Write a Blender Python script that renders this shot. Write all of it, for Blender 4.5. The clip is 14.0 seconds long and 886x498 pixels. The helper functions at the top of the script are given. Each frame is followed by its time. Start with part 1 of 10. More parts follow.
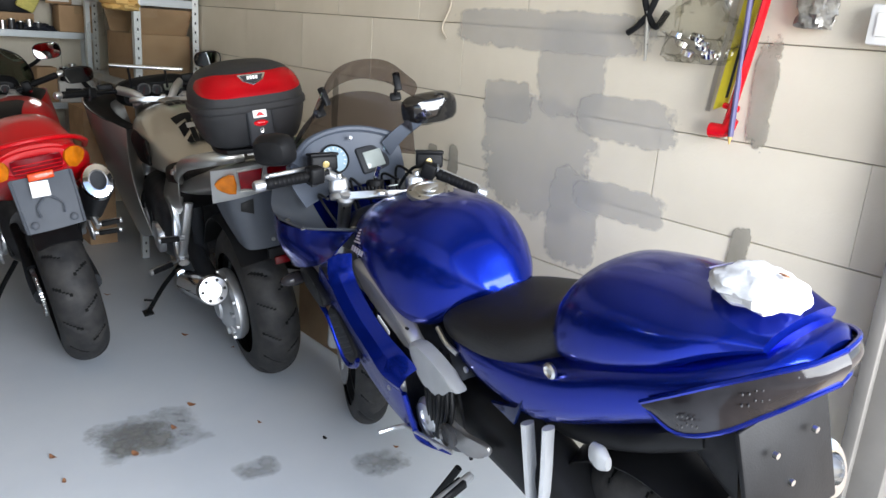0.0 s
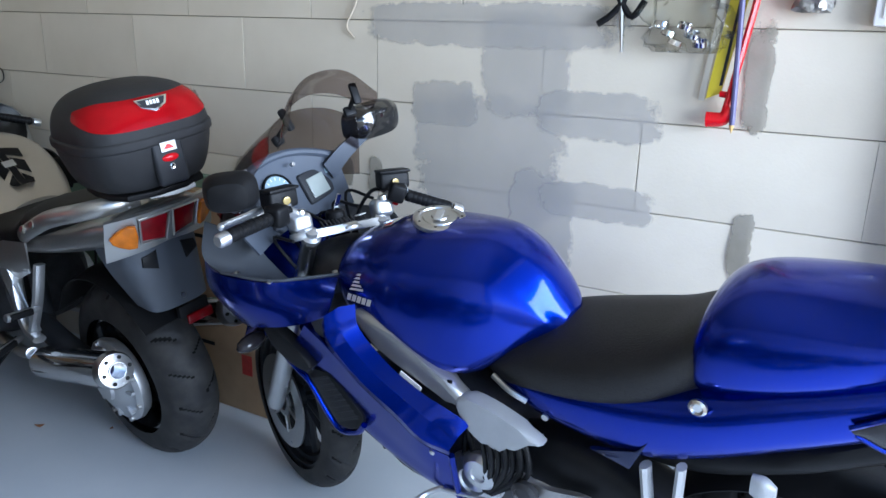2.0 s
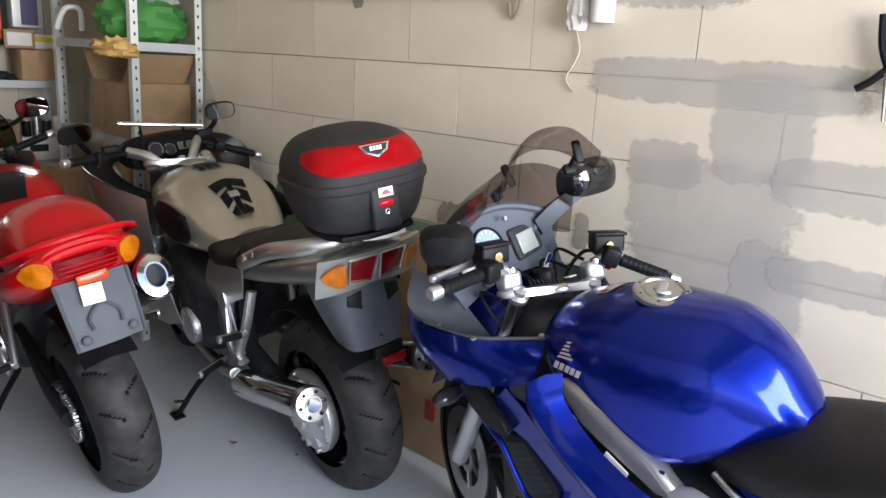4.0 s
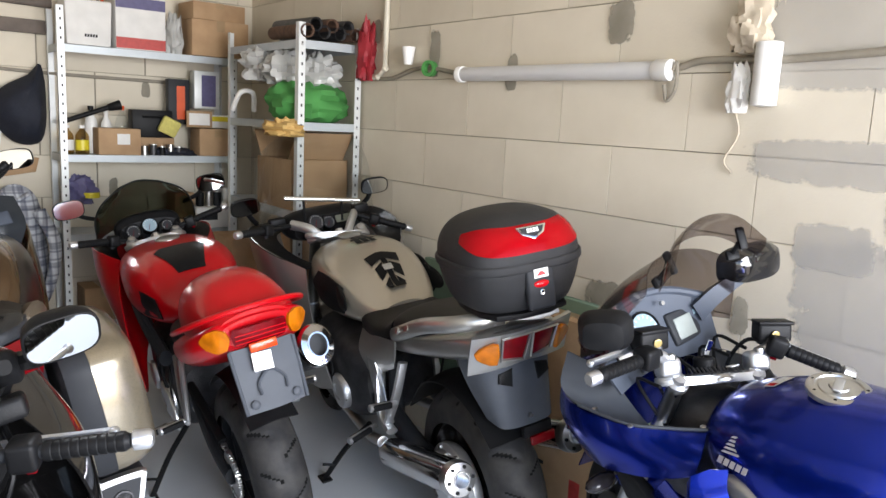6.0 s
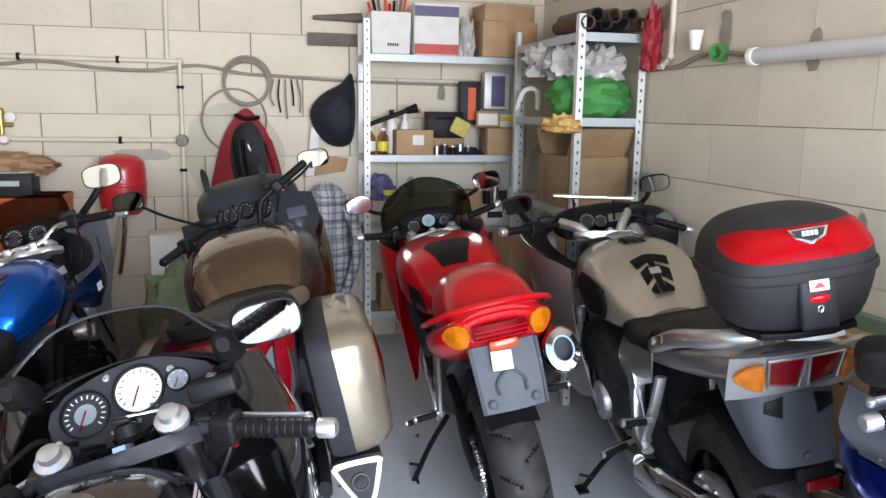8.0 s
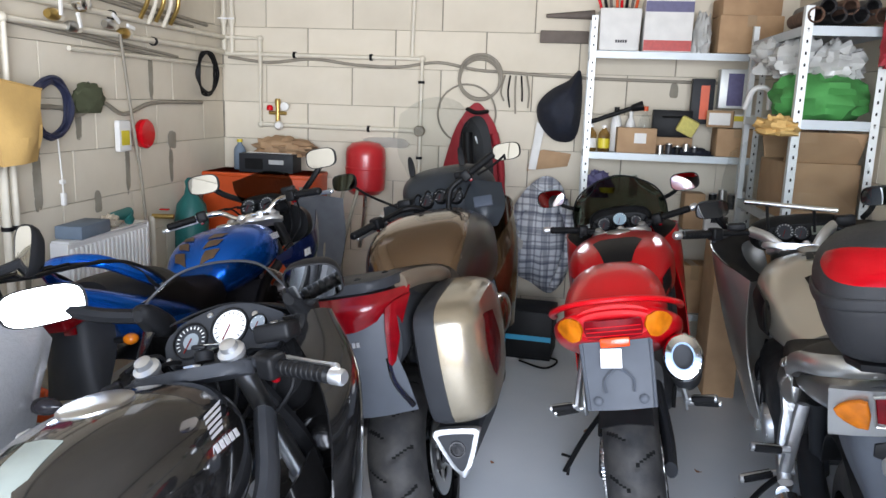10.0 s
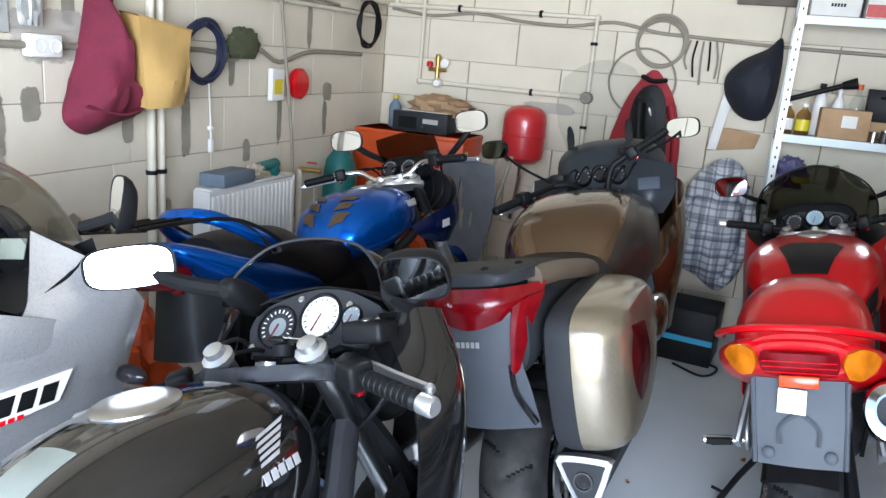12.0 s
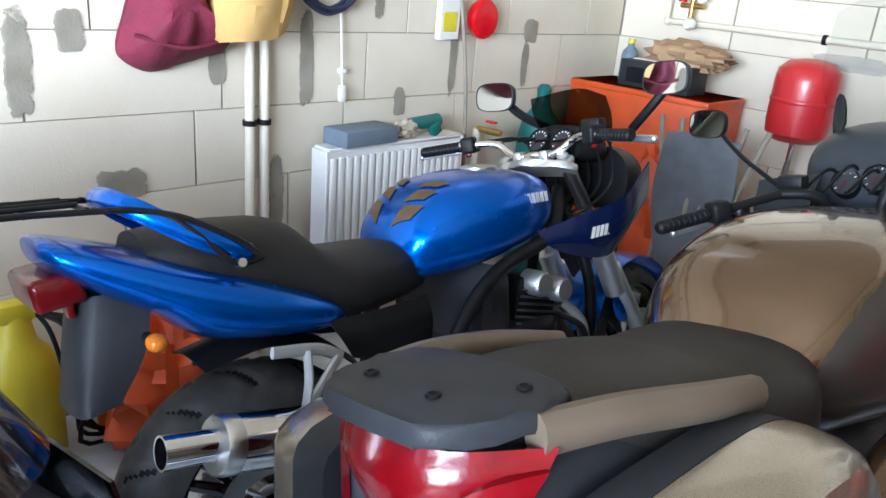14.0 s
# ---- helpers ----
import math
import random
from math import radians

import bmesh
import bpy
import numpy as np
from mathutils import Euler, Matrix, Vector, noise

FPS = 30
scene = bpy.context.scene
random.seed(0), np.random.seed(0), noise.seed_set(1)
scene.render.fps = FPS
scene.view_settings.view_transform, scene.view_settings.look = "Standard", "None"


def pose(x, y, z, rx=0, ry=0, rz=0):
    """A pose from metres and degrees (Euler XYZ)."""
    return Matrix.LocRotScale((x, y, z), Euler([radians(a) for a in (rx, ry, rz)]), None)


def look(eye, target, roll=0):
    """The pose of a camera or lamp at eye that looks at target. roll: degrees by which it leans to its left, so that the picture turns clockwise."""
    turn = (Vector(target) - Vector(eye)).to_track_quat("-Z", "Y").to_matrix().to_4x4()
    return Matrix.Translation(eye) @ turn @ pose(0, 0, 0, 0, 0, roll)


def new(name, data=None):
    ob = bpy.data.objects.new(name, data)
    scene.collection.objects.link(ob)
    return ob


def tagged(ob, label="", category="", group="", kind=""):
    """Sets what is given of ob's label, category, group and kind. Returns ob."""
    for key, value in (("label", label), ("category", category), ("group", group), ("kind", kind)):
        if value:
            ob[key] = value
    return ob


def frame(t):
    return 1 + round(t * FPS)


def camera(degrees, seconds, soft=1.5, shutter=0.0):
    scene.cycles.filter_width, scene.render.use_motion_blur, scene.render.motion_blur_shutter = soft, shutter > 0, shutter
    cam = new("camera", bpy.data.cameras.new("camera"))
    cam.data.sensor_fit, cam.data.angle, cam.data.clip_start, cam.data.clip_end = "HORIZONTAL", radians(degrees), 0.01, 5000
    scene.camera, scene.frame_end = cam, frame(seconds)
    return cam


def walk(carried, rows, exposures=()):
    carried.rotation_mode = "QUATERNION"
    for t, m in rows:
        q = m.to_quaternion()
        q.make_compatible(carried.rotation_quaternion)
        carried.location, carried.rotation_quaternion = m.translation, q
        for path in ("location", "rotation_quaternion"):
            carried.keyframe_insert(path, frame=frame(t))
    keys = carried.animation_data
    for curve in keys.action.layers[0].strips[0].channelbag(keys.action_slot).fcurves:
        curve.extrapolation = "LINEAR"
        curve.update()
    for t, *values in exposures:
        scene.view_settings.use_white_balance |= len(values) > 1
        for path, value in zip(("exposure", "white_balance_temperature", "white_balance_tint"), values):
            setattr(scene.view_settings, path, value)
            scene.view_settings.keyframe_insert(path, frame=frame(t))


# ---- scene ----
cam = camera(60.6, 14.0)
PATH = [
    (0, (-0.198, 0.506, 1.417), (1.067, 1.951, 0.858), 4.3),
    (0.5, (-0.208, 0.703, 1.376), (1.091, 2.095, 0.762), 3.1),
    (1, (-0.235, 0.917, 1.384), (1.227, 2.134, 0.763), 2.3),
    (1.5, (-0.345, 1.087, 1.404), (1.302, 2.048, 0.803), 2.1),
    (2, (-0.407, 1.193, 1.424), (1.273, 2.122, 0.86), 1.5),
    (2.5, (-0.357, 1.221, 1.425), (1.298, 2.195, 0.866), 1.7),
    (3, (-0.345, 1.223, 1.399), (1.281, 2.227, 0.81), 2.7),
    (3.5, (-0.355, 1.251, 1.406), (1.228, 2.315, 0.805), 3.7),
    (4, (-0.399, 1.331, 1.45), (1.042, 2.631, 0.969), 3.3),
    (4.2, (-0.412, 1.366, 1.461), (0.963, 2.754, 1.031), 3.2),
    (6.3, (-0.506, 1.354, 1.495), (0.654, 2.95, 1.165), 3),
    (6.5, (-0.526, 1.369, 1.489), (0.582, 2.999, 1.149), 3.3),
    (7, (-0.526, 1.375, 1.477), (0.447, 3.081, 1.1), 3.3),
    (7.5, (-0.417, 1.376, 1.476), (0.365, 3.178, 1.099), 1.8),
    (8, (-0.247, 1.388, 1.47), (0.233, 3.298, 1.117), 0.8),
    (8.2, (-0.206, 1.346, 1.48), (0.167, 3.28, 1.135), 1),
    (10.3, (0.239, 1.217, 1.48), (-0.156, 3.14, 1.098), 1.4),
    (10.5, (0.213, 1.196, 1.508), (-0.274, 3.101, 1.141), 1),
    (11, (0.17, 1.186, 1.522), (-0.464, 3.051, 1.174), 1.8),
    (11.5, (0.228, 1.318, 1.48), (-0.424, 3.162, 1.066), 3.8),
    (12, (0.202, 1.586, 1.469), (-0.461, 3.406, 0.973), 4.9),
    (12.5, (0.293, 1.942, 1.455), (-0.541, 3.683, 0.932), 4),
    (13, (0.307, 2.253, 1.452), (-0.687, 3.89, 0.875), 4.2),
    (13.5, (0.22, 2.485, 1.447), (-0.861, 4.038, 0.8), 4.3),
    (14, (0.209, 2.718, 1.428), (-1.084, 4.08, 0.741), 5.1),
]
EXPOSURE = [(0.0, 1.58, 6850, 15), (1.0, 1.70, 6600, 16), (2.0, 1.55, 5700, 13), (3.0, 1.66, 6250, 16), (4.0, 1.80, 7000, 18), (7.0, 2.05, 6850, 18), (8.0, 2.05, 6550, 18), (11.0, 2.04, 6350, 16), (13.0, 2.50, 5900, 13), (14.0, 2.85, 5850, 13)]
walk(cam, [(t, look(eye, target, roll)) for t, eye, target, roll in PATH], EXPOSURE)

# ---------------------------------------------------------------- light
world = bpy.data.worlds.new("sky")
scene.world = world
world.use_nodes = True
_wt = world.node_tree
_sky = _wt.nodes.new("ShaderNodeTexSky")
_sky.sky_type, _sky.sun_disc = "NISHITA", False
_sky.sun_elevation, _sky.sun_rotation = radians(48), radians(35)
_wt.links.new(_sky.outputs[0], _wt.nodes["Background"].inputs[0])
_wt.nodes["Background"].inputs[1].default_value = 0.15
sun = new("sun", bpy.data.lights.new("sun", "SUN"))
sun.data.energy, sun.data.angle, sun.data.color = 4.0, radians(0.6), (1.0, 0.94, 0.84)
sun.matrix_world = look((6, 9, 12), (0, 0, 0))

# added area lamp outside the wide door, boosting the skylight towards the west side
door_sky = new("door_sky", bpy.data.lights.new("door_sky", "AREA"))
door_sky.data.shape, door_sky.data.size, door_sky.data.size_y = "RECTANGLE", 3.0, 1.65
door_sky.data.energy, door_sky.data.color = 112.0, (0.84, 0.93, 1.0)
door_sky.matrix_world = look((0.6, -0.72, 1.48), (-1.1, 3.4, 0.45))

# ---------------------------------------------------------------- materials
def material(name, col, rough=0.5, metal=0.0, var=0.15, scale=6.0, bump=0.05, fine=90.0, coat=0.0, rvar=0.12, col2=None, piece=0.0, spec=0.5):
    """A Principled material: colour clouds at one scale, grain and bump at a finer one."""
    m = bpy.data.materials.new(name)
    m.use_nodes = True
    nt, nd, ln = m.node_tree, m.node_tree.nodes, m.node_tree.links
    p = nd["Principled BSDF"]
    p.inputs["Metallic"].default_value = metal
    p.inputs["Coat Weight"].default_value = coat
    p.inputs["Coat Roughness"].default_value = 0.04
    p.inputs["Specular IOR Level"].default_value = spec
    tc = nd.new("ShaderNodeTexCoord")
    n1, n2 = nd.new("ShaderNodeTexNoise"), nd.new("ShaderNodeTexNoise")
    n1.inputs["Scale"].default_value, n1.inputs["Detail"].default_value = scale, 5
    n2.inputs["Scale"].default_value, n2.inputs["Detail"].default_value = fine, 3
    for n in (n1, n2):
        ln.new(tc.outputs["Object"], n.inputs["Vector"])
    mix = nd.new("ShaderNodeMix")
    mix.data_type = "RGBA"
    ramp = nd.new("ShaderNodeMapRange")
    ramp.inputs["From Min"].default_value, ramp.inputs["From Max"].default_value = 0.35, 0.68
    ln.new(n1.outputs["Fac"], ramp.inputs["Value"])
    ln.new(ramp.outputs["Result"], mix.inputs["Factor"])
    other = col2 if col2 else tuple(c * (1 - var) for c in col)
    mix.inputs["A"].default_value, mix.inputs["B"].default_value = (*col, 1), (*other, 1)
    out = mix.outputs["Result"]
    if piece:
        info, hsv, mr = nd.new("ShaderNodeObjectInfo"), nd.new("ShaderNodeHueSaturation"), nd.new("ShaderNodeMapRange")
        mr.inputs["To Min"].default_value, mr.inputs["To Max"].default_value = 1 - piece, 1 + piece
        ln.new(info.outputs["Random"], mr.inputs["Value"])
        ln.new(mr.outputs["Result"], hsv.inputs["Value"])
        ln.new(out, hsv.inputs["Color"])
        out = hsv.outputs["Color"]
    ln.new(out, p.inputs["Base Color"])
    rr = nd.new("ShaderNodeMapRange")
    rr.inputs["To Min"].default_value, rr.inputs["To Max"].default_value = max(0.02, rough - rvar * rough), min(1, rough + rvar * rough)
    ln.new(n2.outputs["Fac"], rr.inputs["Value"])
    ln.new(rr.outputs["Result"], p.inputs["Roughness"])
    if bump:
        b = nd.new("ShaderNodeBump")
        b.inputs["Strength"].default_value, b.inputs["Distance"].default_value = bump, 0.004
        ln.new(n2.outputs["Fac"], b.inputs["Height"])
        ln.new(b.outputs["Normal"], p.inputs["Normal"])
    return m


def glassy(name, col, rough=0.03, alpha=0.3):
    """Thin tinted acrylic: a clear tinted sheet that also mirrors."""
    m = bpy.data.materials.new(name)
    m.use_nodes = True
    nd, ln = m.node_tree.nodes, m.node_tree.links
    nd.remove(nd["Principled BSDF"])
    tr, gl, mx, lw = nd.new("ShaderNodeBsdfTransparent"), nd.new("ShaderNodeBsdfGlossy"), nd.new("ShaderNodeMixShader"), nd.new("ShaderNodeLayerWeight")
    pw, ad = nd.new("ShaderNodeMath"), nd.new("ShaderNodeMath")
    pw.operation, ad.operation = "POWER", "MULTIPLY_ADD"
    pw.inputs[1].default_value, ad.inputs[1].default_value, ad.inputs[2].default_value = 4.0, 0.6, 0.035
    tr.inputs["Color"].default_value = (*col, 1)
    gl.inputs["Roughness"].default_value = rough
    ln.new(lw.outputs["Facing"], pw.inputs[0])
    ln.new(pw.outputs[0], ad.inputs[0])
    ln.new(ad.outputs[0], mx.inputs[0])
    ln.new(tr.outputs[0], mx.inputs[1])
    ln.new(gl.outputs[0], mx.inputs[2])
    ln.new(mx.outputs[0], nd["Material Output"].inputs["Surface"])
    return m


def lens_mat(name, col, fine=120.0):
    """Coloured lamp lens: coated, slightly translucent plastic with fine ribs."""
    m = material(name, col, 0.22, 0.0, 0.35, 30, 0.12, fine, coat=0.25, spec=0.25)
    p = m.node_tree.nodes["Principled BSDF"]
    p.inputs["Subsurface Weight"].default_value = 0.08
    p.inputs["Subsurface Radius"].default_value = (0.02, 0.006, 0.004)
    return m


M_BLOCK = material("aerated_concrete", (0.67, 0.61, 0.50), 0.9, 0, 0.1, 3.0, 0.15, 140, col2=(0.60, 0.54, 0.435), piece=0.05, spec=0.2)
M_MORTAR = material("joint_shadow", (0.30, 0.27, 0.22), 0.95, 0, 0.3, 20, 0.4, 200, spec=0.1)
M_PLASTER = material("cement_plaster", (0.29, 0.275, 0.23), 0.92, 0, 0.2, 9, 0.25, 120, col2=(0.38, 0.36, 0.31), spec=0.15)


def feather(m, a, b, hard, most=1.0, grain=9.0, ragged=2.4):
    """Lets a thin coat fade out raggedly towards its rim; a, b name the two axes it lies along."""
    nd, ln = m.node_tree.nodes, m.node_tree.links
    tc, sp, nz = nd.new("ShaderNodeTexCoord"), nd.new("ShaderNodeSeparateXYZ"), nd.new("ShaderNodeTexNoise")
    nz.inputs["Scale"].default_value, nz.inputs["Detail"].default_value, nz.inputs["Roughness"].default_value = grain, 6, 0.65
    ln.new(tc.outputs["Generated"], sp.inputs[0])
    ln.new(tc.outputs["Object"], nz.inputs["Vector"])

    def calc(op, x, y):
        n = nd.new("ShaderNodeMath")
        n.operation = op
        for k, v in enumerate((x, y)):
            if v is None:
                continue
            if isinstance(v, (int, float)):
                n.inputs[k].default_value = v
            else:
                ln.new(v, n.inputs[k])
        return n.outputs[0]
    side = [calc("POWER", calc("ABSOLUTE", calc("SUBTRACT", calc("MULTIPLY", sp.outputs[c], 2.0), 1.0), None), 4.0) for c in (a, b)]
    inner = calc("SUBTRACT", 0.62, calc("ADD", side[0], side[1]))
    rag = calc("MULTIPLY", calc("SUBTRACT", nz.outputs["Fac"], 0.5), ragged)
    cover = calc("MULTIPLY", calc("ADD", inner, rag), hard)
    ln.new(calc("MULTIPLY", calc("MINIMUM", calc("MAXIMUM", cover, 0.0), 1.0), most), nd["Principled BSDF"].inputs["Alpha"])
    return m


def plaster_coat(axes):
    return feather(material("cement_dab_" + axes, (0.25, 0.228, 0.18), 0.92, 0, 0.2, 9, 0.25, 120, col2=(0.34, 0.315, 0.26), spec=0.15), axes[0].upper(), axes[1].upper(), 3.5, 0.85, 16.0, 2.2)


def skim_coat(axes):
    return feather(material("cement_skim_" + axes, (0.47, 0.455, 0.43), 0.92, 0, 0.2, 5, 0.15, 120, col2=(0.52, 0.50, 0.47), spec=0.15), axes[0].upper(), axes[1].upper(), 5.0, 0.46, 11.0, 1.5)


M_DAB, M_SKIM = plaster_coat("yz"), skim_coat("yz")
M_DABN, M_SKIMN = plaster_coat("xz"), skim_coat("xz")
M_FLOOR = material("painted_concrete_floor", (0.57, 0.62, 0.67), 0.38, 0, 0.1, 2.2, 0.12, 45, col2=(0.64, 0.68, 0.72), rvar=0.35, spec=0.5)
M_STAIN = feather(material("oil_stain", (0.16, 0.155, 0.14), 0.5, 0, 0.3, 14, 0.1, 60, col2=(0.29, 0.30, 0.29)), "X", "Y", 1.3, 0.75, 14.0)
M_CEIL = material("ceiling_board", (0.62, 0.56, 0.46), 0.9, 0, 0.1, 3, 0.2, 60)
M_PAVE = material("driveway_concrete", (0.36, 0.33, 0.285), 0.9, 0, 0.2, 1.5, 0.3, 40)
M_GALV = material("galvanised_steel", (0.62, 0.64, 0.65), 0.42, 0.85, 0.12, 18, 0.08, 120)
M_SHELF = material("grey_shelf_steel", (0.46, 0.50, 0.52), 0.45, 0.3, 0.08, 10, 0.05, 120)
M_PIPE = material("grey_white_plastic_pipe", (0.66, 0.61, 0.50), 0.45, 0, 0.1, 12, 0.05, 90)
M_CONDUIT = material("grey_conduit", (0.27, 0.24, 0.19), 0.6, 0, 0.15, 20, 0.3, 200)
M_WHITE = material("white_plastic", (0.80, 0.79, 0.76), 0.4, 0, 0.05, 10, 0.02, 90)
M_ENAMEL = material("white_enamel", (0.80, 0.80, 0.79), 0.3, 0, 0.05, 8, 0.02, 60)
M_TYRE = material("tyre_rubber", (0.020, 0.020, 0.021), 0.62, 0, 0.4, 18, 0.15, 160, col2=(0.042, 0.040, 0.038), spec=0.3)
# darker rubber tone that deepens the shade inside the tread grooves
M_GROOVE_SHADE = material("tyre_groove_shade", (0.008, 0.008, 0.008), 0.8, 0, 0.3, 20, 0.1, 100, spec=0.1)
M_BLACK = material("black_plastic", (0.009, 0.0092, 0.010), 0.45, 0, 0.25, 20, 0.1, 300, spec=0.14)
M_BLACKG = material("gloss_black", (0.008, 0.0078, 0.008), 0.12, 0, 0.2, 20, 0.0, 200, coat=1.0, spec=0.3)
M_SATIN = material("satin_dark_grey", (0.028, 0.030, 0.034), 0.48, 0, 0.12, 12, 0.15, 420, spec=0.18)
M_DUCT = material("grey_blue_plastic", (0.068, 0.076, 0.090), 0.5, 0, 0.12, 12, 0.15, 420, spec=0.25)
M_SEAT = material("black_vinyl_seat", (0.012, 0.0115, 0.0115), 0.52, 0, 0.2, 10, 0.35, 260, spec=0.3)
M_ALU = material("cast_aluminium", (0.62, 0.63, 0.64), 0.38, 0.9, 0.08, 16, 0.06, 160)
M_CHROME = material("chrome", (0.80, 0.80, 0.80), 0.08, 1.0, 0.06, 16, 0.01, 160)
M_STEEL = material("brushed_steel", (0.56, 0.56, 0.55), 0.28, 1.0, 0.06, 10, 0.0, 30, rvar=0.05)
M_DARKMET = material("dark_engine_metal", (0.07, 0.07, 0.074), 0.45, 0.6, 0.4, 22, 0.3, 120)
M_MIRROR = material("mirror_glass", (0.88, 0.90, 0.90), 0.02, 1.0, 0.0, 5, 0.0)
M_RUST = material("rusty_steel", (0.16, 0.09, 0.06), 0.8, 0.3, 0.4, 25, 0.4, 120)
M_INK = material("ink_blue_paint", (0.004, 0.010, 0.05), 0.25, 0.3, 0.1, 5, 0.0, 60, coat=0.4, spec=0.2)
M_REDL = lens_mat("red_lens", (0.17, 0.002, 0.005))
M_AMBER = lens_mat("amber_lens", (0.55, 0.15, 0.005))
M_SMOKE = material("smoked_lens", (0.02, 0.018, 0.02), 0.08, 0, 0.3, 30, 0.05, 200, coat=0.15, spec=0.2)
M_CLEAR = glassy("clear_acrylic", (0.94, 0.95, 0.95))
M_TINT = glassy("smoked_acrylic", (0.66, 0.62, 0.61))
M_GREEN_CASE = material("dial_face", (0.80, 0.80, 0.78), 0.35, 0, 0.05, 30, 0.0)
M_CARD = material("cardboard", (0.42, 0.27, 0.15), 0.85, 0, 0.18, 9, 0.2, 120, col2=(0.34, 0.21, 0.115), piece=0.1)
M_BLUE = material("blue_metallic_paint", (0.002, 0.020, 0.30), 0.24, 0.85, 0.05, 4, 0.0, 60, coat=0.35, col2=(0.002, 0.019, 0.285), spec=0.2)
M_BLUE2 = material("bright_blue_paint", (0.001, 0.105, 0.55), 0.26, 0.8, 0.05, 4, 0.0, 60, coat=0.35, col2=(0.001, 0.105, 0.52), spec=0.1)
M_RED = material("red_paint", (0.46, 0.002, 0.006), 0.3, 0.0, 0.05, 4, 0.0, 60, coat=0.5, spec=0.2)
M_SILVER = material("silver_metallic_paint", (0.40, 0.395, 0.375), 0.3, 0.75, 0.05, 5, 0.03, 900, coat=0.6)
M_CHAMP = material("champagne_metallic_paint", (0.50, 0.45, 0.36), 0.3, 0.55, 0.05, 5, 0.03, 900, coat=0.8)
M_BRONZE = material("bronze_metallic_paint", (0.125, 0.072, 0.034), 0.2, 0.75, 0.08, 5, 0.03, 900, coat=1.0)
M_REDD = lens_mat("dark_red_lens", (0.055, 0.004, 0.005))
M_LIDP = material("bronze_champagne_paint", (0.33, 0.28, 0.20), 0.28, 0.7, 0.05, 5, 0.03, 900, coat=0.8)
M_JAMB = material("grey_primed_steel", (0.17, 0.16, 0.145), 0.6, 0.1, 0.2, 8, 0.1)
M_CASE = material("grained_black_case", (0.022, 0.0225, 0.024), 0.5, 0, 0.15, 14, 0.5, 500, spec=0.3)

# ---------------------------------------------------------------- mesh helpers
def part(name, bm, mat, parent=None, label="", flat=False, m=None, angle=38):
    """Links a bmesh as one mesh object, under a thing or a part."""
    if m is not None:
        bm.transform(m)
    bmesh.ops.recalc_face_normals(bm, faces=bm.faces)
    me = bpy.data.meshes.new(name)
    bm.to_mesh(me)
    bm.free()
    me.materials.append(mat)
    if not flat:
        me.shade_smooth()
        me.set_sharp_from_angle(angle=radians(angle))
    ob = new(name, me)
    if parent is not None:
        ob.parent = parent
    if label:
        ob["label"] = label
    return ob


def thing(name, m, label, category, group="", kind=""):
    ob = new(name)
    ob.empty_display_size = 0.1
    ob.matrix_world = m
    return tagged(ob, label, category, group, kind)


def join(*bms):
    out = bms[0]
    for b in bms[1:]:
        me = bpy.data.meshes.new("tmp")
        b.to_mesh(me)
        b.free()
        out.from_mesh(me)
        bpy.data.meshes.remove(me)
    return out


def box(sx, sy, sz, at=(0, 0, 0), bev=0.004, seg=2, rot=(0, 0, 0), taper=1.0):
    bm = bmesh.new()
    bmesh.ops.create_cube(bm, size=1.0)
    for v in bm.verts:
        k = taper if v.co.z > 0 else 1.0
        v.co = Vector((v.co.x * sx * k, v.co.y * sy * k, v.co.z * sz))
    if bev > 0:
        bmesh.ops.bevel(bm, geom=bm.edges[:], offset=min(bev, 0.45 * min(sx, sy, sz)), segments=seg, affect="EDGES", profile=0.5)
    bm.transform(pose(*at, *rot))
    return bm


def grid_mesh(rows, close_u=False, close_v=False, caps=False):
    bm = bmesh.new()
    vs = [[bm.verts.new(p) for p in r] for r in rows]
    nu, nv = len(vs), len(vs[0])
    for i in range(nu - (0 if close_u else 1)):
        for j in range(nv - (0 if close_v else 1)):
            a, b, c, d = vs[i][j], vs[i][(j + 1) % nv], vs[(i + 1) % nu][(j + 1) % nv], vs[(i + 1) % nu][j]
            bm.faces.new((a, b, c, d))
    if caps:
        bm.faces.new(vs[0][::-1])
        bm.faces.new(vs[-1])
    return bm


def spline(pts, k=6, closed=False):
    """Points of a smooth curve through pts (rows of any length), k steps a span."""
    p = [np.array(q, float) for q in pts]
    n = len(p)
    if n == 2 or k == 1:
        return [p[0] + (p[1] - p[0]) * (i / k) for i in range(k + 1)] if n == 2 else p
    out = []
    for i in range(n if closed else n - 1):
        a = p[(i - 1) % n] if (closed or i > 0) else 2 * p[0] - p[1]
        b, c = p[i], p[(i + 1) % n]
        d = p[(i + 2) % n] if (closed or i < n - 2) else 2 * p[-1] - p[-2]
        for s in range(k):
            t = s / k
            out.append(0.5 * (2 * b + (c - a) * t + (2 * a - 5 * b + 4 * c - d) * t * t + (3 * b - a - 3 * c + d) * t ** 3))
    if not closed:
        out.append(p[-1])
    return out


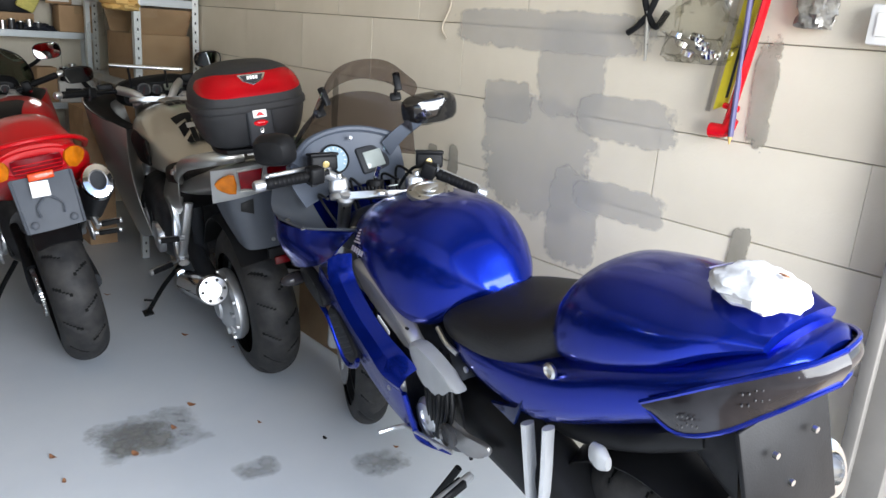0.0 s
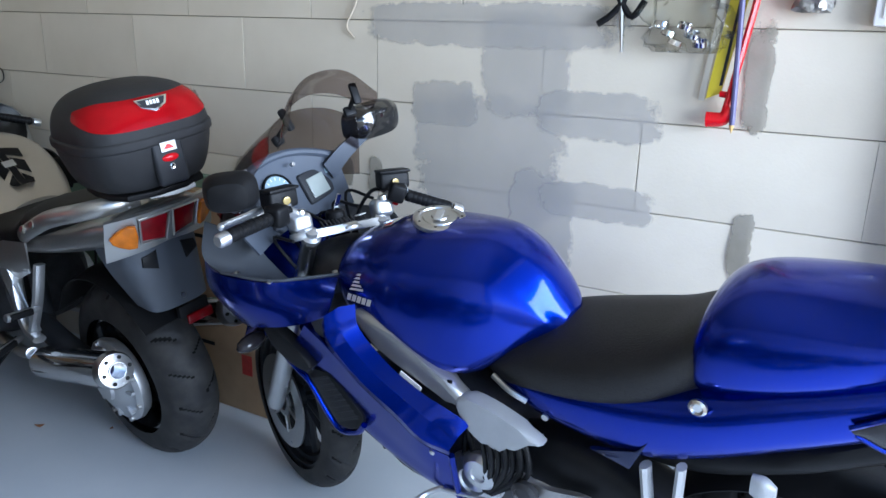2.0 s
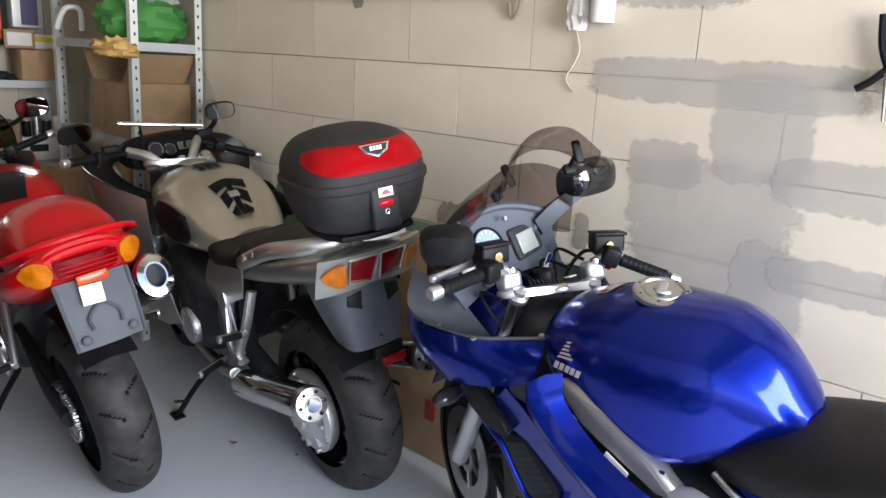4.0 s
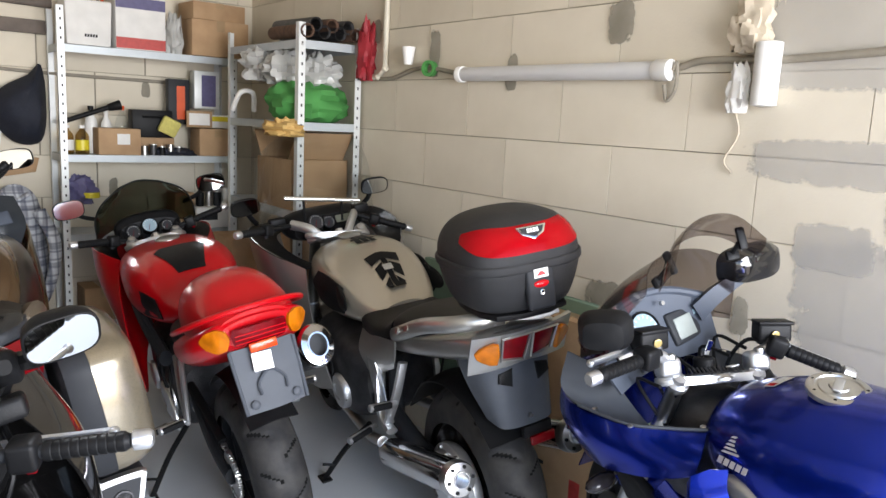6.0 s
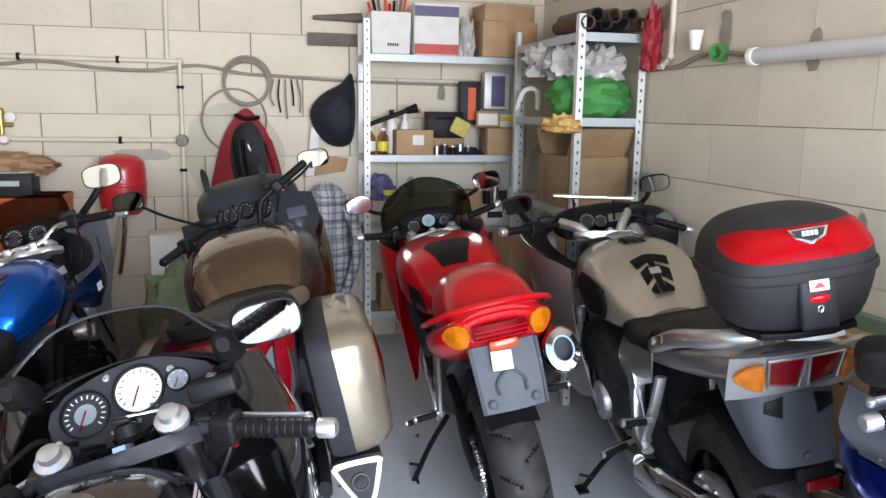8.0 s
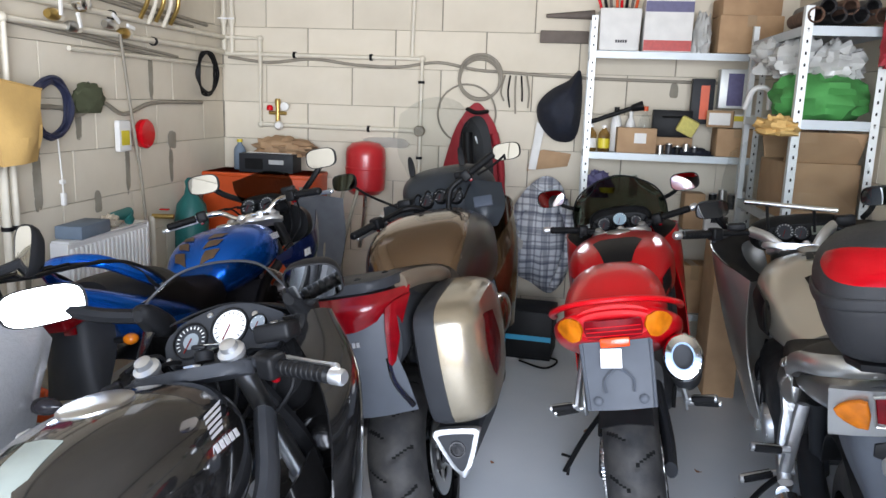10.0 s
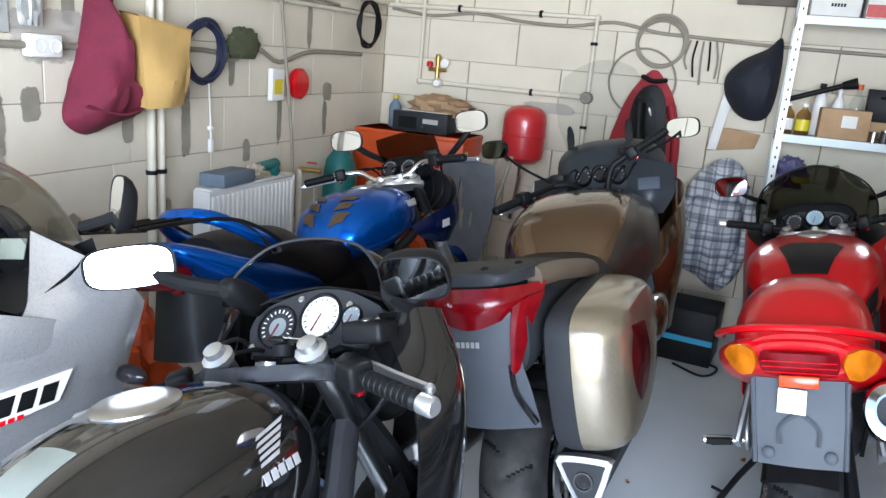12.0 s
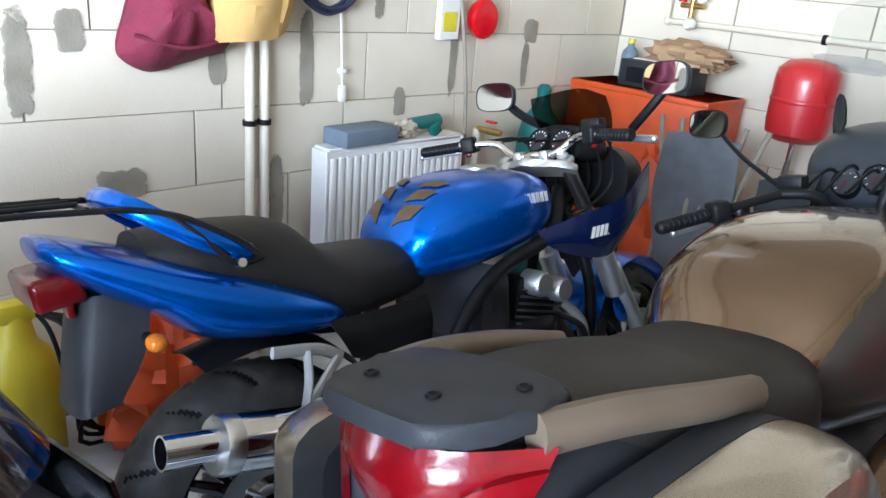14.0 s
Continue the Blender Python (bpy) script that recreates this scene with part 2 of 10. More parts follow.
def tube(pts, r, seg=10, k=6, closed=False, r2=None, flat=1.0):
    """A round bar along a smooth curve; r may run to r2."""
    c = [Vector(q) for q in spline(pts, k, closed)]
    n = len(c)
    rows, up = [], Vector((0, 0, 1))
    prev = None
    for i in range(n):
        d = (c[(i + 1) % n] - c[i - 1]) if closed or 0 < i < n - 1 else (c[1] - c[0] if i == 0 else c[-1] - c[-2])
        d.normalize()
        if prev is None:
            side = d.cross(up if abs(d.z) < 0.9 else Vector((1, 0, 0))).normalized()
        else:
            side = (prev - d * prev.dot(d)).normalized()
        prev = side
        u = side.cross(d)
        rr = r if r2 is None else r + (r2 - r) * i / (n - 1)
        rows.append([c[i] + (side * math.cos(a) + u * math.sin(a) * flat) * rr for a in (2 * math.pi * j / seg for j in range(seg))])
    return grid_mesh(rows, close_u=closed, close_v=True, caps=not closed)


def lathe(profile, seg=24, m=None, caps=True):
    """Turns (radius, height) rows about the z axis."""
    rows = [[(r * math.cos(2 * math.pi * j / seg), r * math.sin(2 * math.pi * j / seg), h) for j in range(seg)] for r, h in profile]
    bm = grid_mesh(rows, close_v=True, caps=caps)
    if m is not None:
        bm.transform(m)
    return bm


def along(a, b):
    """The pose that lays the z axis from a to b."""
    a, b = Vector(a), Vector(b)
    return Matrix.Translation(a) @ (b - a).to_track_quat("Z", "Y").to_matrix().to_4x4()


def rod(a, b, r, seg=12, bev=0.0, r2=None):
    h = (Vector(b) - Vector(a)).length
    r2 = r if r2 is None else r2
    bev = min(bev, r * 0.4, h * 0.4)
    prof = [(r, 0), (r2, h)] if bev == 0 else [(r - bev, 0), (r, bev), (r2, h - bev), (r2 - bev, h)]
    return lathe(prof, seg, along(a, b))


def slab(outline, thick, m=None, bev=0.0, k=1, seg=2):
    """Extrudes a closed outline of (x, y) along z, centred; k > 1 rounds it."""
    pts = [(q[0], q[1]) for q in (spline(outline, k, True) if k > 1 else outline)]
    bm = bmesh.new()
    lo = [bm.verts.new((x, y, -thick / 2)) for x, y in pts]
    hi = [bm.verts.new((x, y, thick / 2)) for x, y in pts]
    n = len(pts)
    f1, f2 = bm.faces.new(lo[::-1]), bm.faces.new(hi)
    for i in range(n):
        bm.faces.new((lo[i], lo[(i + 1) % n], hi[(i + 1) % n], hi[i]))
    if bev:
        bmesh.ops.bevel(bm, geom=list(set(f1.edges) | set(f2.edges)), offset=bev, segments=seg, affect="EDGES", profile=0.5)
    if m is not None:
        bm.transform(m)
    return bm


SIDE = Matrix(((0, 0, 1, 0), (1, 0, 0, 0), (0, 1, 0, 0), (0, 0, 0, 1)))   # outline (x, y) -> bike (y, z), thickness along x


def body(stations, n=36, k=5, x0=0.0):
    """A rounded hull along y. Station: y, top z, bottom z, half width, widest z, roundness of the top, of the bottom."""
    rows = []
    for y, zt, zb, hw, zw, et, eb in spline(stations, k):
        ring = []
        for j in range(n):
            a = 2 * math.pi * j / n
            c, s = math.cos(a), math.sin(a)
            e = et if s >= 0 else eb
            ex = 2.0 / max(e, 0.3)
            x = hw * math.copysign(abs(c) ** ex, c)
            z = zw + (zt - zw if s >= 0 else zw - zb) * math.copysign(abs(s) ** ex, s)
            ring.append((x0 + x, y, z))
        rows.append(ring)
    return grid_mesh(rows, close_v=True, caps=True)


def sheet(curves, thick=0.004, ku=5, kv=4, mirror=False):
    """A smooth shell through guide curves (rows of points, the same count in each)."""
    rows = [spline(c, kv) for c in curves]
    cols = [spline([r[i] for r in rows], ku) for i in range(len(rows[0]))]
    rows = [[tuple(c[j]) for c in cols] for j in range(len(cols[0]))]
    if mirror:
        rows = [[(-x, y, z) for x, y, z in r] for r in rows]
    bm = grid_mesh(rows)
    bmesh.ops.recalc_face_normals(bm, faces=bm.faces)
    if thick:
        bmesh.ops.solidify(bm, geom=bm.faces[:], thickness=thick)
    return bm


def ellipsoid(rx, ry, rz, at=(0, 0, 0), rot=(0, 0, 0), u=20, v=12):
    bm = bmesh.new()
    bmesh.ops.create_uvsphere(bm, u_segments=u, v_segments=v, radius=1)
    bm.transform(pose(*at, *rot) @ Matrix.Diagonal((rx, ry, rz, 1)))
    return bm

# ---------------------------------------------------------------- the garage shell
XL, XR, YB, YF, ZC = -2.03, 1.64, 6.26, 1.08, 2.80
COURSE, Z0, LENGTHS = 0.2455, -0.036, {1: 0.56, 2: 0.595, 3: 0.595}


def setting(name, bm, mat, label, flat=True):
    ob = part(name, bm, mat, None, flat=flat)
    return tagged(ob, label, name.rsplit("_", 1)[0] if name[-1].isdigit() else name.split("_")[0], kind="structure")


floor = setting("floor", box(3.67 + 0.5, 5.6, 0.2, (-0.195, 3.66, -0.1), 0), M_FLOOR, "grey-blue painted concrete garage floor with stains")
ceiling = setting("ceiling", box(4.2, 5.8, 0.15, (-0.195, 3.70, ZC + 0.075), 0), M_CEIL, "plain pale garage ceiling")
wall_east = setting("wall_east", box(0.24, YB - YF, ZC, (XR + 0.128, (YB + YF) / 2, ZC / 2), 0), M_MORTAR, "pale aerated concrete block wall with grey plaster patches")
wall_west = setting("wall_west", box(0.24, YB - YF, ZC, (XL - 0.128, (YB + YF) / 2, ZC / 2), 0), M_MORTAR, "pale aerated concrete block wall with pipes and patches")
wall_north = setting("wall_north", box(4.2, 0.24, ZC, ((XL + XR) / 2, YB + 0.128, ZC / 2), 0), M_MORTAR, "pale aerated concrete block back wall behind the shelves")
# front: two returns beside the wide door opening and the lintel over it
wall_south = setting("wall_south", join(box(0.3, 0.24, ZC, (XR + 0.02 + 0.15, YF - 0.12, ZC / 2), 0), box(0.3, 0.24, ZC, (XL - 0.17, YF - 0.12, ZC / 2), 0),
                     box(4.3, 0.24, 0.38, ((XL + XR) / 2, YF - 0.12, ZC - 0.19), 0)), M_PLASTER, "grey plastered front wall around the open garage door")
ground = setting("ground", box(400, 400, 0.2, (0, 0, -0.115), 0), M_PAVE, "sunlit pale concrete driveway outside the garage")


def half_block(w, d=0.008):
    bm = bmesh.new()
    bmesh.ops.create_cube(bm, size=1.0)
    for v in bm.verts:
        k = 0.0012 if v.co.y < 0 else 0.0
        v.co = Vector((v.co.x * (w - 0.0014 - 2 * k), v.co.y * d, v.co.z * (COURSE - 0.0016 - 2 * k)))
    return bm


_blocks = {}


JOINTS = {1: {2: .085, 3: .375, 4: .085, 5: .38, 6: .08, 7: .38, 8: .08}, 2: {2: .18, 3: .42, 4: .518, 5: .117}, 3: {}}


def lay_blocks(wall, length, to_wall, seed, skip=0.0):
    """Courses of blocks over a wall's face; to_wall maps (u along, z) to a pose facing the room."""
    rnd, step = random.Random(seed), LENGTHS[seed]
    rows = int(ZC / COURSE) + 1
    for r in range(rows):
        u = JOINTS[seed].get(r, 0.31 if r % 2 == 0 else 0.005 + 0.03 * (r % 3) * (seed < 3)) - step
        z = Z0 + (r + 0.5) * COURSE
        if z > ZC - 0.05:
            break
        while u < length:
            a, b = max(u, 0.0), min(u + step, length)
            u += step
            if b - a < 0.04:
                continue
            w = round(b - a, 2)
            if w not in _blocks:
                bm = half_block(w)
                me = bpy.data.meshes.new("block")
                bm.to_mesh(me)
                bm.free()
                me.materials.append(M_BLOCK)
                _blocks[w] = me
            ob = new("block", _blocks[w])
            ob.parent = wall
            ob.matrix_world = to_wall((a + b) / 2, z) @ pose(0, rnd.uniform(-0.0006, 0.0006), 0)


def blocks_all():
    lay_blocks(wall_east, YB - YF, lambda u, z: pose(XR + 0.004, YF + u, z, 0, 0, -90), 1)
    lay_blocks(wall_west, YB - YF, lambda u, z: pose(XL - 0.004, YF + u, z, 0, 0, 90), 2)
    lay_blocks(wall_north, XR - XL, lambda u, z: pose(XL + u, YB + 0.004, z, 0, 0, 0), 3)

# ---------------------------------------------------------------- motorcycle parts (bike space: x right, y forward, z up, rear tyre on the ground at 0)
def tyre_mesh(r, w, n_groove, seg=288):
    """A round-crowned tyre about the x axis with curved tread grooves cut into it."""
    prof = []
    rim = r - w * 0.62
    for i in range(25):
        a = math.pi * (i / 24)
        prof.append((-math.cos(a) * w / 2, math.sin(a)))
    rows, cut = [], []
    for s in range(seg):
        th = 2 * math.pi * s / seg
        row = []
        for i, (x, h) in enumerate(prof):
            rad = rim + (r - rim) * (h ** 0.72)
            v = abs(x) / (w / 2)
            ph = (th * n_groove / (2 * math.pi) + (0.5 if x > 0 else 0.0) + 0.45 * v) % 1.0
            if 0.12 < v < 0.86 and ph < 0.17:
                rad -= 0.006
                cut.append((s, i))
            row.append((x, math.cos(th) * rad, math.sin(th) * rad))
        rows.append(row)
    bm = grid_mesh(rows, close_u=True)
    cut, nv = set(cut), len(prof)
    # groove floors take the second material, a painted-in shade
    for k, f in enumerate(bm.faces):
        s, i = divmod(k, nv - 1)
        if all(((s + a) % seg, i + b) in cut for a in (0, 1) for b in (0, 1)):
            f.material_index = 1
    return bm


def ring(r1, r2, w, seg=48, x=0.0):
    """A flat annulus about the x axis."""
    rows = [[(x + dx, math.cos(a) * r, math.sin(a) * r) for a in (2 * math.pi * j / seg for j in range(seg))] for dx, r in ((-w / 2, r1), (-w / 2, r2), (w / 2, r2), (w / 2, r1))]
    return grid_mesh(rows, close_u=True, close_v=True)


_tyres = {}


def wheel(t, y, r, w, spokes=3, rim_mat=None, grooves=16, disc=0.15, m=None, disc_x=0.075, sides=(1, -1), hub_r=0.04):
    """A wheel: hub as the part, with tyre, rim with spokes and brake discs."""
    mm = (m if m is not None else Matrix()) @ Matrix.Translation((0, y, r))
    rim_mat = rim_mat or M_BLACKG
    rr = r - w * 0.62
    hub = part("wheel", lathe([(hub_r * 0.5, -0.075), (hub_r, -0.07), (hub_r * 1.1, 0), (hub_r, 0.07), (hub_r * 0.5, 0.075)], 20, pose(0, 0, 0, 0, 90, 0)), rim_mat, t, m=mm)
    part("tyre", tyre_mesh(r, w, grooves), M_TYRE, hub, "black rubber tyre with curved grooves", m=mm).data.materials.append(M_GROOVE_SHADE)
    b = ring(rr - 0.012, rr + 0.012, w * 0.82, 56)
    b = join(b, ring(rr - 0.03, rr - 0.010, w * 0.5, 56))
    for i in range(spokes):
        a = 2 * math.pi * i / spokes + 0.4
        for d in (-0.16, 0.16):
            p0 = (0, math.cos(a + d * 1.6) * hub_r, math.sin(a + d * 1.6) * hub_r)
            p1 = (0, math.cos(a + d) * (rr - 0.02), math.sin(a + d) * (rr - 0.02))
            b = join(b, rod(p0, p1, 0.017, 8, 0, 0.013))
    part("rim", b, rim_mat, hub, m=mm)
    if disc:
        for s in sides:
            d = join(ring(disc * 0.62, disc, 0.005, 40, s * disc_x), ring(0.03, 0.05, 0.008, 24, s * disc_x))
            for i in range(6):
                a = i * math.pi / 3
                d = join(d, rod((s * disc_x, math.cos(a) * 0.04, math.sin(a) * 0.04), (s * disc_x, math.cos(a + 0.2) * disc * 0.66, math.sin(a + 0.2) * disc * 0.66), 0.007, 6))
            part("brake_disc", d, M_STEEL, hub, "brushed steel brake disc", m=mm)
    return hub


def steer(deg, y, z, rake=24):
    """Turn of the front end about its raked axis through (0, y, z); positive to the left."""
    ax = Vector((0, -math.sin(radians(rake)), math.cos(radians(rake))))
    return Matrix.Translation((0, y, z)) @ Matrix.Rotation(radians(deg), 4, ax) @ Matrix.Translation((0, -y, -z))


def fork(t, wy, wr, top, m, r=0.021, gap=0.1, low_mat=None, yoke=True, bolts=True):
    """Two fork legs from the axle up to the top yoke."""
    ty, tz = top
    for s in (-1, 1):
        a, b = Vector((s * gap, wy, wr)), Vector((s * gap, ty, tz))
        mid = a.lerp(b, 0.5)
        leg = part("fork_leg", rod(a, mid, r * 1.35, 14, 0.004), low_mat or M_ALU, t, m=m)
        part("fork_tube", rod(mid, b, r, 14), M_STEEL, leg, m=m)
        if bolts:
            part("fork_cap", lathe([(r * 1.25, 0), (r * 1.3, 0.012), (r * 0.85, 0.018), (r * 0.8, 0.03), (r * 0.3, 0.034)], 12, along(b, b + (b - a).normalized())), M_ALU, leg, m=m)
    if yoke:
        o = [(-gap - 0.04, 0.0), (-gap, -0.045), (-0.05, -0.05), (0, -0.07), (0.05, -0.05), (gap, -0.045), (gap + 0.04, 0), (gap, 0.04), (0, 0.03), (-gap, 0.04)]
        y = part("top_yoke", slab(o, 0.022, pose(0, ty - 0.01, tz - 0.012, -24, 0, 0), 0.005, 4), M_ALU, t, m=m)
        part("stem_nut", lathe([(0.022, 0), (0.022, 0.012), (0.016, 0.016), (0.016, 0.02), (0.008, 0.02)], 6, pose(0, ty - 0.03, tz + 0.008, -24, 0, 0)), M_STEEL, y, m=m)


def grip_set(t, a, b, m, lever=True, out=(0, 0.055, -0.01), red=False, weight=True, mat=None, lever_mat=None):
    """One handlebar side: bar, rubber grip, end weight, switch box, lever with its clamp, from a (inner) to b (outer end)."""
    a, b = Vector(a), Vector(b)
    d = (b - a).normalized()
    ln = (b - a).length
    bar = part("handlebar", rod(a, b - d * 0.012, 0.011, 12), mat or M_BLACK, t, m=m)
    g0 = b - d * 0.14
    prof = [(0.0155, 0)]
    for i in range(9):
        prof += [(0.0165, 0.004 + i * 0.0135), (0.0165, 0.012 + i * 0.0135), (0.0152, 0.0135 + i * 0.0135)]
    part("grip", lathe(prof + [(0.012, 0.127)], 16, along(g0, b)), M_BLACK, bar, "ribbed black rubber grip", m=m)
    if weight:
        part("bar_end", lathe([(0.012, 0), (0.0165, 0.003), (0.0165, 0.026), (0.012, 0.032)], 16, along(b - d * 0.01, b + d)), M_ALU, bar, m=m)
    sw = b - d * 0.168
    part("switch_box", box(0.05, 0.05, 0.045, (0, 0, 0), 0.009, 3), M_BLACK, bar, m=m @ along(sw, b))
    part("switch", box(0.012, 0.018, 0.016, (0.0, -0.026, 0.006), 0.003), M_REDL if red else M_SATIN, bar, "red stop switch" if red else "", m=m @ along(sw, b))
    if lever:
        o = Vector(out)
        c = a.lerp(b, max(0.0, 1 - 0.21 / ln))
        part("lever_clamp", box(0.03, 0.05, 0.03, tuple(c + o * 0.5), 0.008, 3), M_DARKMET, bar, m=m)
        p = [c + o * 0.9, c + o * 1.05 + d * 0.05, c + o + d * 0.12, c + o * 1.02 + d * 0.19]
        lv = part("lever", tube([tuple(q) for q in p], 0.0065, 8, 5, flat=1.5), lever_mat or M_ALU, bar, "bare aluminium hand lever", m=m)
        part("lever_ball", ellipsoid(0.010, 0.010, 0.010, tuple(p[-1]), u=10, v=8), lever_mat or M_ALU, lv, m=m)
    return bar


def mirror(t, base, head, m, w=0.085, h=0.052, facing=(0, -1, 0.05), mat=None, stalk=0.009, shell=None, depth=0.032, tilt=0):
    """A rear-view mirror: stalk, rounded shell and a real mirror face."""
    base, head, f = Vector(base), Vector(head), Vector(facing).normalized()
    mid = base.lerp(head, 0.55) + Vector((0, 0.01, -0.012))
    st = part("mirror_stalk", tube([tuple(base), tuple(mid), tuple(head - f * depth * 0.8)], stalk, 8, 5), mat or M_BLACK, t, m=m)
    q = m @ Matrix.Translation(head) @ f.to_track_quat("Z", "Y").to_matrix().to_4x4() @ pose(0, 0, 0, 0, 0, tilt)
    out = [(w * math.copysign(abs(math.cos(a)) ** 0.62, math.cos(a)), h * math.copysign(abs(math.sin(a)) ** 0.62, math.sin(a))) for a in (2 * math.pi * i / 28 for i in range(28))]
    rows = [[(x * s, y * s, z) for x, y in out] for s, z in ((0.35, -depth), (0.72, -depth * 0.86), (0.93, -depth * 0.45), (1.0, -0.004), (1.0, 0.003), (0.95, 0.004), (0.94, 0.0))]
    part("mirror_shell", grid_mesh(rows, close_v=True, caps=True), shell or M_BLACK, st, m=q)
    part("mirror_glass", slab([(x * 0.93, y * 0.93) for x, y in out], 0.002, Matrix.Translation((0, 0, 0.0022))), M_MIRROR, st, "mirror glass", m=q)
    return st


def gauge(t, at, r, m, tilt=-35, face=None, needle=True, marks=12):
    q = m @ Matrix.Translation(at) @ pose(0, 0, 0, abs(tilt), 0, 0) @ Matrix.Translation((0, 0, 0.016))
    g = part("gauge", lathe([(r * 0.8, -0.05), (r * 1.06, -0.04), (r * 1.08, 0.004), (r * 1.0, 0.006), (r * 0.96, 0.0)], 28), M_BLACK, t, m=q)
    part("dial_face", lathe([(r * 0.95, 0.0005), (r * 0.02, 0.0012)], 28), face or M_GREEN_CASE, g, m=q)
    for i in range(marks):
        a = radians(-40 + 260 * i / (marks - 1))
        part("dial_mark", box(r * 0.16, r * 0.045, 0.001, (0, 0, 0), 0), M_BLACK if face is None else M_WHITE, g, m=q @ pose(math.cos(a) * r * 0.78, math.sin(a) * r * 0.78, 0.0018, 0, 0, math.degrees(a)))
    if needle:
        part("needle", box(r * 0.9, r * 0.06, 0.0015, (r * 0.3, 0, 0.004), 0), M_REDL, g, m=q @ pose(0, 0, 0, 0, 0, 250))
    return g


def can(t, a, b, r, mat, flat=1.0, cap_mat=None, hole=0.45, bolts=0, m=None):
    """A silencer from its front a to its tip b, with end caps and an open outlet."""
    mm = (m if m is not None else Matrix()) @ along(a, b)
    L = (Vector(b) - Vector(a)).length
    sh = Matrix.Diagonal((1, flat, 1, 1))
    c = part("silencer", lathe([(r * 0.45, -0.10), (r * 0.55, -0.06), (r * 0.98, 0.0), (r, 0.015), (r, L - 0.03)], 32), mat, t, m=mm @ sh)
    h = r * hole
    part("end_cap", lathe([(r * 1.02, L - 0.035), (r * 1.02, L - 0.01), (r * 0.92, L), (h * 1.15, L + 0.004), (h * 1.15, L + 0.012), (h, L + 0.012), (h, L - 0.08)], 32), cap_mat or mat, c, m=mm @ sh)
    part("outlet", lathe([(h * 0.99, L - 0.07), (0.001, L - 0.07)], 20), M_BLACK, c, m=mm @ sh)
    for i in range(bolts):
        an = 2 * math.pi * i / bolts
        part("cap_bolt", rod((math.cos(an) * r * 0.72, math.sin(an) * r * 0.72, L), (math.cos(an) * r * 0.72, math.sin(an) * r * 0.72, L + 0.006), 0.006, 8), M_BLACK, c, m=mm @ sh)
    return c


def bar_text(t, m, n, w, h, mat, slant=0.25):
    """A row of plain bars where lettering stands."""
    bm = None
    for i in range(n):
        x = (i - (n - 1) / 2) * w / n
        b = slab([(x - w / n * 0.36 - slant * h / 2, -h / 2), (x + w / n * 0.36 - slant * h / 2, -h / 2), (x + w / n * 0.36 + slant * h / 2, h / 2), (x - w / n * 0.36 + slant * h / 2, h / 2)], 0.0012)
        bm = b if bm is None else join(bm, b)
    return part("lettering", bm, mat, t, m=m)


def chain_drive(t, x, y0, z0, y1, z1, r=0.085):
    """Rear sprocket and a chain of links round it."""
    s = part("sprocket", ring(r * 0.45, r * 0.93, 0.006, 42, x), M_STEEL, t, m=Matrix.Translation((0, y0, z0)))
    d = Vector((0, y1 - y0, z1 - z0))
    L = d.length
    ang = math.atan2(d.z, d.y)
    pts = []
    n = 26
    for i in range(n):
        a = ang + math.pi / 2 + math.pi * i / (n - 1)
        pts.append((x, y0 + math.cos(a) * r, z0 + math.sin(a) * r))
    lo = pts[-1]
    k = 20
    e1 = (x, y1 + math.cos(ang - math.pi / 2) * 0.035, z1 + math.sin(ang - math.pi / 2) * 0.035)
    e2 = (x, y1 + math.cos(ang + math.pi / 2) * 0.035, z1 + math.sin(ang + math.pi / 2) * 0.035)
    pts = [tuple(Vector(e2).lerp(Vector(pts[0]), i / k)) for i in range(k)] + pts + [tuple(Vector(lo).lerp(Vector(e1), i / k)) for i in range(1, k)]
    bm = None
    for i in range(len(pts) - 1):
        a, b = Vector(pts[i]), Vector(pts[i + 1])
        q = along(a, b)
        l = box(0.018 if i % 2 else 0.013, 0.013, (b - a).length * 0.92, (0, 0, (b - a).length / 2), 0.002, 1)
        l.transform(q)
        bm = l if bm is None else join(bm, l)
    part("chain", bm, M_STEEL, s, "oily steel drive chain")


def stand(t, a, b, foot=0.05):
    s = part("side_stand", tube([a, tuple((Vector(a) + Vector(b)) / 2 + Vector((0.0, 0.01, 0.01))), b], 0.011, 8, 4), M_BLACK, t, "black steel side stand")
    part("stand_foot", box(0.045, 0.07, 0.008, b, 0.003), M_BLACK, s)
    part("stand_tang", rod(tuple(Vector(a).lerp(Vector(b), 0.75)), tuple(Vector(a).lerp(Vector(b), 0.75) + Vector((-foot, 0.02, 0.01))), 0.006, 8), M_BLACK, s)


def peg(t, a, b, mat=None):
    a, b = Vector(a), Vector(b)
    p = part("foot_peg", rod(a, b, 0.011, 10, 0.003, 0.014), mat or M_ALU, t)
    part("peg_rubber", box(0.03, 0.022, (b - a).length * 0.7, (0, 0, (b - a).length * 0.58), 0.004, 1), M_BLACK, p, m=along(a, b))


def hanger(t, pts, r=0.011, mat=None, flat=1.6):
    return part("footrest_hanger", tube(pts, r, 8, 4, flat=flat), mat or M_ALU, t)


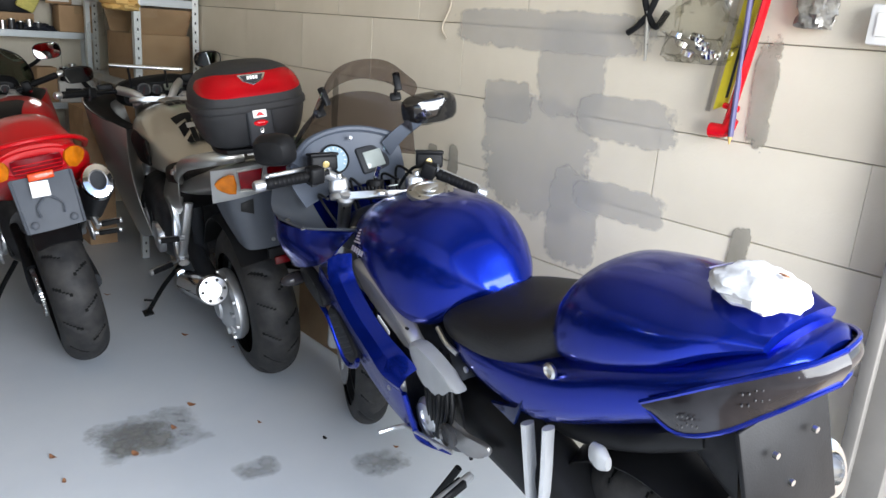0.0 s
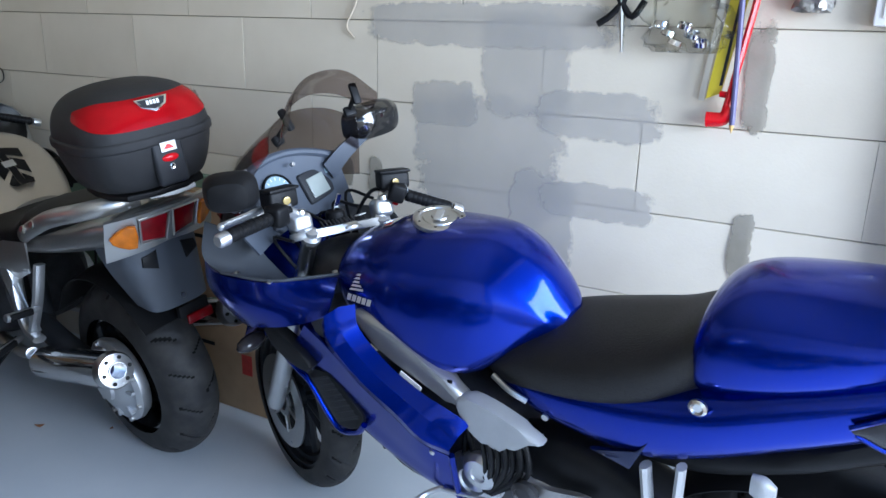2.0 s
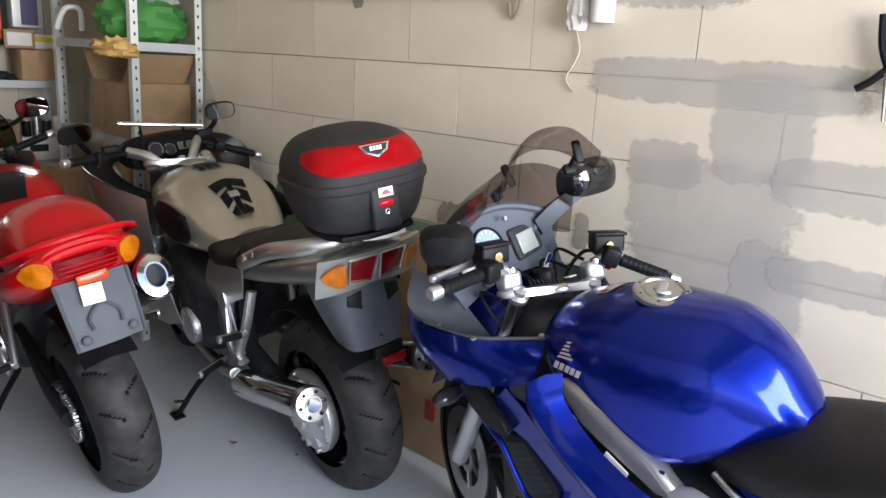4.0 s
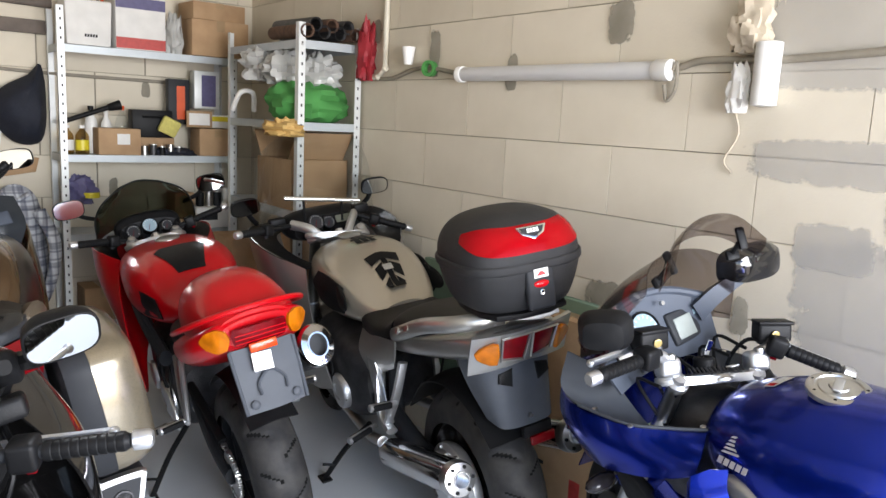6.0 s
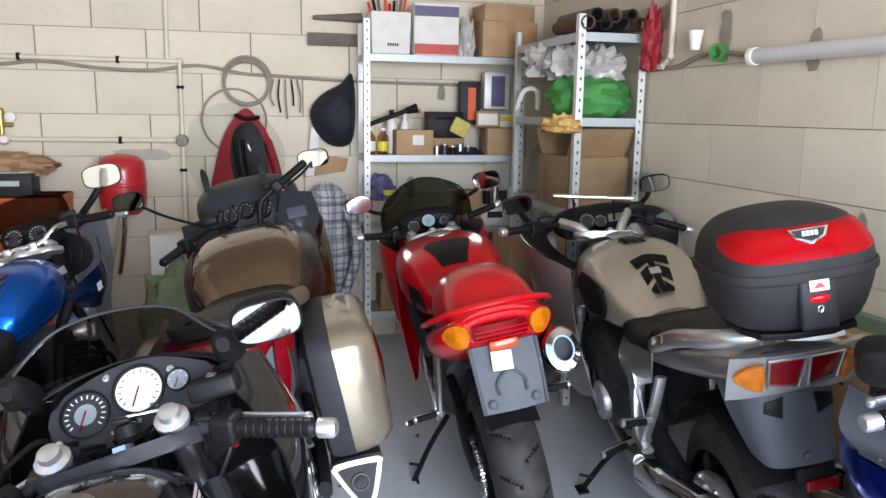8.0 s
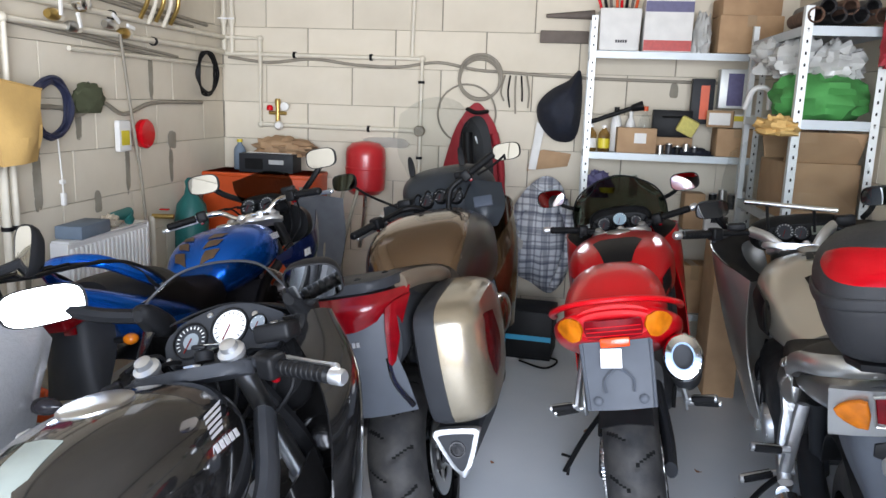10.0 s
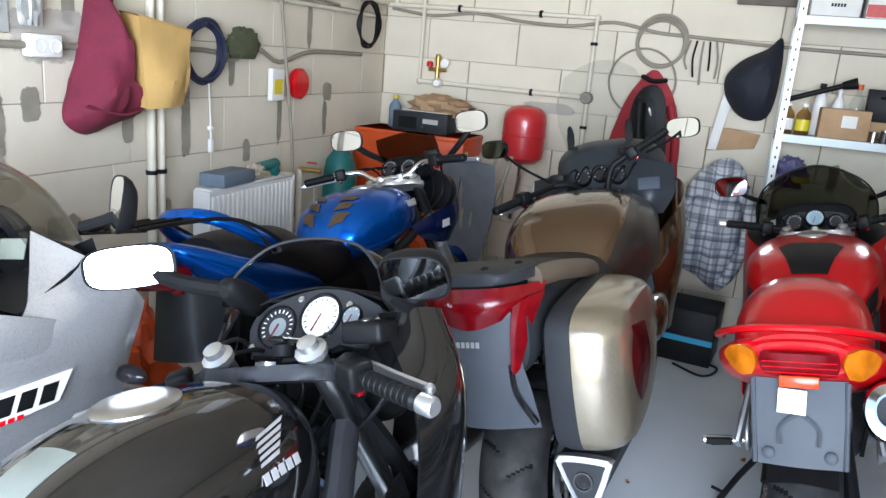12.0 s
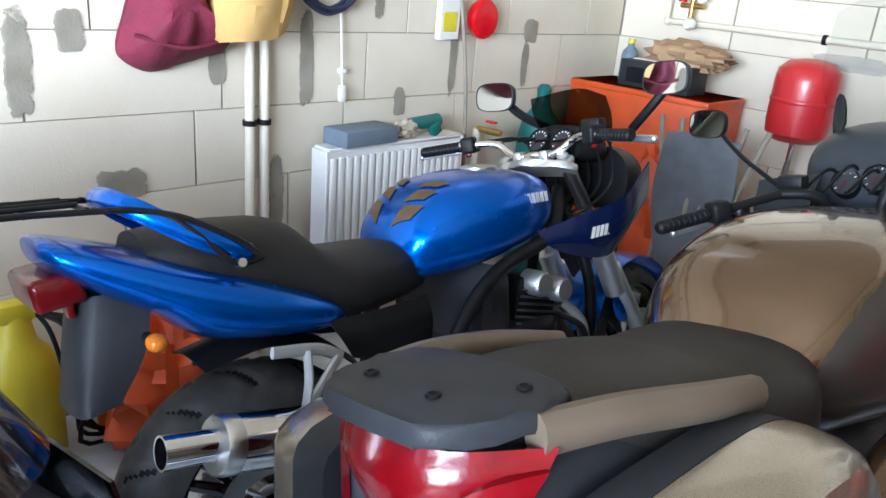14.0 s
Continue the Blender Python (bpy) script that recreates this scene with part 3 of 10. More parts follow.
def engine_lump(t, y, z, sy, sz, sx, mat=None, covers=True, seed=1):
    """A crankcase with cylinder fins, round covers, bolts and hoses."""
    mat = mat or M_DARKMET
    e = part("engine", body([(y - sy / 2, z + sz * 0.2, z - sz * 0.3, sx * 0.35, z, 3, 3), (y - sy * 0.3, z + sz * 0.42, z - sz * 0.45, sx * 0.48, z, 4, 4), (y + sy * 0.2, z + sz * 0.5, z - sz * 0.5, sx * 0.5, z, 4, 4), (y + sy / 2, z + sz * 0.3, z - sz * 0.4, sx * 0.4, z, 3, 3)], 28, 4), mat, t, "dark cast engine block")
    rnd = random.Random(seed)
    for s in (-1, 1):
        if covers:
            for dy, dz, r in ((-0.12, -0.06, 0.075), (0.08, -0.02, 0.062)):
                part("engine_cover", lathe([(r, 0), (r, 0.02), (r * 0.9, 0.03), (r * 0.5, 0.034), (r * 0.45, 0.028), (0.002, 0.028)], 24, Matrix.Translation((s * sx * 0.46, y + dy, z + dz)) @ pose(0, 0, 0, 0, 90 * s, 0)), M_ALU, e)
                for i in range(6):
                    a = i * math.pi / 3 + 0.2
                    part("cover_bolt", rod((s * (sx * 0.46 + 0.018), y + dy + math.cos(a) * r * 0.93, z + dz + math.sin(a) * r * 0.93), (s * (sx * 0.46 + 0.027), y + dy + math.cos(a) * r * 0.93, z + dz + math.sin(a) * r * 0.93), 0.006, 6), M_STEEL, e)
        for i in range(4):
            y0 = y + rnd.uniform(-0.2, 0.2)
            part("hose", tube([(s * sx * 0.4, y0, z + sz * 0.4), (s * (sx * 0.52), y0 + rnd.uniform(-0.1, 0.1), z + rnd.uniform(-0.05, 0.1)), (s * sx * 0.42, y0 + rnd.uniform(-0.15, 0.15), z - sz * 0.3)], rnd.uniform(0.004, 0.009), 8, 6), M_BLACK, e)
    return e


def swingarm(t, y1, z, x=0.1, mat=None, both=True, r=0.022):
    for s in ((-1, 1) if both else (-1,)):
        part("swingarm", tube([(s * x, 0.0, 0.305), (s * x, 0.2, 0.34), (s * x * 0.8, y1, z)], r, 10, 4, flat=1.5), mat or M_DARKMET, t)


BLUE_AT = (1.168, 1.15, -6.7, 11.5)      # x, y, heading, lean
SILVER_AT = (1.198, 3.162, -8.9, 9.3)


def bike(name, key, label, size=1.0):
    x, y, yaw, lean = key
    return thing(name, pose(x, y, 0, 0, 0, yaw) @ pose(0, 0, 0, 0, -lean, 0) @ Matrix.Scale(size, 4), label, "motorcycle", "parked motorcycles")


def hull_z(stations, x, y):
    """Height of a body()'s upper side over (x, y)."""
    st = sorted(tuple(float(v) for v in r) for r in spline(stations, 8))
    ys = [s[0] for s in st]
    zt, hw, zw, et = [float(np.interp(y, ys, [s[i] for s in st])) for i in (1, 3, 4, 5)]
    return zw + (zt - zw) * max(0.0, 1 - min(1.0, abs(x) / hw) ** et) ** (1 / et)


def decal(t, stations, quads, mat, name, label="", lift=.0022):
    """Patches that follow a hull: each is four (x, y) corners."""
    for a, b, c, d in quads:
        rows = []
        for i in range(6):
            u = i / 5
            l = [(a[k] + (d[k] - a[k]) * u) for k in (0, 1)]
            r = [(b[k] + (c[k] - b[k]) * u) for k in (0, 1)]
            rows.append([(l[0] + (r[0] - l[0]) * v, l[1] + (r[1] - l[1]) * v, hull_z(stations, l[0] + (r[0] - l[0]) * v, l[1] + (r[1] - l[1]) * v) + lift) for v in (0, .25, .5, .75, 1)])
        bm = grid_mesh(rows)
        part(name, bm, mat, t, label)


def shorten(t, y0, k):
    """Draws in everything of a bike's fairing that lies ahead of y0."""
    for c in t.children:
        if c.type == "MESH" and c.name.split(".")[0] not in ("wheel", "fork_leg", "front_mudguard"):
            for v in c.data.vertices:
                if v.co.y > y0:
                    v.co.y = y0 + (v.co.y - y0) * k
            shorten(c, y0, k)


I4 = Matrix()

# ---------------------------------------------------------------- the blue sport tourer (and the shared fairing that the silver one has too)
def mir(rows):
    return [[(-x, y, z) for x, y, z in r] for r in rows]


def tourer_fairing(t, paint, inner):
    """Side panels, ridge bands, belly panels, inner panels and nose of a full fairing."""
    upper = [[(-.19, .93, .955), (-.252, 1.12, .905), (-.268, 1.32, .845), (-.215, 1.48, .865), (-.05, 1.58, .90)],
             [(-.222, .96, .865), (-.262, 1.12, .82), (-.265, 1.32, .775), (-.205, 1.50, .785), (-.05, 1.62, .80)],
             [(-.24, 1.0, .78), (-.25, 1.15, .735), (-.235, 1.3, .705), (-.17, 1.46, .70), (-.05, 1.57, .71)]]
    ridge = [[(-.205, .995, .865), (-.222, .87, .805), (-.228, .75, .73), (-.222, .64, .672), (-.20, .60, .60)],
             [(-.256, 1.02, .825), (-.268, .905, .76), (-.270, .785, .68), (-.262, .665, .605), (-.238, .612, .53)],
             [(-.246, 1.05, .77), (-.25, .94, .70), (-.25, .82, .62), (-.246, .68, .56), (-.22, .615, .44)]]
    belly = [[(-.246, 1.13, .738), (-.245, 1.0, .735), (-.246, .88, .662), (-.243, .74, .58), (-.222, .63, .47)],
             [(-.236, 1.2, .67), (-.242, 1.05, .57), (-.242, .93, .49), (-.232, .8, .43), (-.2, .65, .39)],
             [(-.205, 1.23, .59), (-.212, 1.06, .46), (-.212, .92, .36), (-.20, .8, .31), (-.17, .65, .29)],
             [(-.12, 1.22, .52), (-.13, 1.05, .40), (-.13, .90, .30), (-.12, .8, .27), (-.10, .65, .26)]]
    pan = [[(-.178, .925, .95), (-.246, 1.12, .903), (-.262, 1.30, .845), (-.235, 1.42, .88), (-.215, 1.40, 1.0)],
           [(-.15, .95, .92), (-.18, 1.12, .85), (-.19, 1.25, .84), (-.18, 1.32, .90), (-.18, 1.30, .97)],
           [(-.12, .99, .90), (-.13, 1.1, .83), (-.13, 1.22, .86), (-.13, 1.27, .92), (-.15, 1.27, .95)]]
    for f in (lambda r: r, mir):
        s = -1 if f(upper)[0][0][0] < 0 else 1
        a = part("side_fairing", sheet(f(upper)), paint, t)
        part("ridge_panel", sheet(f(ridge)), paint, t)
        b = part("belly_panel", sheet(f(belly)), paint, t)
        part("inner_panel", sheet(f(pan)), inner, t, "grey-blue textured inner fairing panel")
        mesh = [(1.095, .655), (1.045, .675), (.945, .60), (.965, .535)]
        q = Matrix.Translation((s * .2445, 0, 0)) @ SIDE
        part("air_outlet", slab(mesh, .008, q, .002), M_BLACK, b, "black mesh air outlet")
        for i in range(9):
            k = i / 8
            p0 = Vector((s * .250, *Vector((1.095, .655)).lerp(Vector((.965, .535)), k)))
            p1 = Vector((s * .250, *Vector((1.045, .675)).lerp(Vector((.945, .60)), k)))
            part("mesh_bar", rod(p0, p1, .0022, 5), M_SATIN, b)
        part("duct", slab([(1.25, .725), (1.20, .74), (1.12, .665), (1.14, .64), (1.22, .69)], .03, Matrix.Translation((s * .240, 0, 0)) @ SIDE, .006, 3), M_BLACK, a, "dark air duct")
        for p in ((1.13, .885), (1.33, .84), (.70, .575), (.97, .935)):
            part("panel_screw", lathe([(.007, 0), (.0075, .003), (.004, .005), (.001, .004)], 10, pose(s * (.262 if p[1] < .9 else .245), p[0], p[1], 0, 90 * s, 0)), M_STEEL, a)
        ind = part("turn_signal", ellipsoid(.05, .025, .022, (s * .29, 1.40, .70), (0, 0, 0), 14, 8), M_SMOKE, t, "smoked turn signal")
        part("signal_stem", rod((s * .23, 1.39, .71), (s * .27, 1.4, .70), .012, 8), M_BLACK, ind)
    n = part("nose", body([(1.40, .92, .72, .2, .82, 2.5, 2.5), (1.5, .93, .71, .185, .82, 2.5, 2.5), (1.58, .90, .72, .13, .81, 2.3, 2.3), (1.635, .84, .75, .05, .80, 2, 2)]), paint, t)
    part("headlight", body([(1.52, .86, .75, .165, .80, 2.5, 2.5), (1.60, .85, .755, .115, .80, 2.3, 2.3), (1.645, .82, .775, .05, .80, 2, 2)], 24, 4), M_CLEAR, n)


def drop(ob):
    """Removes a part and what hangs on it."""
    for c in list(ob.children):
        drop(c)
    bpy.data.objects.remove(ob)


def tourer_front(t, st, paint, tinted, mirrors=True, bars=None, dash=True):
    m = steer(st, 1.14, .93)
    wheel(t, 1.43, .30, .12, 6, M_SATIN, 18, .15, m)
    fork(t, 1.43, .30, (1.14, .93), m, .0205, .1)
    part("front_mudguard", sheet([[(-.07, 1.43 + .32 * math.cos(a), .30 + .32 * math.sin(a)) for a in (.3, .9, 1.5, 2.1, 2.7)], [(0, 1.43 + .335 * math.cos(a), .30 + .335 * math.sin(a)) for a in (.3, .9, 1.5, 2.1, 2.7)], [(.07, 1.43 + .32 * math.cos(a), .30 + .32 * math.sin(a)) for a in (.3, .9, 1.5, 2.1, 2.7)]]), paint, t, m=m)
    for s in (-1, 1):
        part("bar_clamp", box(.045, .05, .04, (s * .115, 1.14, .945), .01, 3), M_ALU, t, m=m)
        if bars is None:
            grip_set(t, (s * .115, 1.17, .955), (s * .345, 1.12, .998), m, True, (0, .06, -.012), red=s > 0)
        else:
            grip_set(t, *bars[s > 0], I4, True, (.02, .055, -.012), red=s > 0)
    part("brake_reservoir", box(.085, .055, .04, (.185, 1.20, 1.005), .007, 3, (-8, 0, 10)), M_BLACK, t, "black brake fluid reservoir", m=m)
    part("clutch_reservoir", box(.06, .05, .035, (-.17, 1.20, .99), .007, 3, (-8, 0, -10)), M_BLACK, t, m=m)
    part("ignition", lathe([(.022, 0), (.022, .035), (.018, .04), (.016, .036), (.001, .036)], 16, pose(0, 1.19, .935, 20, 0, 0)), M_BLACK, t, m=m)
    part("key", box(.012, .003, .05, (.03, 1.18, .98), .001, 1, (0, 25, 0)), M_CHROME, t, m=m)
    for i in range(5):
        part("cable", tube([(-.15 + .07 * i, 1.17, .95), (-.14 + .06 * i, 1.26, .93 + .012 * (i % 3)), (-.10 + .05 * i, 1.22, .82), (-.06 + .03 * i, 1.1, .70)], .0045, 6, 6), M_BLACK, t)
    d = part("dash", sheet([[(-.19, 1.275, 1.04), (-.1, 1.31, 1.075), (0, 1.315, 1.085), (.1, 1.31, 1.075), (.185, 1.275, 1.04)], [(-.20, 1.27, .985), (-.1, 1.28, 1.0), (0, 1.28, 1.005), (.1, 1.28, 1.0), (.195, 1.27, .985)], [(-.17, 1.235, .92), (-.1, 1.235, .93), (0, 1.235, .93), (.1, 1.235, .93), (.17, 1.235, .92)]], .006), M_SATIN, t, "grey instrument surround")
    gauge(d, (-.06, 1.278, 1.02), .042, I4, 66, M_DIALB)
    lcd = part("clock_frame", box(.095, .016, .075, (.075, 1.268, 1.005), .008, 3, (-24, 0, 0)), M_BLACK, d)
    part("clock_display", box(.062, .004, .05, (.075, 1.2595, 1.003), .004, 2, (-24, 0, 0)), M_LCD, lcd, "grey-green liquid crystal display")
    gauge(d, (-.135, 1.262, .985), .022, I4, 62, None, False, 6)
    part("dash_hood", tube([(-.195, 1.265, 1.035), (-.1, 1.30, 1.082), (0, 1.307, 1.093), (.1, 1.30, 1.082), (.19, 1.265, 1.035)], .009, 8, 5), M_DUCT, d)
    for x in (-.15, 0.005, .15):
        part("dash_screw", rod((x, 1.265, 1.035 + .02 * (abs(x) < .1)), (x, 1.256, 1.04 + .02 * (abs(x) < .1)), .006, 8), M_STEEL, d)
    part("dash_upper", sheet([[(-.205, 1.26, 1.0), (-.12, 1.30, 1.06), (0, 1.32, 1.085), (.12, 1.30, 1.06), (.215, 1.25, 1.04)], [(-.20, 1.34, .99), (-.12, 1.42, 1.03), (0, 1.45, 1.04), (.12, 1.42, 1.03), (.21, 1.33, 1.0)], [(-.16, 1.44, .94), (-.1, 1.5, .96), (0, 1.54, .965), (.1, 1.5, .96), (.16, 1.44, .94)]]), M_BLACK, d)
    part("windscreen", sheet([[(-.215, 1.27, .985), (-.13, 1.47, .985), (0, 1.545, .975), (.13, 1.47, .985), (.215, 1.27, .985)], [(-.212, 1.20, 1.10), (-.125, 1.335, 1.13), (0, 1.38, 1.14), (.125, 1.335, 1.13), (.212, 1.20, 1.10)], [(-.165, 1.135, 1.185), (-.095, 1.19, 1.235), (0, 1.205, 1.25), (.095, 1.19, 1.235), (.165, 1.135, 1.185)]], .003), tinted, t, "smoked acrylic windscreen")
    if not dash:
        drop(d)
    if mirrors:
        for s in (-1, 1):
            part("mirror_arm", sheet([[(s * .16, 1.34, 1.0), (s * .21, 1.30, 1.055), (s * .25, 1.28, 1.09)], [(s * .17, 1.26, 1.01), (s * .215, 1.24, 1.07), (s * .26, 1.25, 1.105)]], .014, 3, 3), M_SATIN, t)
            mirror(t, (s * .20, 1.30, 1.04), (s * .335, 1.20 if s > 0 else 1.10, 1.125 if s > 0 else 1.165), I4, .088 if s > 0 else .055, .05, (.35, 1, .1) if s > 0 else (.75, .65, 0), None, .016, M_BLACK, .055, 0)


M_DIALB = material("pale_blue_dial", (0.24, 0.34, 0.40), 0.35, 0, 0.1, 30, 0.0)
M_LCD = material("lcd_glass", (0.20, 0.22, 0.18), 0.2, 0, 0.1, 30, 0.0, coat=0.4, spec=0.2)
M_LOGO = material("silver_badge", (0.62, 0.62, 0.64), 0.35, 0.6, 0.1, 30, 0.0)


def wing_badge(t, m, mat, sz=0.07):
    """A plain fan of feather strips over a short row of bars."""
    bm = None
    for i in range(5):
        b = slab([(-sz * .5 + i * sz * .05, -sz * .1 + i * sz * .12), (sz * (.1 + .1 * i), -sz * .05 + i * sz * .13), (sz * (.16 + .11 * i), i * sz * .13 + sz * .03), (-sz * .42 + i * sz * .05, i * sz * .12 - sz * .03)], .0012)
        bm = b if bm is None else join(bm, b)
    part("wing_badge", bm, mat, t, m=m)
    bar_text(t, m @ Matrix.Translation((0, -sz * .32, 0)), 5, sz * 1.1, sz * .2, mat, .15)


def crease(rows, thick=0.004, ku=4):
    """A shell that is smooth along its rows but keeps a crease at each row."""
    rows = [spline(r, ku) for r in rows]
    bm = grid_mesh([[tuple(p) for p in r] for r in rows])
    bmesh.ops.recalc_face_normals(bm, faces=bm.faces)
    bmesh.ops.solidify(bm, geom=bm.faces[:], thickness=thick)
    return bm


def vfr_fairing(t):
    """Side panels, bright ridge bands, belly panels, ducts and grey inner pans of the blue tourer."""
    upper = [[(-.135, 1.07, .885), (-.185, 1.135, .884), (-.238, 1.22, .882), (-.247, 1.38, .872), (-.20, 1.50, .88), (-.05, 1.58, .90)],
             [(-.195, 1.035, .874), (-.236, 1.11, .85), (-.262, 1.22, .83), (-.262, 1.37, .81), (-.20, 1.51, .80), (-.05, 1.61, .80)],
             [(-.246, 1.012, .852), (-.258, 1.09, .812), (-.258, 1.20, .772), (-.246, 1.32, .738), (-.18, 1.46, .71), (-.05, 1.57, .71)]]
    band = [[(-.203, .958, .872), (-.208, .952, .81), (-.211, .871, .738), (-.211, .787, .694), (-.208, .711, .668), (-.198, .668, .64)],
            [(-.232, .985, .872), (-.241, .978, .81), (-.244, .895, .733), (-.243, .806, .682), (-.239, .738, .645), (-.226, .682, .622)],
            [(-.252, 1.014, .852), (-.262, 1.004, .792), (-.265, .915, .712), (-.263, .824, .655), (-.258, .764, .606), (-.244, .700, .586)],
            [(-.250, 1.028, .828), (-.254, 1.016, .768), (-.255, .928, .690), (-.253, .838, .633), (-.248, .776, .585), (-.232, .706, .562)]]
    belly = [[(-.251, 1.09, .805), (-.2495, 1.022, .757), (-.249, .934, .682), (-.247, .843, .624), (-.242, .779, .576), (-.226, .708, .552)],
             [(-.232, 1.16, .725), (-.226, 1.075, .655), (-.223, .98, .588), (-.223, .89, .532), (-.22, .80, .484), (-.208, .716, .455)],
             [(-.205, 1.20, .70), (-.202, 1.135, .61), (-.20, 1.05, .525), (-.20, .93, .458), (-.195, .82, .412), (-.185, .722, .385)],
             [(-.13, 1.19, .66), (-.13, 1.11, .55), (-.13, 1.02, .45), (-.12, .92, .385), (-.11, .82, .335), (-.10, .722, .30)]]
    pan = [[(-.130, 1.072, .889), (-.182, 1.135, .888), (-.234, 1.22, .886), (-.243, 1.38, .876), (-.23, 1.46, .90), (-.205, 1.45, .99)],
           [(-.115, 1.085, .86), (-.15, 1.16, .845), (-.175, 1.24, .84), (-.185, 1.33, .85), (-.185, 1.38, .89), (-.18, 1.37, .97)],
           [(-.105, 1.10, .82), (-.125, 1.17, .80), (-.13, 1.25, .82), (-.135, 1.31, .87), (-.14, 1.34, .91), (-.15, 1.34, .96)]]
    for f in (lambda r: r, mir):
        s = -1 if f(upper)[0][0][0] < 0 else 1
        a = part("side_fairing", sheet(f(upper)), M_BLUE, t)
        part("ridge_panel", crease(f(band)), M_BLUE, t, "bright blue ridge band beside the frame", angle=22)
        b = part("belly_panel", sheet(f(belly)), M_BLUE, t)
        part("inner_panel", sheet(f(pan)), M_DUCT, t, "grey-blue textured inner fairing panel")
        part("pan_edge", tube(f(pan)[0][:4], .004, 6, 4), M_DUCT, t)
        part("rear_rim", tube([(s * .228, .706, .56), (s * .210, .713, .455), (s * .187, .720, .386), (s * .10, .722, .30)], .008, 8, 5), M_BLUE, b)
        # dark mesh outlet let into the belly, with a bright lower lip, and the duct ahead of it
        mesh = [(1.135, .634), (1.065, .668), (.978, .588), (.968, .556), (.990, .528), (1.058, .512)]
        part("air_outlet", slab(mesh, .016, Matrix.Translation((s * .224, 0, 0)) @ SIDE, .003, 2), M_BLACK, b, "black mesh air outlet")
        for i in range(8):
            k = (i + .5) / 8
            p0 = Vector((s * .2335, *Vector((1.125, .632)).lerp(Vector((1.055, .520)), k)))
            p1 = Vector((s * .2335, *Vector((1.062, .660)).lerp(Vector((.975, .562)), k)))
            part("mesh_bar", rod(p0, p1, .0018, 5), M_SATIN, b)
        for i in range(9):
            k = (i + .5) / 9
            p0 = Vector((s * .2335, *Vector((1.125, .632)).lerp(Vector((1.062, .660)), k)))
            p1 = Vector((s * .2335, *Vector((1.058, .520)).lerp(Vector((.978, .56)), k)))
            part("mesh_bar", rod(p0, p1, .0014, 5), M_SATIN, b)
        part("outlet_lip", tube([(s * .240, 1.255, .738), (s * .232, 1.18, .652), (s * .230, 1.135, .612), (s * .228, 1.068, .500), (s * .228, 1.0, .508), (s * .232, .965, .545)], .008, 8, 5), M_BLUE, b, "bright blue duct lip")
        part("duct", slab([(1.245, .748), (1.19, .765), (1.10, .695), (1.12, .665), (1.19, .685)], .03, Matrix.Translation((s * .240, 0, 0)) @ SIDE, .006, 3), M_BLACK, a, "dark air duct")
        for p in ((.258, .742, .571), (.238, 1.205, .884), (.132, 1.085, .890), (.236, 1.33, .880)):
            up = p[2] > .8
            part("panel_screw", lathe([(.007, 0), (.0075, .003), (.004, .005), (.001, .004)], 10, pose(s * p[0] * (.985 if up else .965), p[1], p[2], 0, 0 if up else 90 * s, 0)), M_STEEL, a)
        ind = part("turn_signal", ellipsoid(.05, .025, .022, (s * .255, 1.30, .70), (0, 0, 0), 14, 8), M_SMOKE, t, "smoked turn signal")
        part("signal_stem", rod((s * .20, 1.32, .71), (s * .24, 1.31, .70), .012, 8), M_BLACK, ind)
    n = part("nose", body([(1.40, .92, .72, .19, .82, 2.5, 2.5), (1.5, .93, .71, .18, .82, 2.5, 2.5), (1.58, .90, .72, .13, .81, 2.3, 2.3), (1.635, .84, .75, .05, .80, 2, 2)]), M_BLUE, t)
    part("headlight", body([(1.52, .86, .75, .165, .80, 2.5, 2.5), (1.60, .85, .755, .115, .80, 2.3, 2.3), (1.645, .82, .775, .05, .80, 2, 2)], 24, 4), M_CLEAR, n)


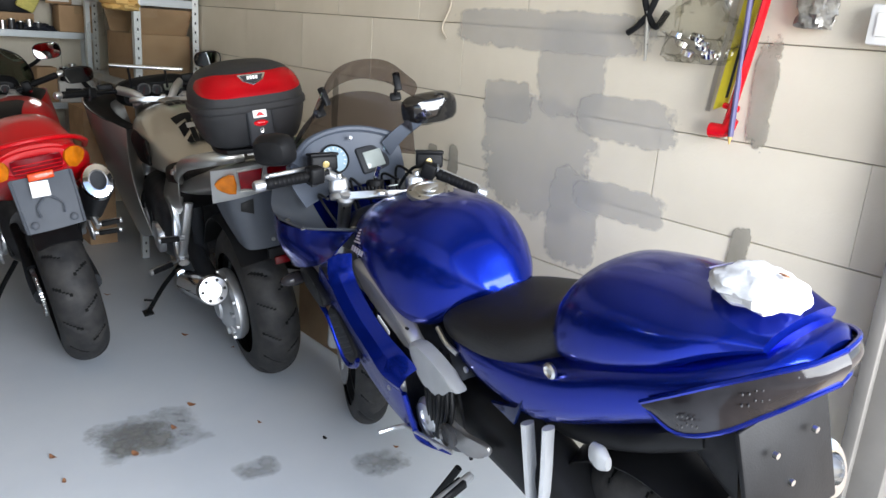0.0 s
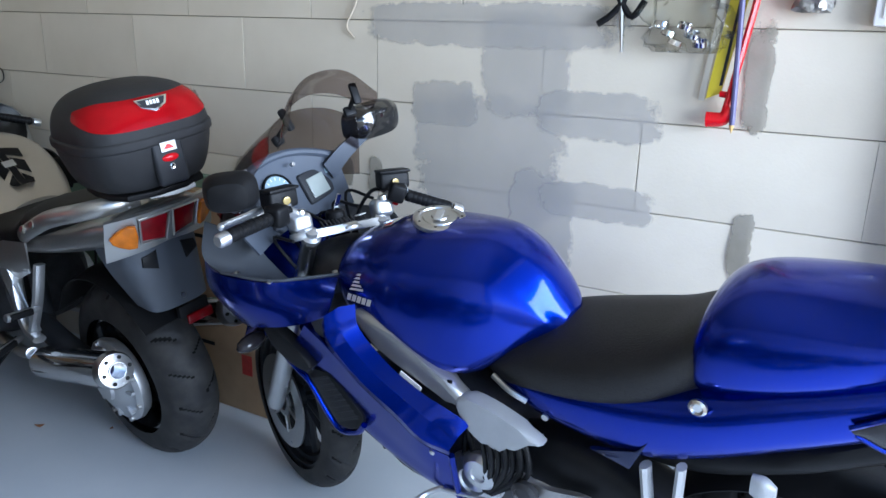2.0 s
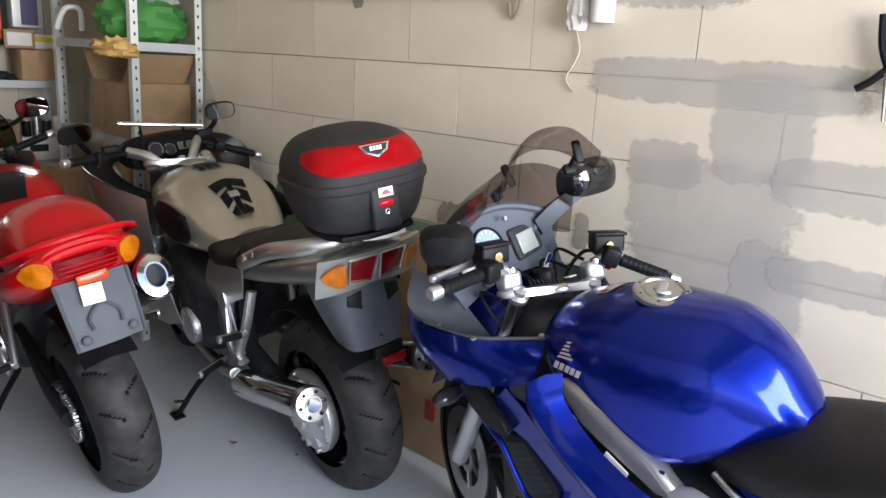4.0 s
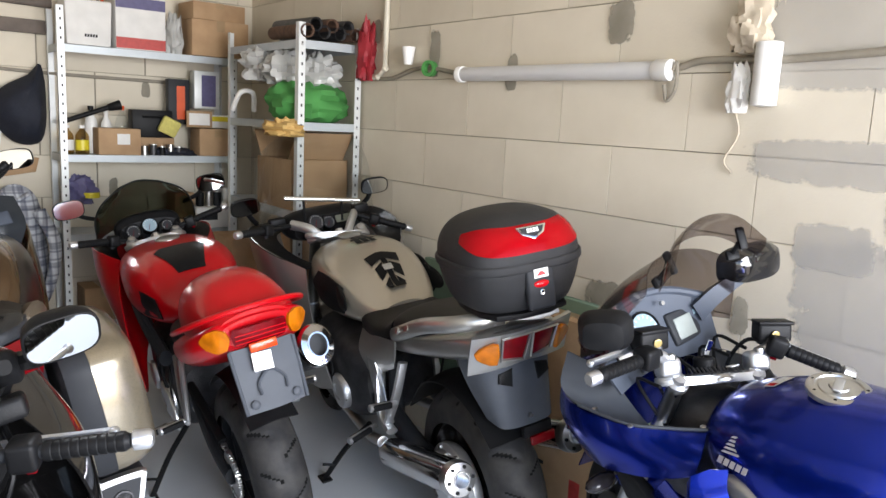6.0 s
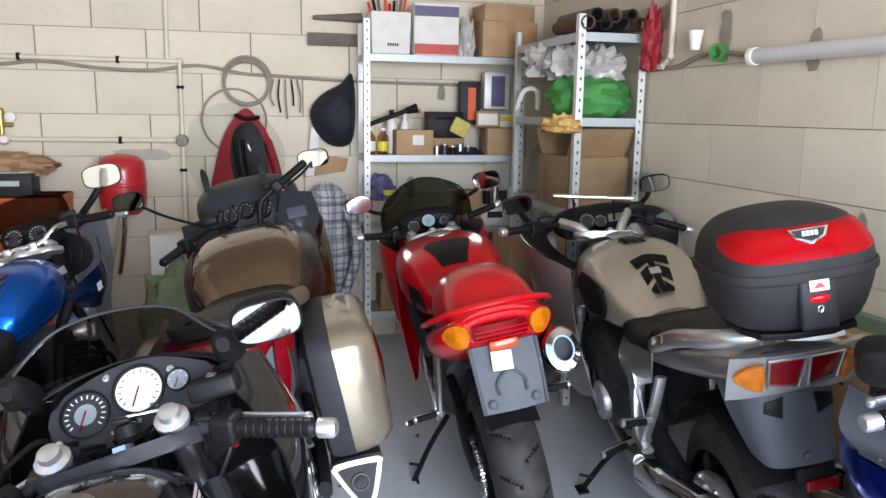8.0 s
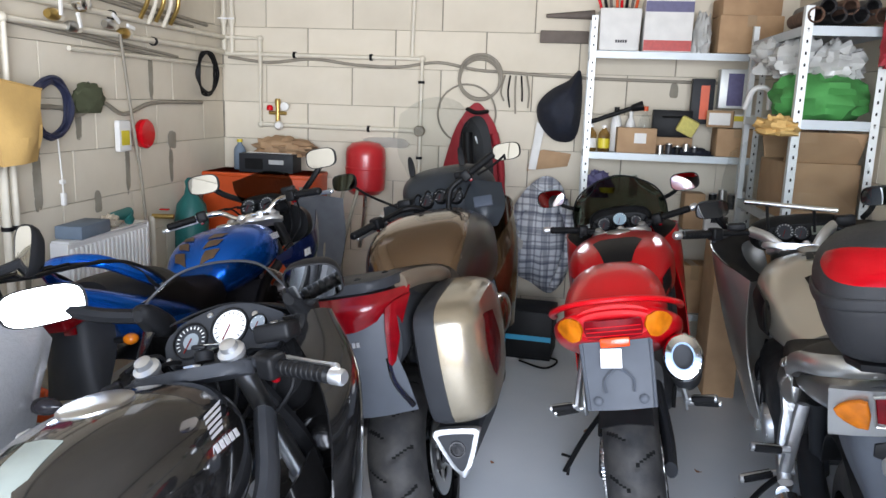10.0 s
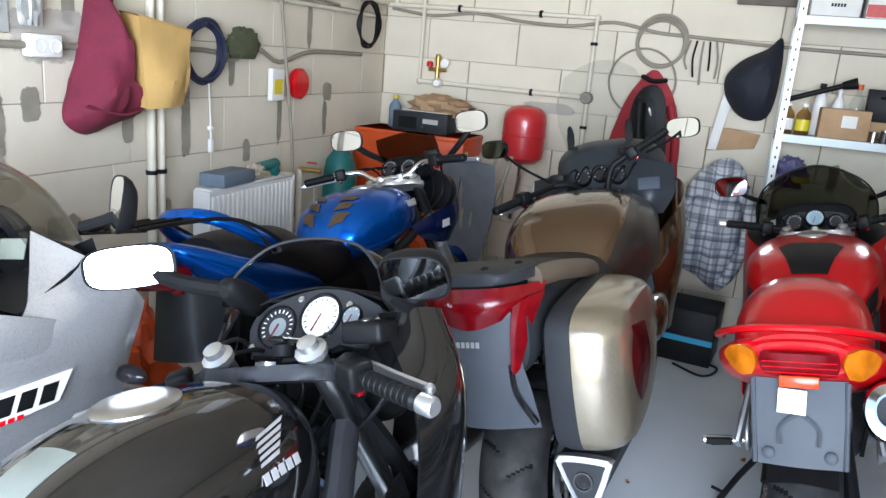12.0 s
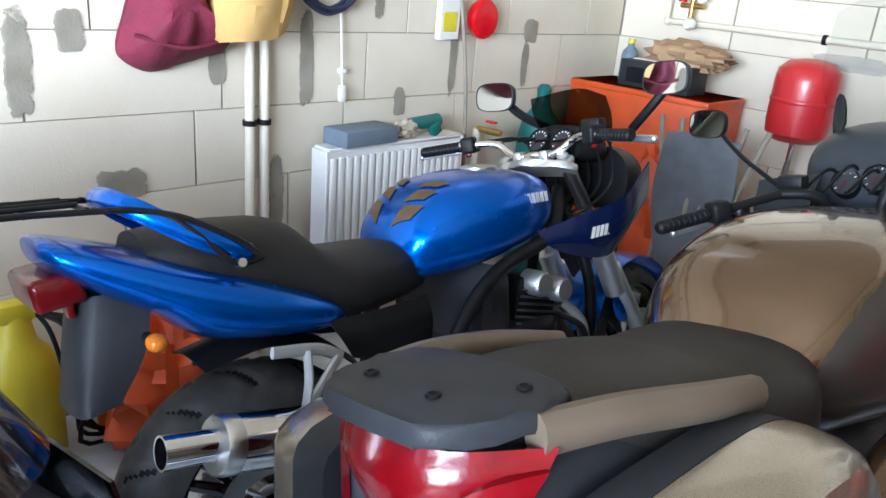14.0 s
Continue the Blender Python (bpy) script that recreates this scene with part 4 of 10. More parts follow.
def vfr_front(t):
    """Turned front wheel, fork, clip-on bars, dash, screens and mirrors of the blue tourer."""
    m = steer(-20, 1.15, .945)
    wheel(t, 1.475, .30, .12, 6, M_SATIN, 18, .15, m)
    fork(t, 1.475, .30, (1.165, .925), m, .0205, .1, yoke=False)
    part("front_mudguard", sheet([[(s * .07, 1.475 + (.32 + .015 * (1 - abs(s))) * math.cos(a), .30 + (.32 + .015 * (1 - abs(s))) * math.sin(a)) for a in (.3, .9, 1.5, 2.1, 2.7)] for s in (-1, 0, 1)]), M_BLUE, t, m=m)
    o = [(-.145, .015), (-.12, -.012), (-.06, -.03), (0, -.05), (.06, -.03), (.12, -.012), (.145, .015), (.13, .045), (.09, .05), (.055, .025), (-.055, .025), (-.09, .05), (-.13, .045)]
    yk = part("top_yoke", slab(o, .020, pose(0, 1.165, .938, -20, 0, 0), .005, 3), M_ALU, t, "cast aluminium top yoke", m=m)
    part("yoke_panel", slab([(-.075, .022), (-.065, -.012), (0, -.022), (.065, -.012), (.075, .022)], .004, pose(0, 1.165, .950, -20, 0, 0), .001), M_SATIN, yk, "ribbed grey yoke cover", m=m)
    for i in range(12):
        x = -.06 + .011 * i
        part("yoke_rib", rod((x, 1.150, .947), (x, 1.184, .9595), .0022, 5), M_DARKMET, yk, m=m)
    part("stem_nut", lathe([(.027, 0), (.027, .006), (.021, .010), (.019, .016), (.012, .016), (.010, .010), (.001, .010)], 24, pose(.0, 1.135, .945, -20, 0, 0)), M_STEEL, yk, m=m)
    for s in (-1, 1):
        cl = part("bar_clamp", box(.055, .05, .05, (s * .118, 1.18, .968), .014, 3, (-20, 0, 0)), M_ALU, t, "cast aluminium bar clamp", m=m)
        part("clamp_arm", tube([(s * .118, 1.18, .985), (s * .15, 1.17, 1.005), (s * .185, 1.155, 1.015)], .015, 10, 4), M_ALU, cl, m=m)
        part("clamp_bolt", lathe([(.013, 0), (.013, .01), (.009, .014), (.001, .012)], 10, pose(s * .118, 1.17, .992, -20, 0, 0)), M_STEEL, cl, m=m)
        grip_set(t, (s * .15, 1.165, 1.012), (-.345, 1.082, 1.0) if s < 0 else (.300, 1.095, .955), m, True, (0, .06, .004), red=s > 0)
        rs = part("fluid_reservoir", box(.082, .05, .046, (s * .163, 1.195, 1.035), .008, 3, (-8, 0, -12 * s)), M_BLACK, t, "black fluid reservoir with a sight glass", m=m)
        part("reservoir_lid", box(.086, .054, .008, (s * .163, 1.194, 1.060), .003, 2, (-8, 0, -12 * s)), M_BLACK, rs, m=m)
        part("sight_glass", lathe([(.010, 0), (.010, .003), (.007, .004), (.001, .003)], 14, pose(s * .155, 1.168, 1.036, 90, 0, 0)), M_BRASSD, rs, m=m)
        part("reservoir_pipe", tube([(s * .15, 1.20, 1.01), (s * .12, 1.235, 1.0), (s * .08, 1.24, .94), (s * .05, 1.20, .85)], .005, 8, 5), M_BLACK, rs, m=m)
    ig = part("ignition", lathe([(.027, -.03), (.027, .012), (.022, .018), (.018, .012), (.001, .012)], 18, pose(0.0, 1.215, .955, -14, 0, 0)), M_BLACK, t, m=m)
    part("key", box(.014, .003, .045, (.004, 1.21, .995), .001, 1, (0, 18, 0)), M_CHROME, ig, m=m)
    part("key_tag", box(.026, .02, .003, (.045, 1.165, .966), .001, 1, (-20, 0, 20)), M_WHITE, ig, m=m)
    for i in range(6):
        part("cable", tube([(-.15 + .06 * i, 1.19, .96), (-.14 + .055 * i, 1.275, .945 + .012 * (i % 3)), (-.10 + .042 * i, 1.235, .83), (-.06 + .024 * i, 1.12, .70)], .0045, 6, 6), M_BLACK, t)
    part("fork_shroud", body([(1.10, .90, .62, .085, .76, 3, 3), (1.17, .91, .60, .10, .76, 3, 3), (1.26, .88, .60, .09, .74, 3, 3)], 20, 3), M_DARKMET, t)
    d = part("dash", sheet([[(-.20, 1.325, 1.045), (-.12, 1.37, 1.088), (-.02, 1.382, 1.102), (.08, 1.372, 1.09), (.185, 1.345, 1.05)], [(-.205, 1.325, .985), (-.12, 1.345, 1.01), (-.02, 1.352, 1.02), (.08, 1.348, 1.01), (.19, 1.335, .99)], [(-.185, 1.29, .915), (-.1, 1.305, .93), (0, 1.31, .935), (.1, 1.305, .93), (.175, 1.295, .918)]], .008), M_DASH, t, "slate grey instrument surround")
    gauge(d, (-.045, 1.350, 1.022), .044, I4, 62, M_DIALB)
    fr = part("clock_frame", box(.115, .016, .088, (.092, 1.338, 1.002), .012, 3, (-26, 0, 6)), M_SATIN, d)
    part("clock_display", box(.068, .005, .056, (.088, 1.3285, 1.002), .004, 2, (-26, 0, 6)), M_LCDL, fr, "pale liquid crystal display")
    for i in range(3):
        part("tell_tale", box(.010, .004, .016, (.137, 1.334 + .004 * i, .985 + .020 * i), .003, 2, (-26, 0, 6)), M_DIALB, fr)
    gauge(d, (-.13, 1.338, .985), .026, I4, 60, None, False, 8)
    part("dash_hood", tube([(-.205, 1.315, 1.04), (-.12, 1.362, 1.092), (-.02, 1.374, 1.108), (.08, 1.364, 1.095), (.19, 1.335, 1.052)], .011, 8, 5), M_DASH, d)
    for x, z in ((-.15, 1.05), (.02, 1.08), (.16, 1.045)):
        part("dash_screw", rod((x, 1.345, z), (x, 1.335, z + .004), .006, 8), M_STEEL, d)
    part("dash_upper", sheet([[(-.21, 1.31, 1.03), (-.12, 1.365, 1.085), (-.02, 1.38, 1.10), (.08, 1.37, 1.09), (.20, 1.33, 1.05)], [(-.20, 1.38, 1.0), (-.12, 1.45, 1.04), (0, 1.48, 1.05), (.12, 1.45, 1.04), (.21, 1.38, 1.01)], [(-.16, 1.46, .95), (-.1, 1.52, .965), (0, 1.56, .97), (.1, 1.52, .965), (.16, 1.46, .95)]]), M_BLACK, d)
    part("windscreen", sheet([[(-.225, 1.30, .99), (-.14, 1.49, .99), (0, 1.565, .98), (.14, 1.49, .99), (.225, 1.30, .99)], [(-.205, 1.265, 1.10), (-.13, 1.375, 1.125), (0, 1.425, 1.135), (.13, 1.375, 1.125), (.205, 1.265, 1.10)], [(-.155, 1.215, 1.185), (-.09, 1.265, 1.222), (0, 1.285, 1.235), (.09, 1.265, 1.222), (.155, 1.215, 1.185)]], .003), M_TINT, t, "smoked acrylic windscreen")
    part("flip_screen", sheet([[(-.165, 1.165, 1.205), (-.09, 1.205, 1.262), (0, 1.22, 1.282), (.09, 1.205, 1.262), (.165, 1.165, 1.205)], [(-.168, 1.145, 1.232), (-.095, 1.18, 1.298), (0, 1.195, 1.317), (.095, 1.18, 1.298), (.168, 1.145, 1.232)], [(-.155, 1.13, 1.255), (-.088, 1.158, 1.322), (0, 1.17, 1.340), (.088, 1.158, 1.322), (.155, 1.13, 1.255)]], .003), M_TINT, t, "smoked clip-on screen extension")
    for s in (-1, 1):
        c = part("screen_clip", box(.022, .014, .055, (s * .118, 1.172, 1.258), .006, 2, (-24, 0, -s * 20)), M_BLACK, t, "black screen clip")
        part("clip_pad", box(.034, .016, .026, (s * .125, 1.205, 1.208), .006, 2, (-30, 0, -s * 20)), M_BLACK, c)
        part("clip_link", rod((s * .118, 1.180, 1.245), (s * .125, 1.205, 1.213), .006, 8), M_BLACK, c)
        part("mirror_arm", sheet([[(s * .135, 1.35, 1.045), (s * .185, 1.325, 1.085), (s * .25, 1.295, 1.115), (s * .285, 1.28, 1.12)], [(s * .155, 1.335, 1.0), (s * .195, 1.31, 1.045), (s * .25, 1.28, 1.085), (s * .285, 1.27, 1.10)]], .02, 4, 4), M_DASH, t, "slate grey mirror arm")
        part("arm_screw", rod((s * .205, 1.315, 1.07), (s * .203, 1.30, 1.076), .006, 8), M_STEEL, t)
    mirror(t, (.22, 1.31, 1.10), (.295, 1.30, 1.128), I4, .094, .052, (.22, 1, .02), None, .02, M_BLACKG, .055)
    mirror(t, (-.22, 1.31, 1.09), (-.262, 1.235, 1.128), I4, .062, .046, (.75, .65, 0), None, .018, M_BLACK, .055)


M_DASH = material("slate_grey_plastic", (0.060, 0.072, 0.095), 0.42, 0, 0.12, 12, 0.12, 420, spec=0.3)
M_LCDL = material("pale_lcd_glass", (0.30, 0.33, 0.31), 0.18, 0, 0.1, 30, 0.0, coat=0.4, spec=0.3)
M_BRASSD = material("yellowed_sight_glass", (0.42, 0.32, 0.12), 0.25, 0.2, 0.2, 30, 0.0)
M_CASTP = material("silver_painted_casting", (0.38, 0.39, 0.40), 0.5, 0.25, 0.08, 20, 0.12, 300)
M_BEAM = material("worn_anodised_beam", (0.34, 0.33, 0.32), 0.34, 0.75, 0.1, 14, 0.03, 160)


def blue_tourer():
    t = bike("sport_tourer", BLUE_AT, "dark blue fairinged sport tourer motorcycle beside the block wall")
    wheel(t, 0, .315, .18, 5, M_SATIN, 16, .12, None, .09, (-1,))
    vfr_fairing(t)
    vfr_front(t)
    hull = [(1.12, .90, .83, .05, .86, 2, 2), (1.085, .945, .80, .125, .86, 2.2, 2.5), (1.0, .985, .755, .168, .845, 2.3, 4), (.90, 1.010, .73, .188, .84, 2.35, 5), (.80, 1.022, .712, .190, .835, 2.3, 5.5), (.70, 1.024, .722, .174, .845, 2.25, 5), (.63, 1.0, .762, .146, .855, 2.2, 4), (.575, .955, .80, .112, .86, 2.1, 3), (.535, .90, .822, .078, .86, 2.1, 2.4), (.512, .865, .836, .042, .85, 2, 2)]
    tank = part("fuel_tank", body(hull, 52, 7), M_BLUE, t, "glossy dark blue fuel tank")
    cap = part("filler_cap", lathe([(.062, -.006), (.062, .004), (.057, .007), (.047, .007), (.045, .004), (.040, .004), (.038, .007), (.02, .007), (.018, .010), (.001, .010)], 36, pose(.0, .85, 1.020, 8, 0, 0)), M_STEEL, tank, "brushed steel filler cap")
    part("cap_flap", box(.055, .018, .006, (.0, .85, 1.031), .003, 2, (8, 0, 25)), M_ALU, cap)
    for i in range(7):
        a = 2 * math.pi * i / 7
        part("cap_screw", rod((math.cos(a) * .052, .85 + math.sin(a) * .052, 1.023 + .007 * math.sin(a)), (math.cos(a) * .052, .85 + math.sin(a) * .052, 1.0275 + .007 * math.sin(a)), .0035, 8), M_BLACK, cap)
    decal(tank, hull, [((-.03, 1.005), (.035, 1.0), (.035, .972), (-.03, .977))], M_WHITE, "tank_label", "white warning sticker")
    decal(tank, hull, [((-.028, 1.001), (-.012, 1.0), (-.012, .979), (-.028, .980))], M_REDP, "label_sign", "", .0032)
    wing_badge(tank, Matrix.Translation((-.172, .965, .893)) @ pose(0, 0, 0, 0, 26, 0) @ pose(0, 0, 0, 0, 0, -6) @ Matrix(((0, 0, -1, 0), (-1, 0, 0, 0), (0, 1, 0, 0), (0, 0, 0, 1))), M_LOGO, .075)
    part("tank_seam", tube([(-.165, 1.0, .772), (-.186, .90, .742), (-.192, .80, .722), (-.188, .715, .732)], .004, 6, 5), M_BLACK, tank)
    part("seat", body([(.70, .785, .71, .09, .75, 2.2, 3), (.62, .825, .705, .135, .765, 2.4, 3), (.52, .858, .71, .155, .785, 2.6, 3), (.40, .885, .735, .165, .81, 2.8, 3), (.30, .915, .765, .157, .84, 2.8, 3), (.22, .958, .82, .138, .885, 2.6, 3), (.16, .975, .85, .11, .905, 2.4, 3)], 36, 6), M_SEAT, t, "matt black vinyl rider seat")
    part("seat_strap", tube([(-.150, .63, .755), (-.158, .585, .735), (-.150, .55, .715)], .007, 8, 4), M_STEEL, t)
    part("seat_cowl", body([(.236, .91, .835, .09, .88, 2.2, 2.5), (.212, 1.0, .832, .133, .895, 2.4, 3), (.155, 1.045, .845, .150, .91, 2.5, 3), (.05, 1.062, .880, .155, .945, 2.5, 3), (-.06, 1.066, .935, .148, .985, 2.5, 3), (-.14, 1.068, .985, .128, 1.022, 2.5, 3), (-.215, 1.055, 1.015, .092, 1.035, 2.2, 2)], 44, 6), M_BLUE, t, "glossy blue single seat cowl")
    tail = part("tail_fairing", body([(.66, .755, .70, .10, .73, 2.5, 2.5), (.56, .775, .665, .145, .73, 2.8, 2.8), (.44, .80, .648, .163, .735, 3, 3), (.30, .832, .645, .171, .75, 3, 3), (.18, .866, .692, .171, .785, 3, 3), (.05, .925, .762, .162, .84, 3, 3), (-.09, .985, .838, .149, .905, 2.8, 2.8), (-.17, 1.022, .885, .132, .955, 2.6, 2.6), (-.235, 1.042, .945, .096, .998, 2.4, 2.4), (-.272, 1.035, .985, .05, 1.012, 2, 2)], 44, 6), M_BLUE, t, "blue painted tail fairing")
    lens = [[(-.166, -.045, .892), (-.159, -.11, .936), (-.140, -.17, .974), (-.106, -.232, 1.008), (-.058, -.275, 1.026), (0, -.288, 1.030)],
            [(-.167, -.05, .886), (-.161, -.115, .902), (-.142, -.178, .935), (-.106, -.24, .975), (-.058, -.284, 1.0), (0, -.298, 1.008)],
            [(-.160, -.055, .878), (-.151, -.11, .858), (-.130, -.174, .884), (-.092, -.236, .935), (-.048, -.272, .965), (0, -.284, .970)]]
    for f in (lambda r: r, mir):
        l = part("tail_light", sheet(f(lens), .004), M_SMOKE, tail, "dark smoked tail light lens")
        e = f(lens)
        part("lens_trim", tube(e[0], .0045, 6, 4), M_BLUE, l)
        part("lens_trim", tube(e[2], .0045, 6, 4), M_BLUE, l)
        rnd = random.Random(12)
        for c0, c1, n in (((.125, -.205, .962), (.060, -.272, 1.004), 20), ((.160, -.115, .892), (.150, -.150, .905), 9)):
            s = -1 if e[0][0][0] < 0 else 1
            for i in range(n):
                p = Vector(c0).lerp(Vector(c1), (i // 2) / (n / 2)) + Vector((.004, -.006, (.010 if i % 2 else -.008) + rnd.uniform(-.004, .004)))
                part("reflector_facet", box(.006, .003, .004, (s * p.x, p.y, p.z), .001, 1, (rnd.uniform(-20, 20), 0, -s * 38)), M_DARKMET, l)
    for s in (-1, 1):
        part("cowl_bolt", lathe([(.017, 0), (.0175, .006), (.012, .010), (.008, .006), (.001, .006)], 16, pose(s * .160, .19, .842, 0, 90 * s, 0)), M_STEEL, tail)
        # raised ink-blue plate: its colour draws the shade of a fastener recess
        part("tail_notch", slab([(.395, .672), (.30, .70), (.275, .735), (.31, .655)], .012, Matrix.Translation((s * .168, 0, 0)) @ SIDE, .003), M_INK, tail, "dark blue plate in place of a shaded fastener recess")
        part("tail_screw", lathe([(.008, 0), (.008, .004), (.001, .004)], 10, pose(s * .160, .50, .700, 0, 90 * s, 0)), M_STEEL, tail)
        part("frame_beam", slab([(.985, .838), (.93, .842), (.797, .776), (.684, .704), (.694, .668), (.775, .700), (.861, .735), (.965, .792)], .042, Matrix.Translation((s * .176, 0, 0)) @ SIDE, .014, 2, 3), M_BEAM, t, "worn anodised aluminium frame beam")
        part("beam_sticker", slab([(.845, .728), (.79, .700), (.795, .688), (.852, .716)], .002, Matrix.Translation((s * .2035, 0, 0)) @ SIDE), M_WHITE, t, "black and white warning sticker")
        part("pivot_plate", slab([(.70, .703), (.645, .708), (.575, .690), (.49, .652), (.55, .636), (.585, .606), (.61, .592), (.655, .612), (.70, .655)], .038, Matrix.Translation((s * .182, 0, 0)) @ SIDE, .012, 3, 3), M_CASTP, t, "silver painted pivot casting")
        hanger(t, [(s * .155, .285, .665), (s * .168, .268, .52), (s * .182, .250, .385)], .011, M_CASTP)
        hanger(t, [(s * .155, .215, .69), (s * .168, .222, .53), (s * .182, .238, .385)], .010, M_CASTP)
        part("helmet_lock", body([(.05, .710, .680, .008, .695, 2.5, 2.5), (.07, .722, .672, .015, .70, 2.8, 2.8), (.092, .722, .680, .012, .70, 2.6, 2.6)], 16, 3, s * .148), M_CASTP, t, "silver helmet lock")
        peg(t, (s * .182, .245, .385), (s * .29, .225, .38))
        heel = part("heel_plate", slab([(.555, .555), (.50, .540), (.43, .553), (.385, .560), (.388, .535), (.45, .495), (.52, .48), (.565, .51)], .014, Matrix.Translation((s * .192, 0, 0)) @ SIDE, .005, 3), M_BEAM, t, "silver heel plate")
        part("peg_pivot", lathe([(.030, 0), (.032, .014), (.022, .02), (.020, .014), (.001, .014)], 18, pose(s * .208, .525, .525, 0, 90 * s, 0)), M_DARKMET, heel)
        peg(t, (s * .20, .46, .44), (s * .32, .44, .43))
    part("swingarm_cover", body([(.60, .60, .45, .05, .53, 3, 3), (.45, .63, .45, .07, .55, 3, 3), (.30, .60, .42, .07, .52, 3, 3), (.12, .49, .34, .065, .42, 3, 3), (.0, .40, .27, .055, .33, 3, 3)], 24, 4, -.095), M_BLACK, t, "black plastic chain cover")
    part("under_tail", body([(.50, .70, .60, .08, .65, 3, 3), (.25, .68, .60, .09, .64, 3, 3), (.05, .76, .68, .10, .72, 3, 3), (-.12, .87, .78, .10, .83, 3, 3)], 20, 4), M_BLACK, t)
    part("hugger", sheet([[(-.095, math.cos(a) * .335, .315 + math.sin(a) * .335) for a in (.4, .9, 1.4, 1.9)], [(0, math.cos(a) * .36, .315 + math.sin(a) * .36) for a in (.4, .9, 1.4, 1.9)], [(.095, math.cos(a) * .335, .315 + math.sin(a) * .335) for a in (.4, .9, 1.4, 1.9)]]), M_BLACK, t)
    part("shift_rod", rod((-.21, .76, .42), (-.2, .54, .46), .005, 8), M_ALU, t)
    part("shift_lever", tube([(-.20, .76, .42), (-.225, .80, .40), (-.27, .81, .40)], .007, 8, 4), M_ALU, t)
    engine_lump(t, .82, .50, .5, .40, .30, seed=3)
    for i in range(7):
        part("hose", tube([(-.175, .67 - .02 * i, .66), (-.20, .635 - .018 * i, .56), (-.178, .66 - .004 * i, .44)], .006 + .002 * (i % 2), 8, 5), M_BLACK, t)
    part("water_pump", lathe([(.045, 0), (.05, .02), (.038, .034), (.02, .036), (.018, .03), (.001, .03)], 20, pose(-.165, .66, .50, 0, -90, 0)), M_ALU, t, "round aluminium pump cover")
    stand(t, (-.14, .62, .33), (-.30, .72, .035))
    pl = part("plate_holder", box(.235, .012, .225, (.005, -.212, .775), .006, 2, (-10, 0, 0)), M_BLACK, t, "dark empty number plate holder")
    for x, z in ((-.05, .83), (.055, .83), (.0, .75)):
        part("holder_screw", rod((x, -.228, z), (x, -.220, z), .006, 8), M_STEEL, pl)
    part("rear_fender", body([(-.05, .86, .78, .08, .82, 3, 3), (-.14, .92, .72, .10, .83, 3, 3), (-.195, .93, .69, .105, .81, 3, 3)], 20, 3), M_BLACK, t)
    can(t, (.19, .30, .42), (.225, -.165, .625), .062, M_STEEL, 1.0, M_CHROME, .5)
    return t


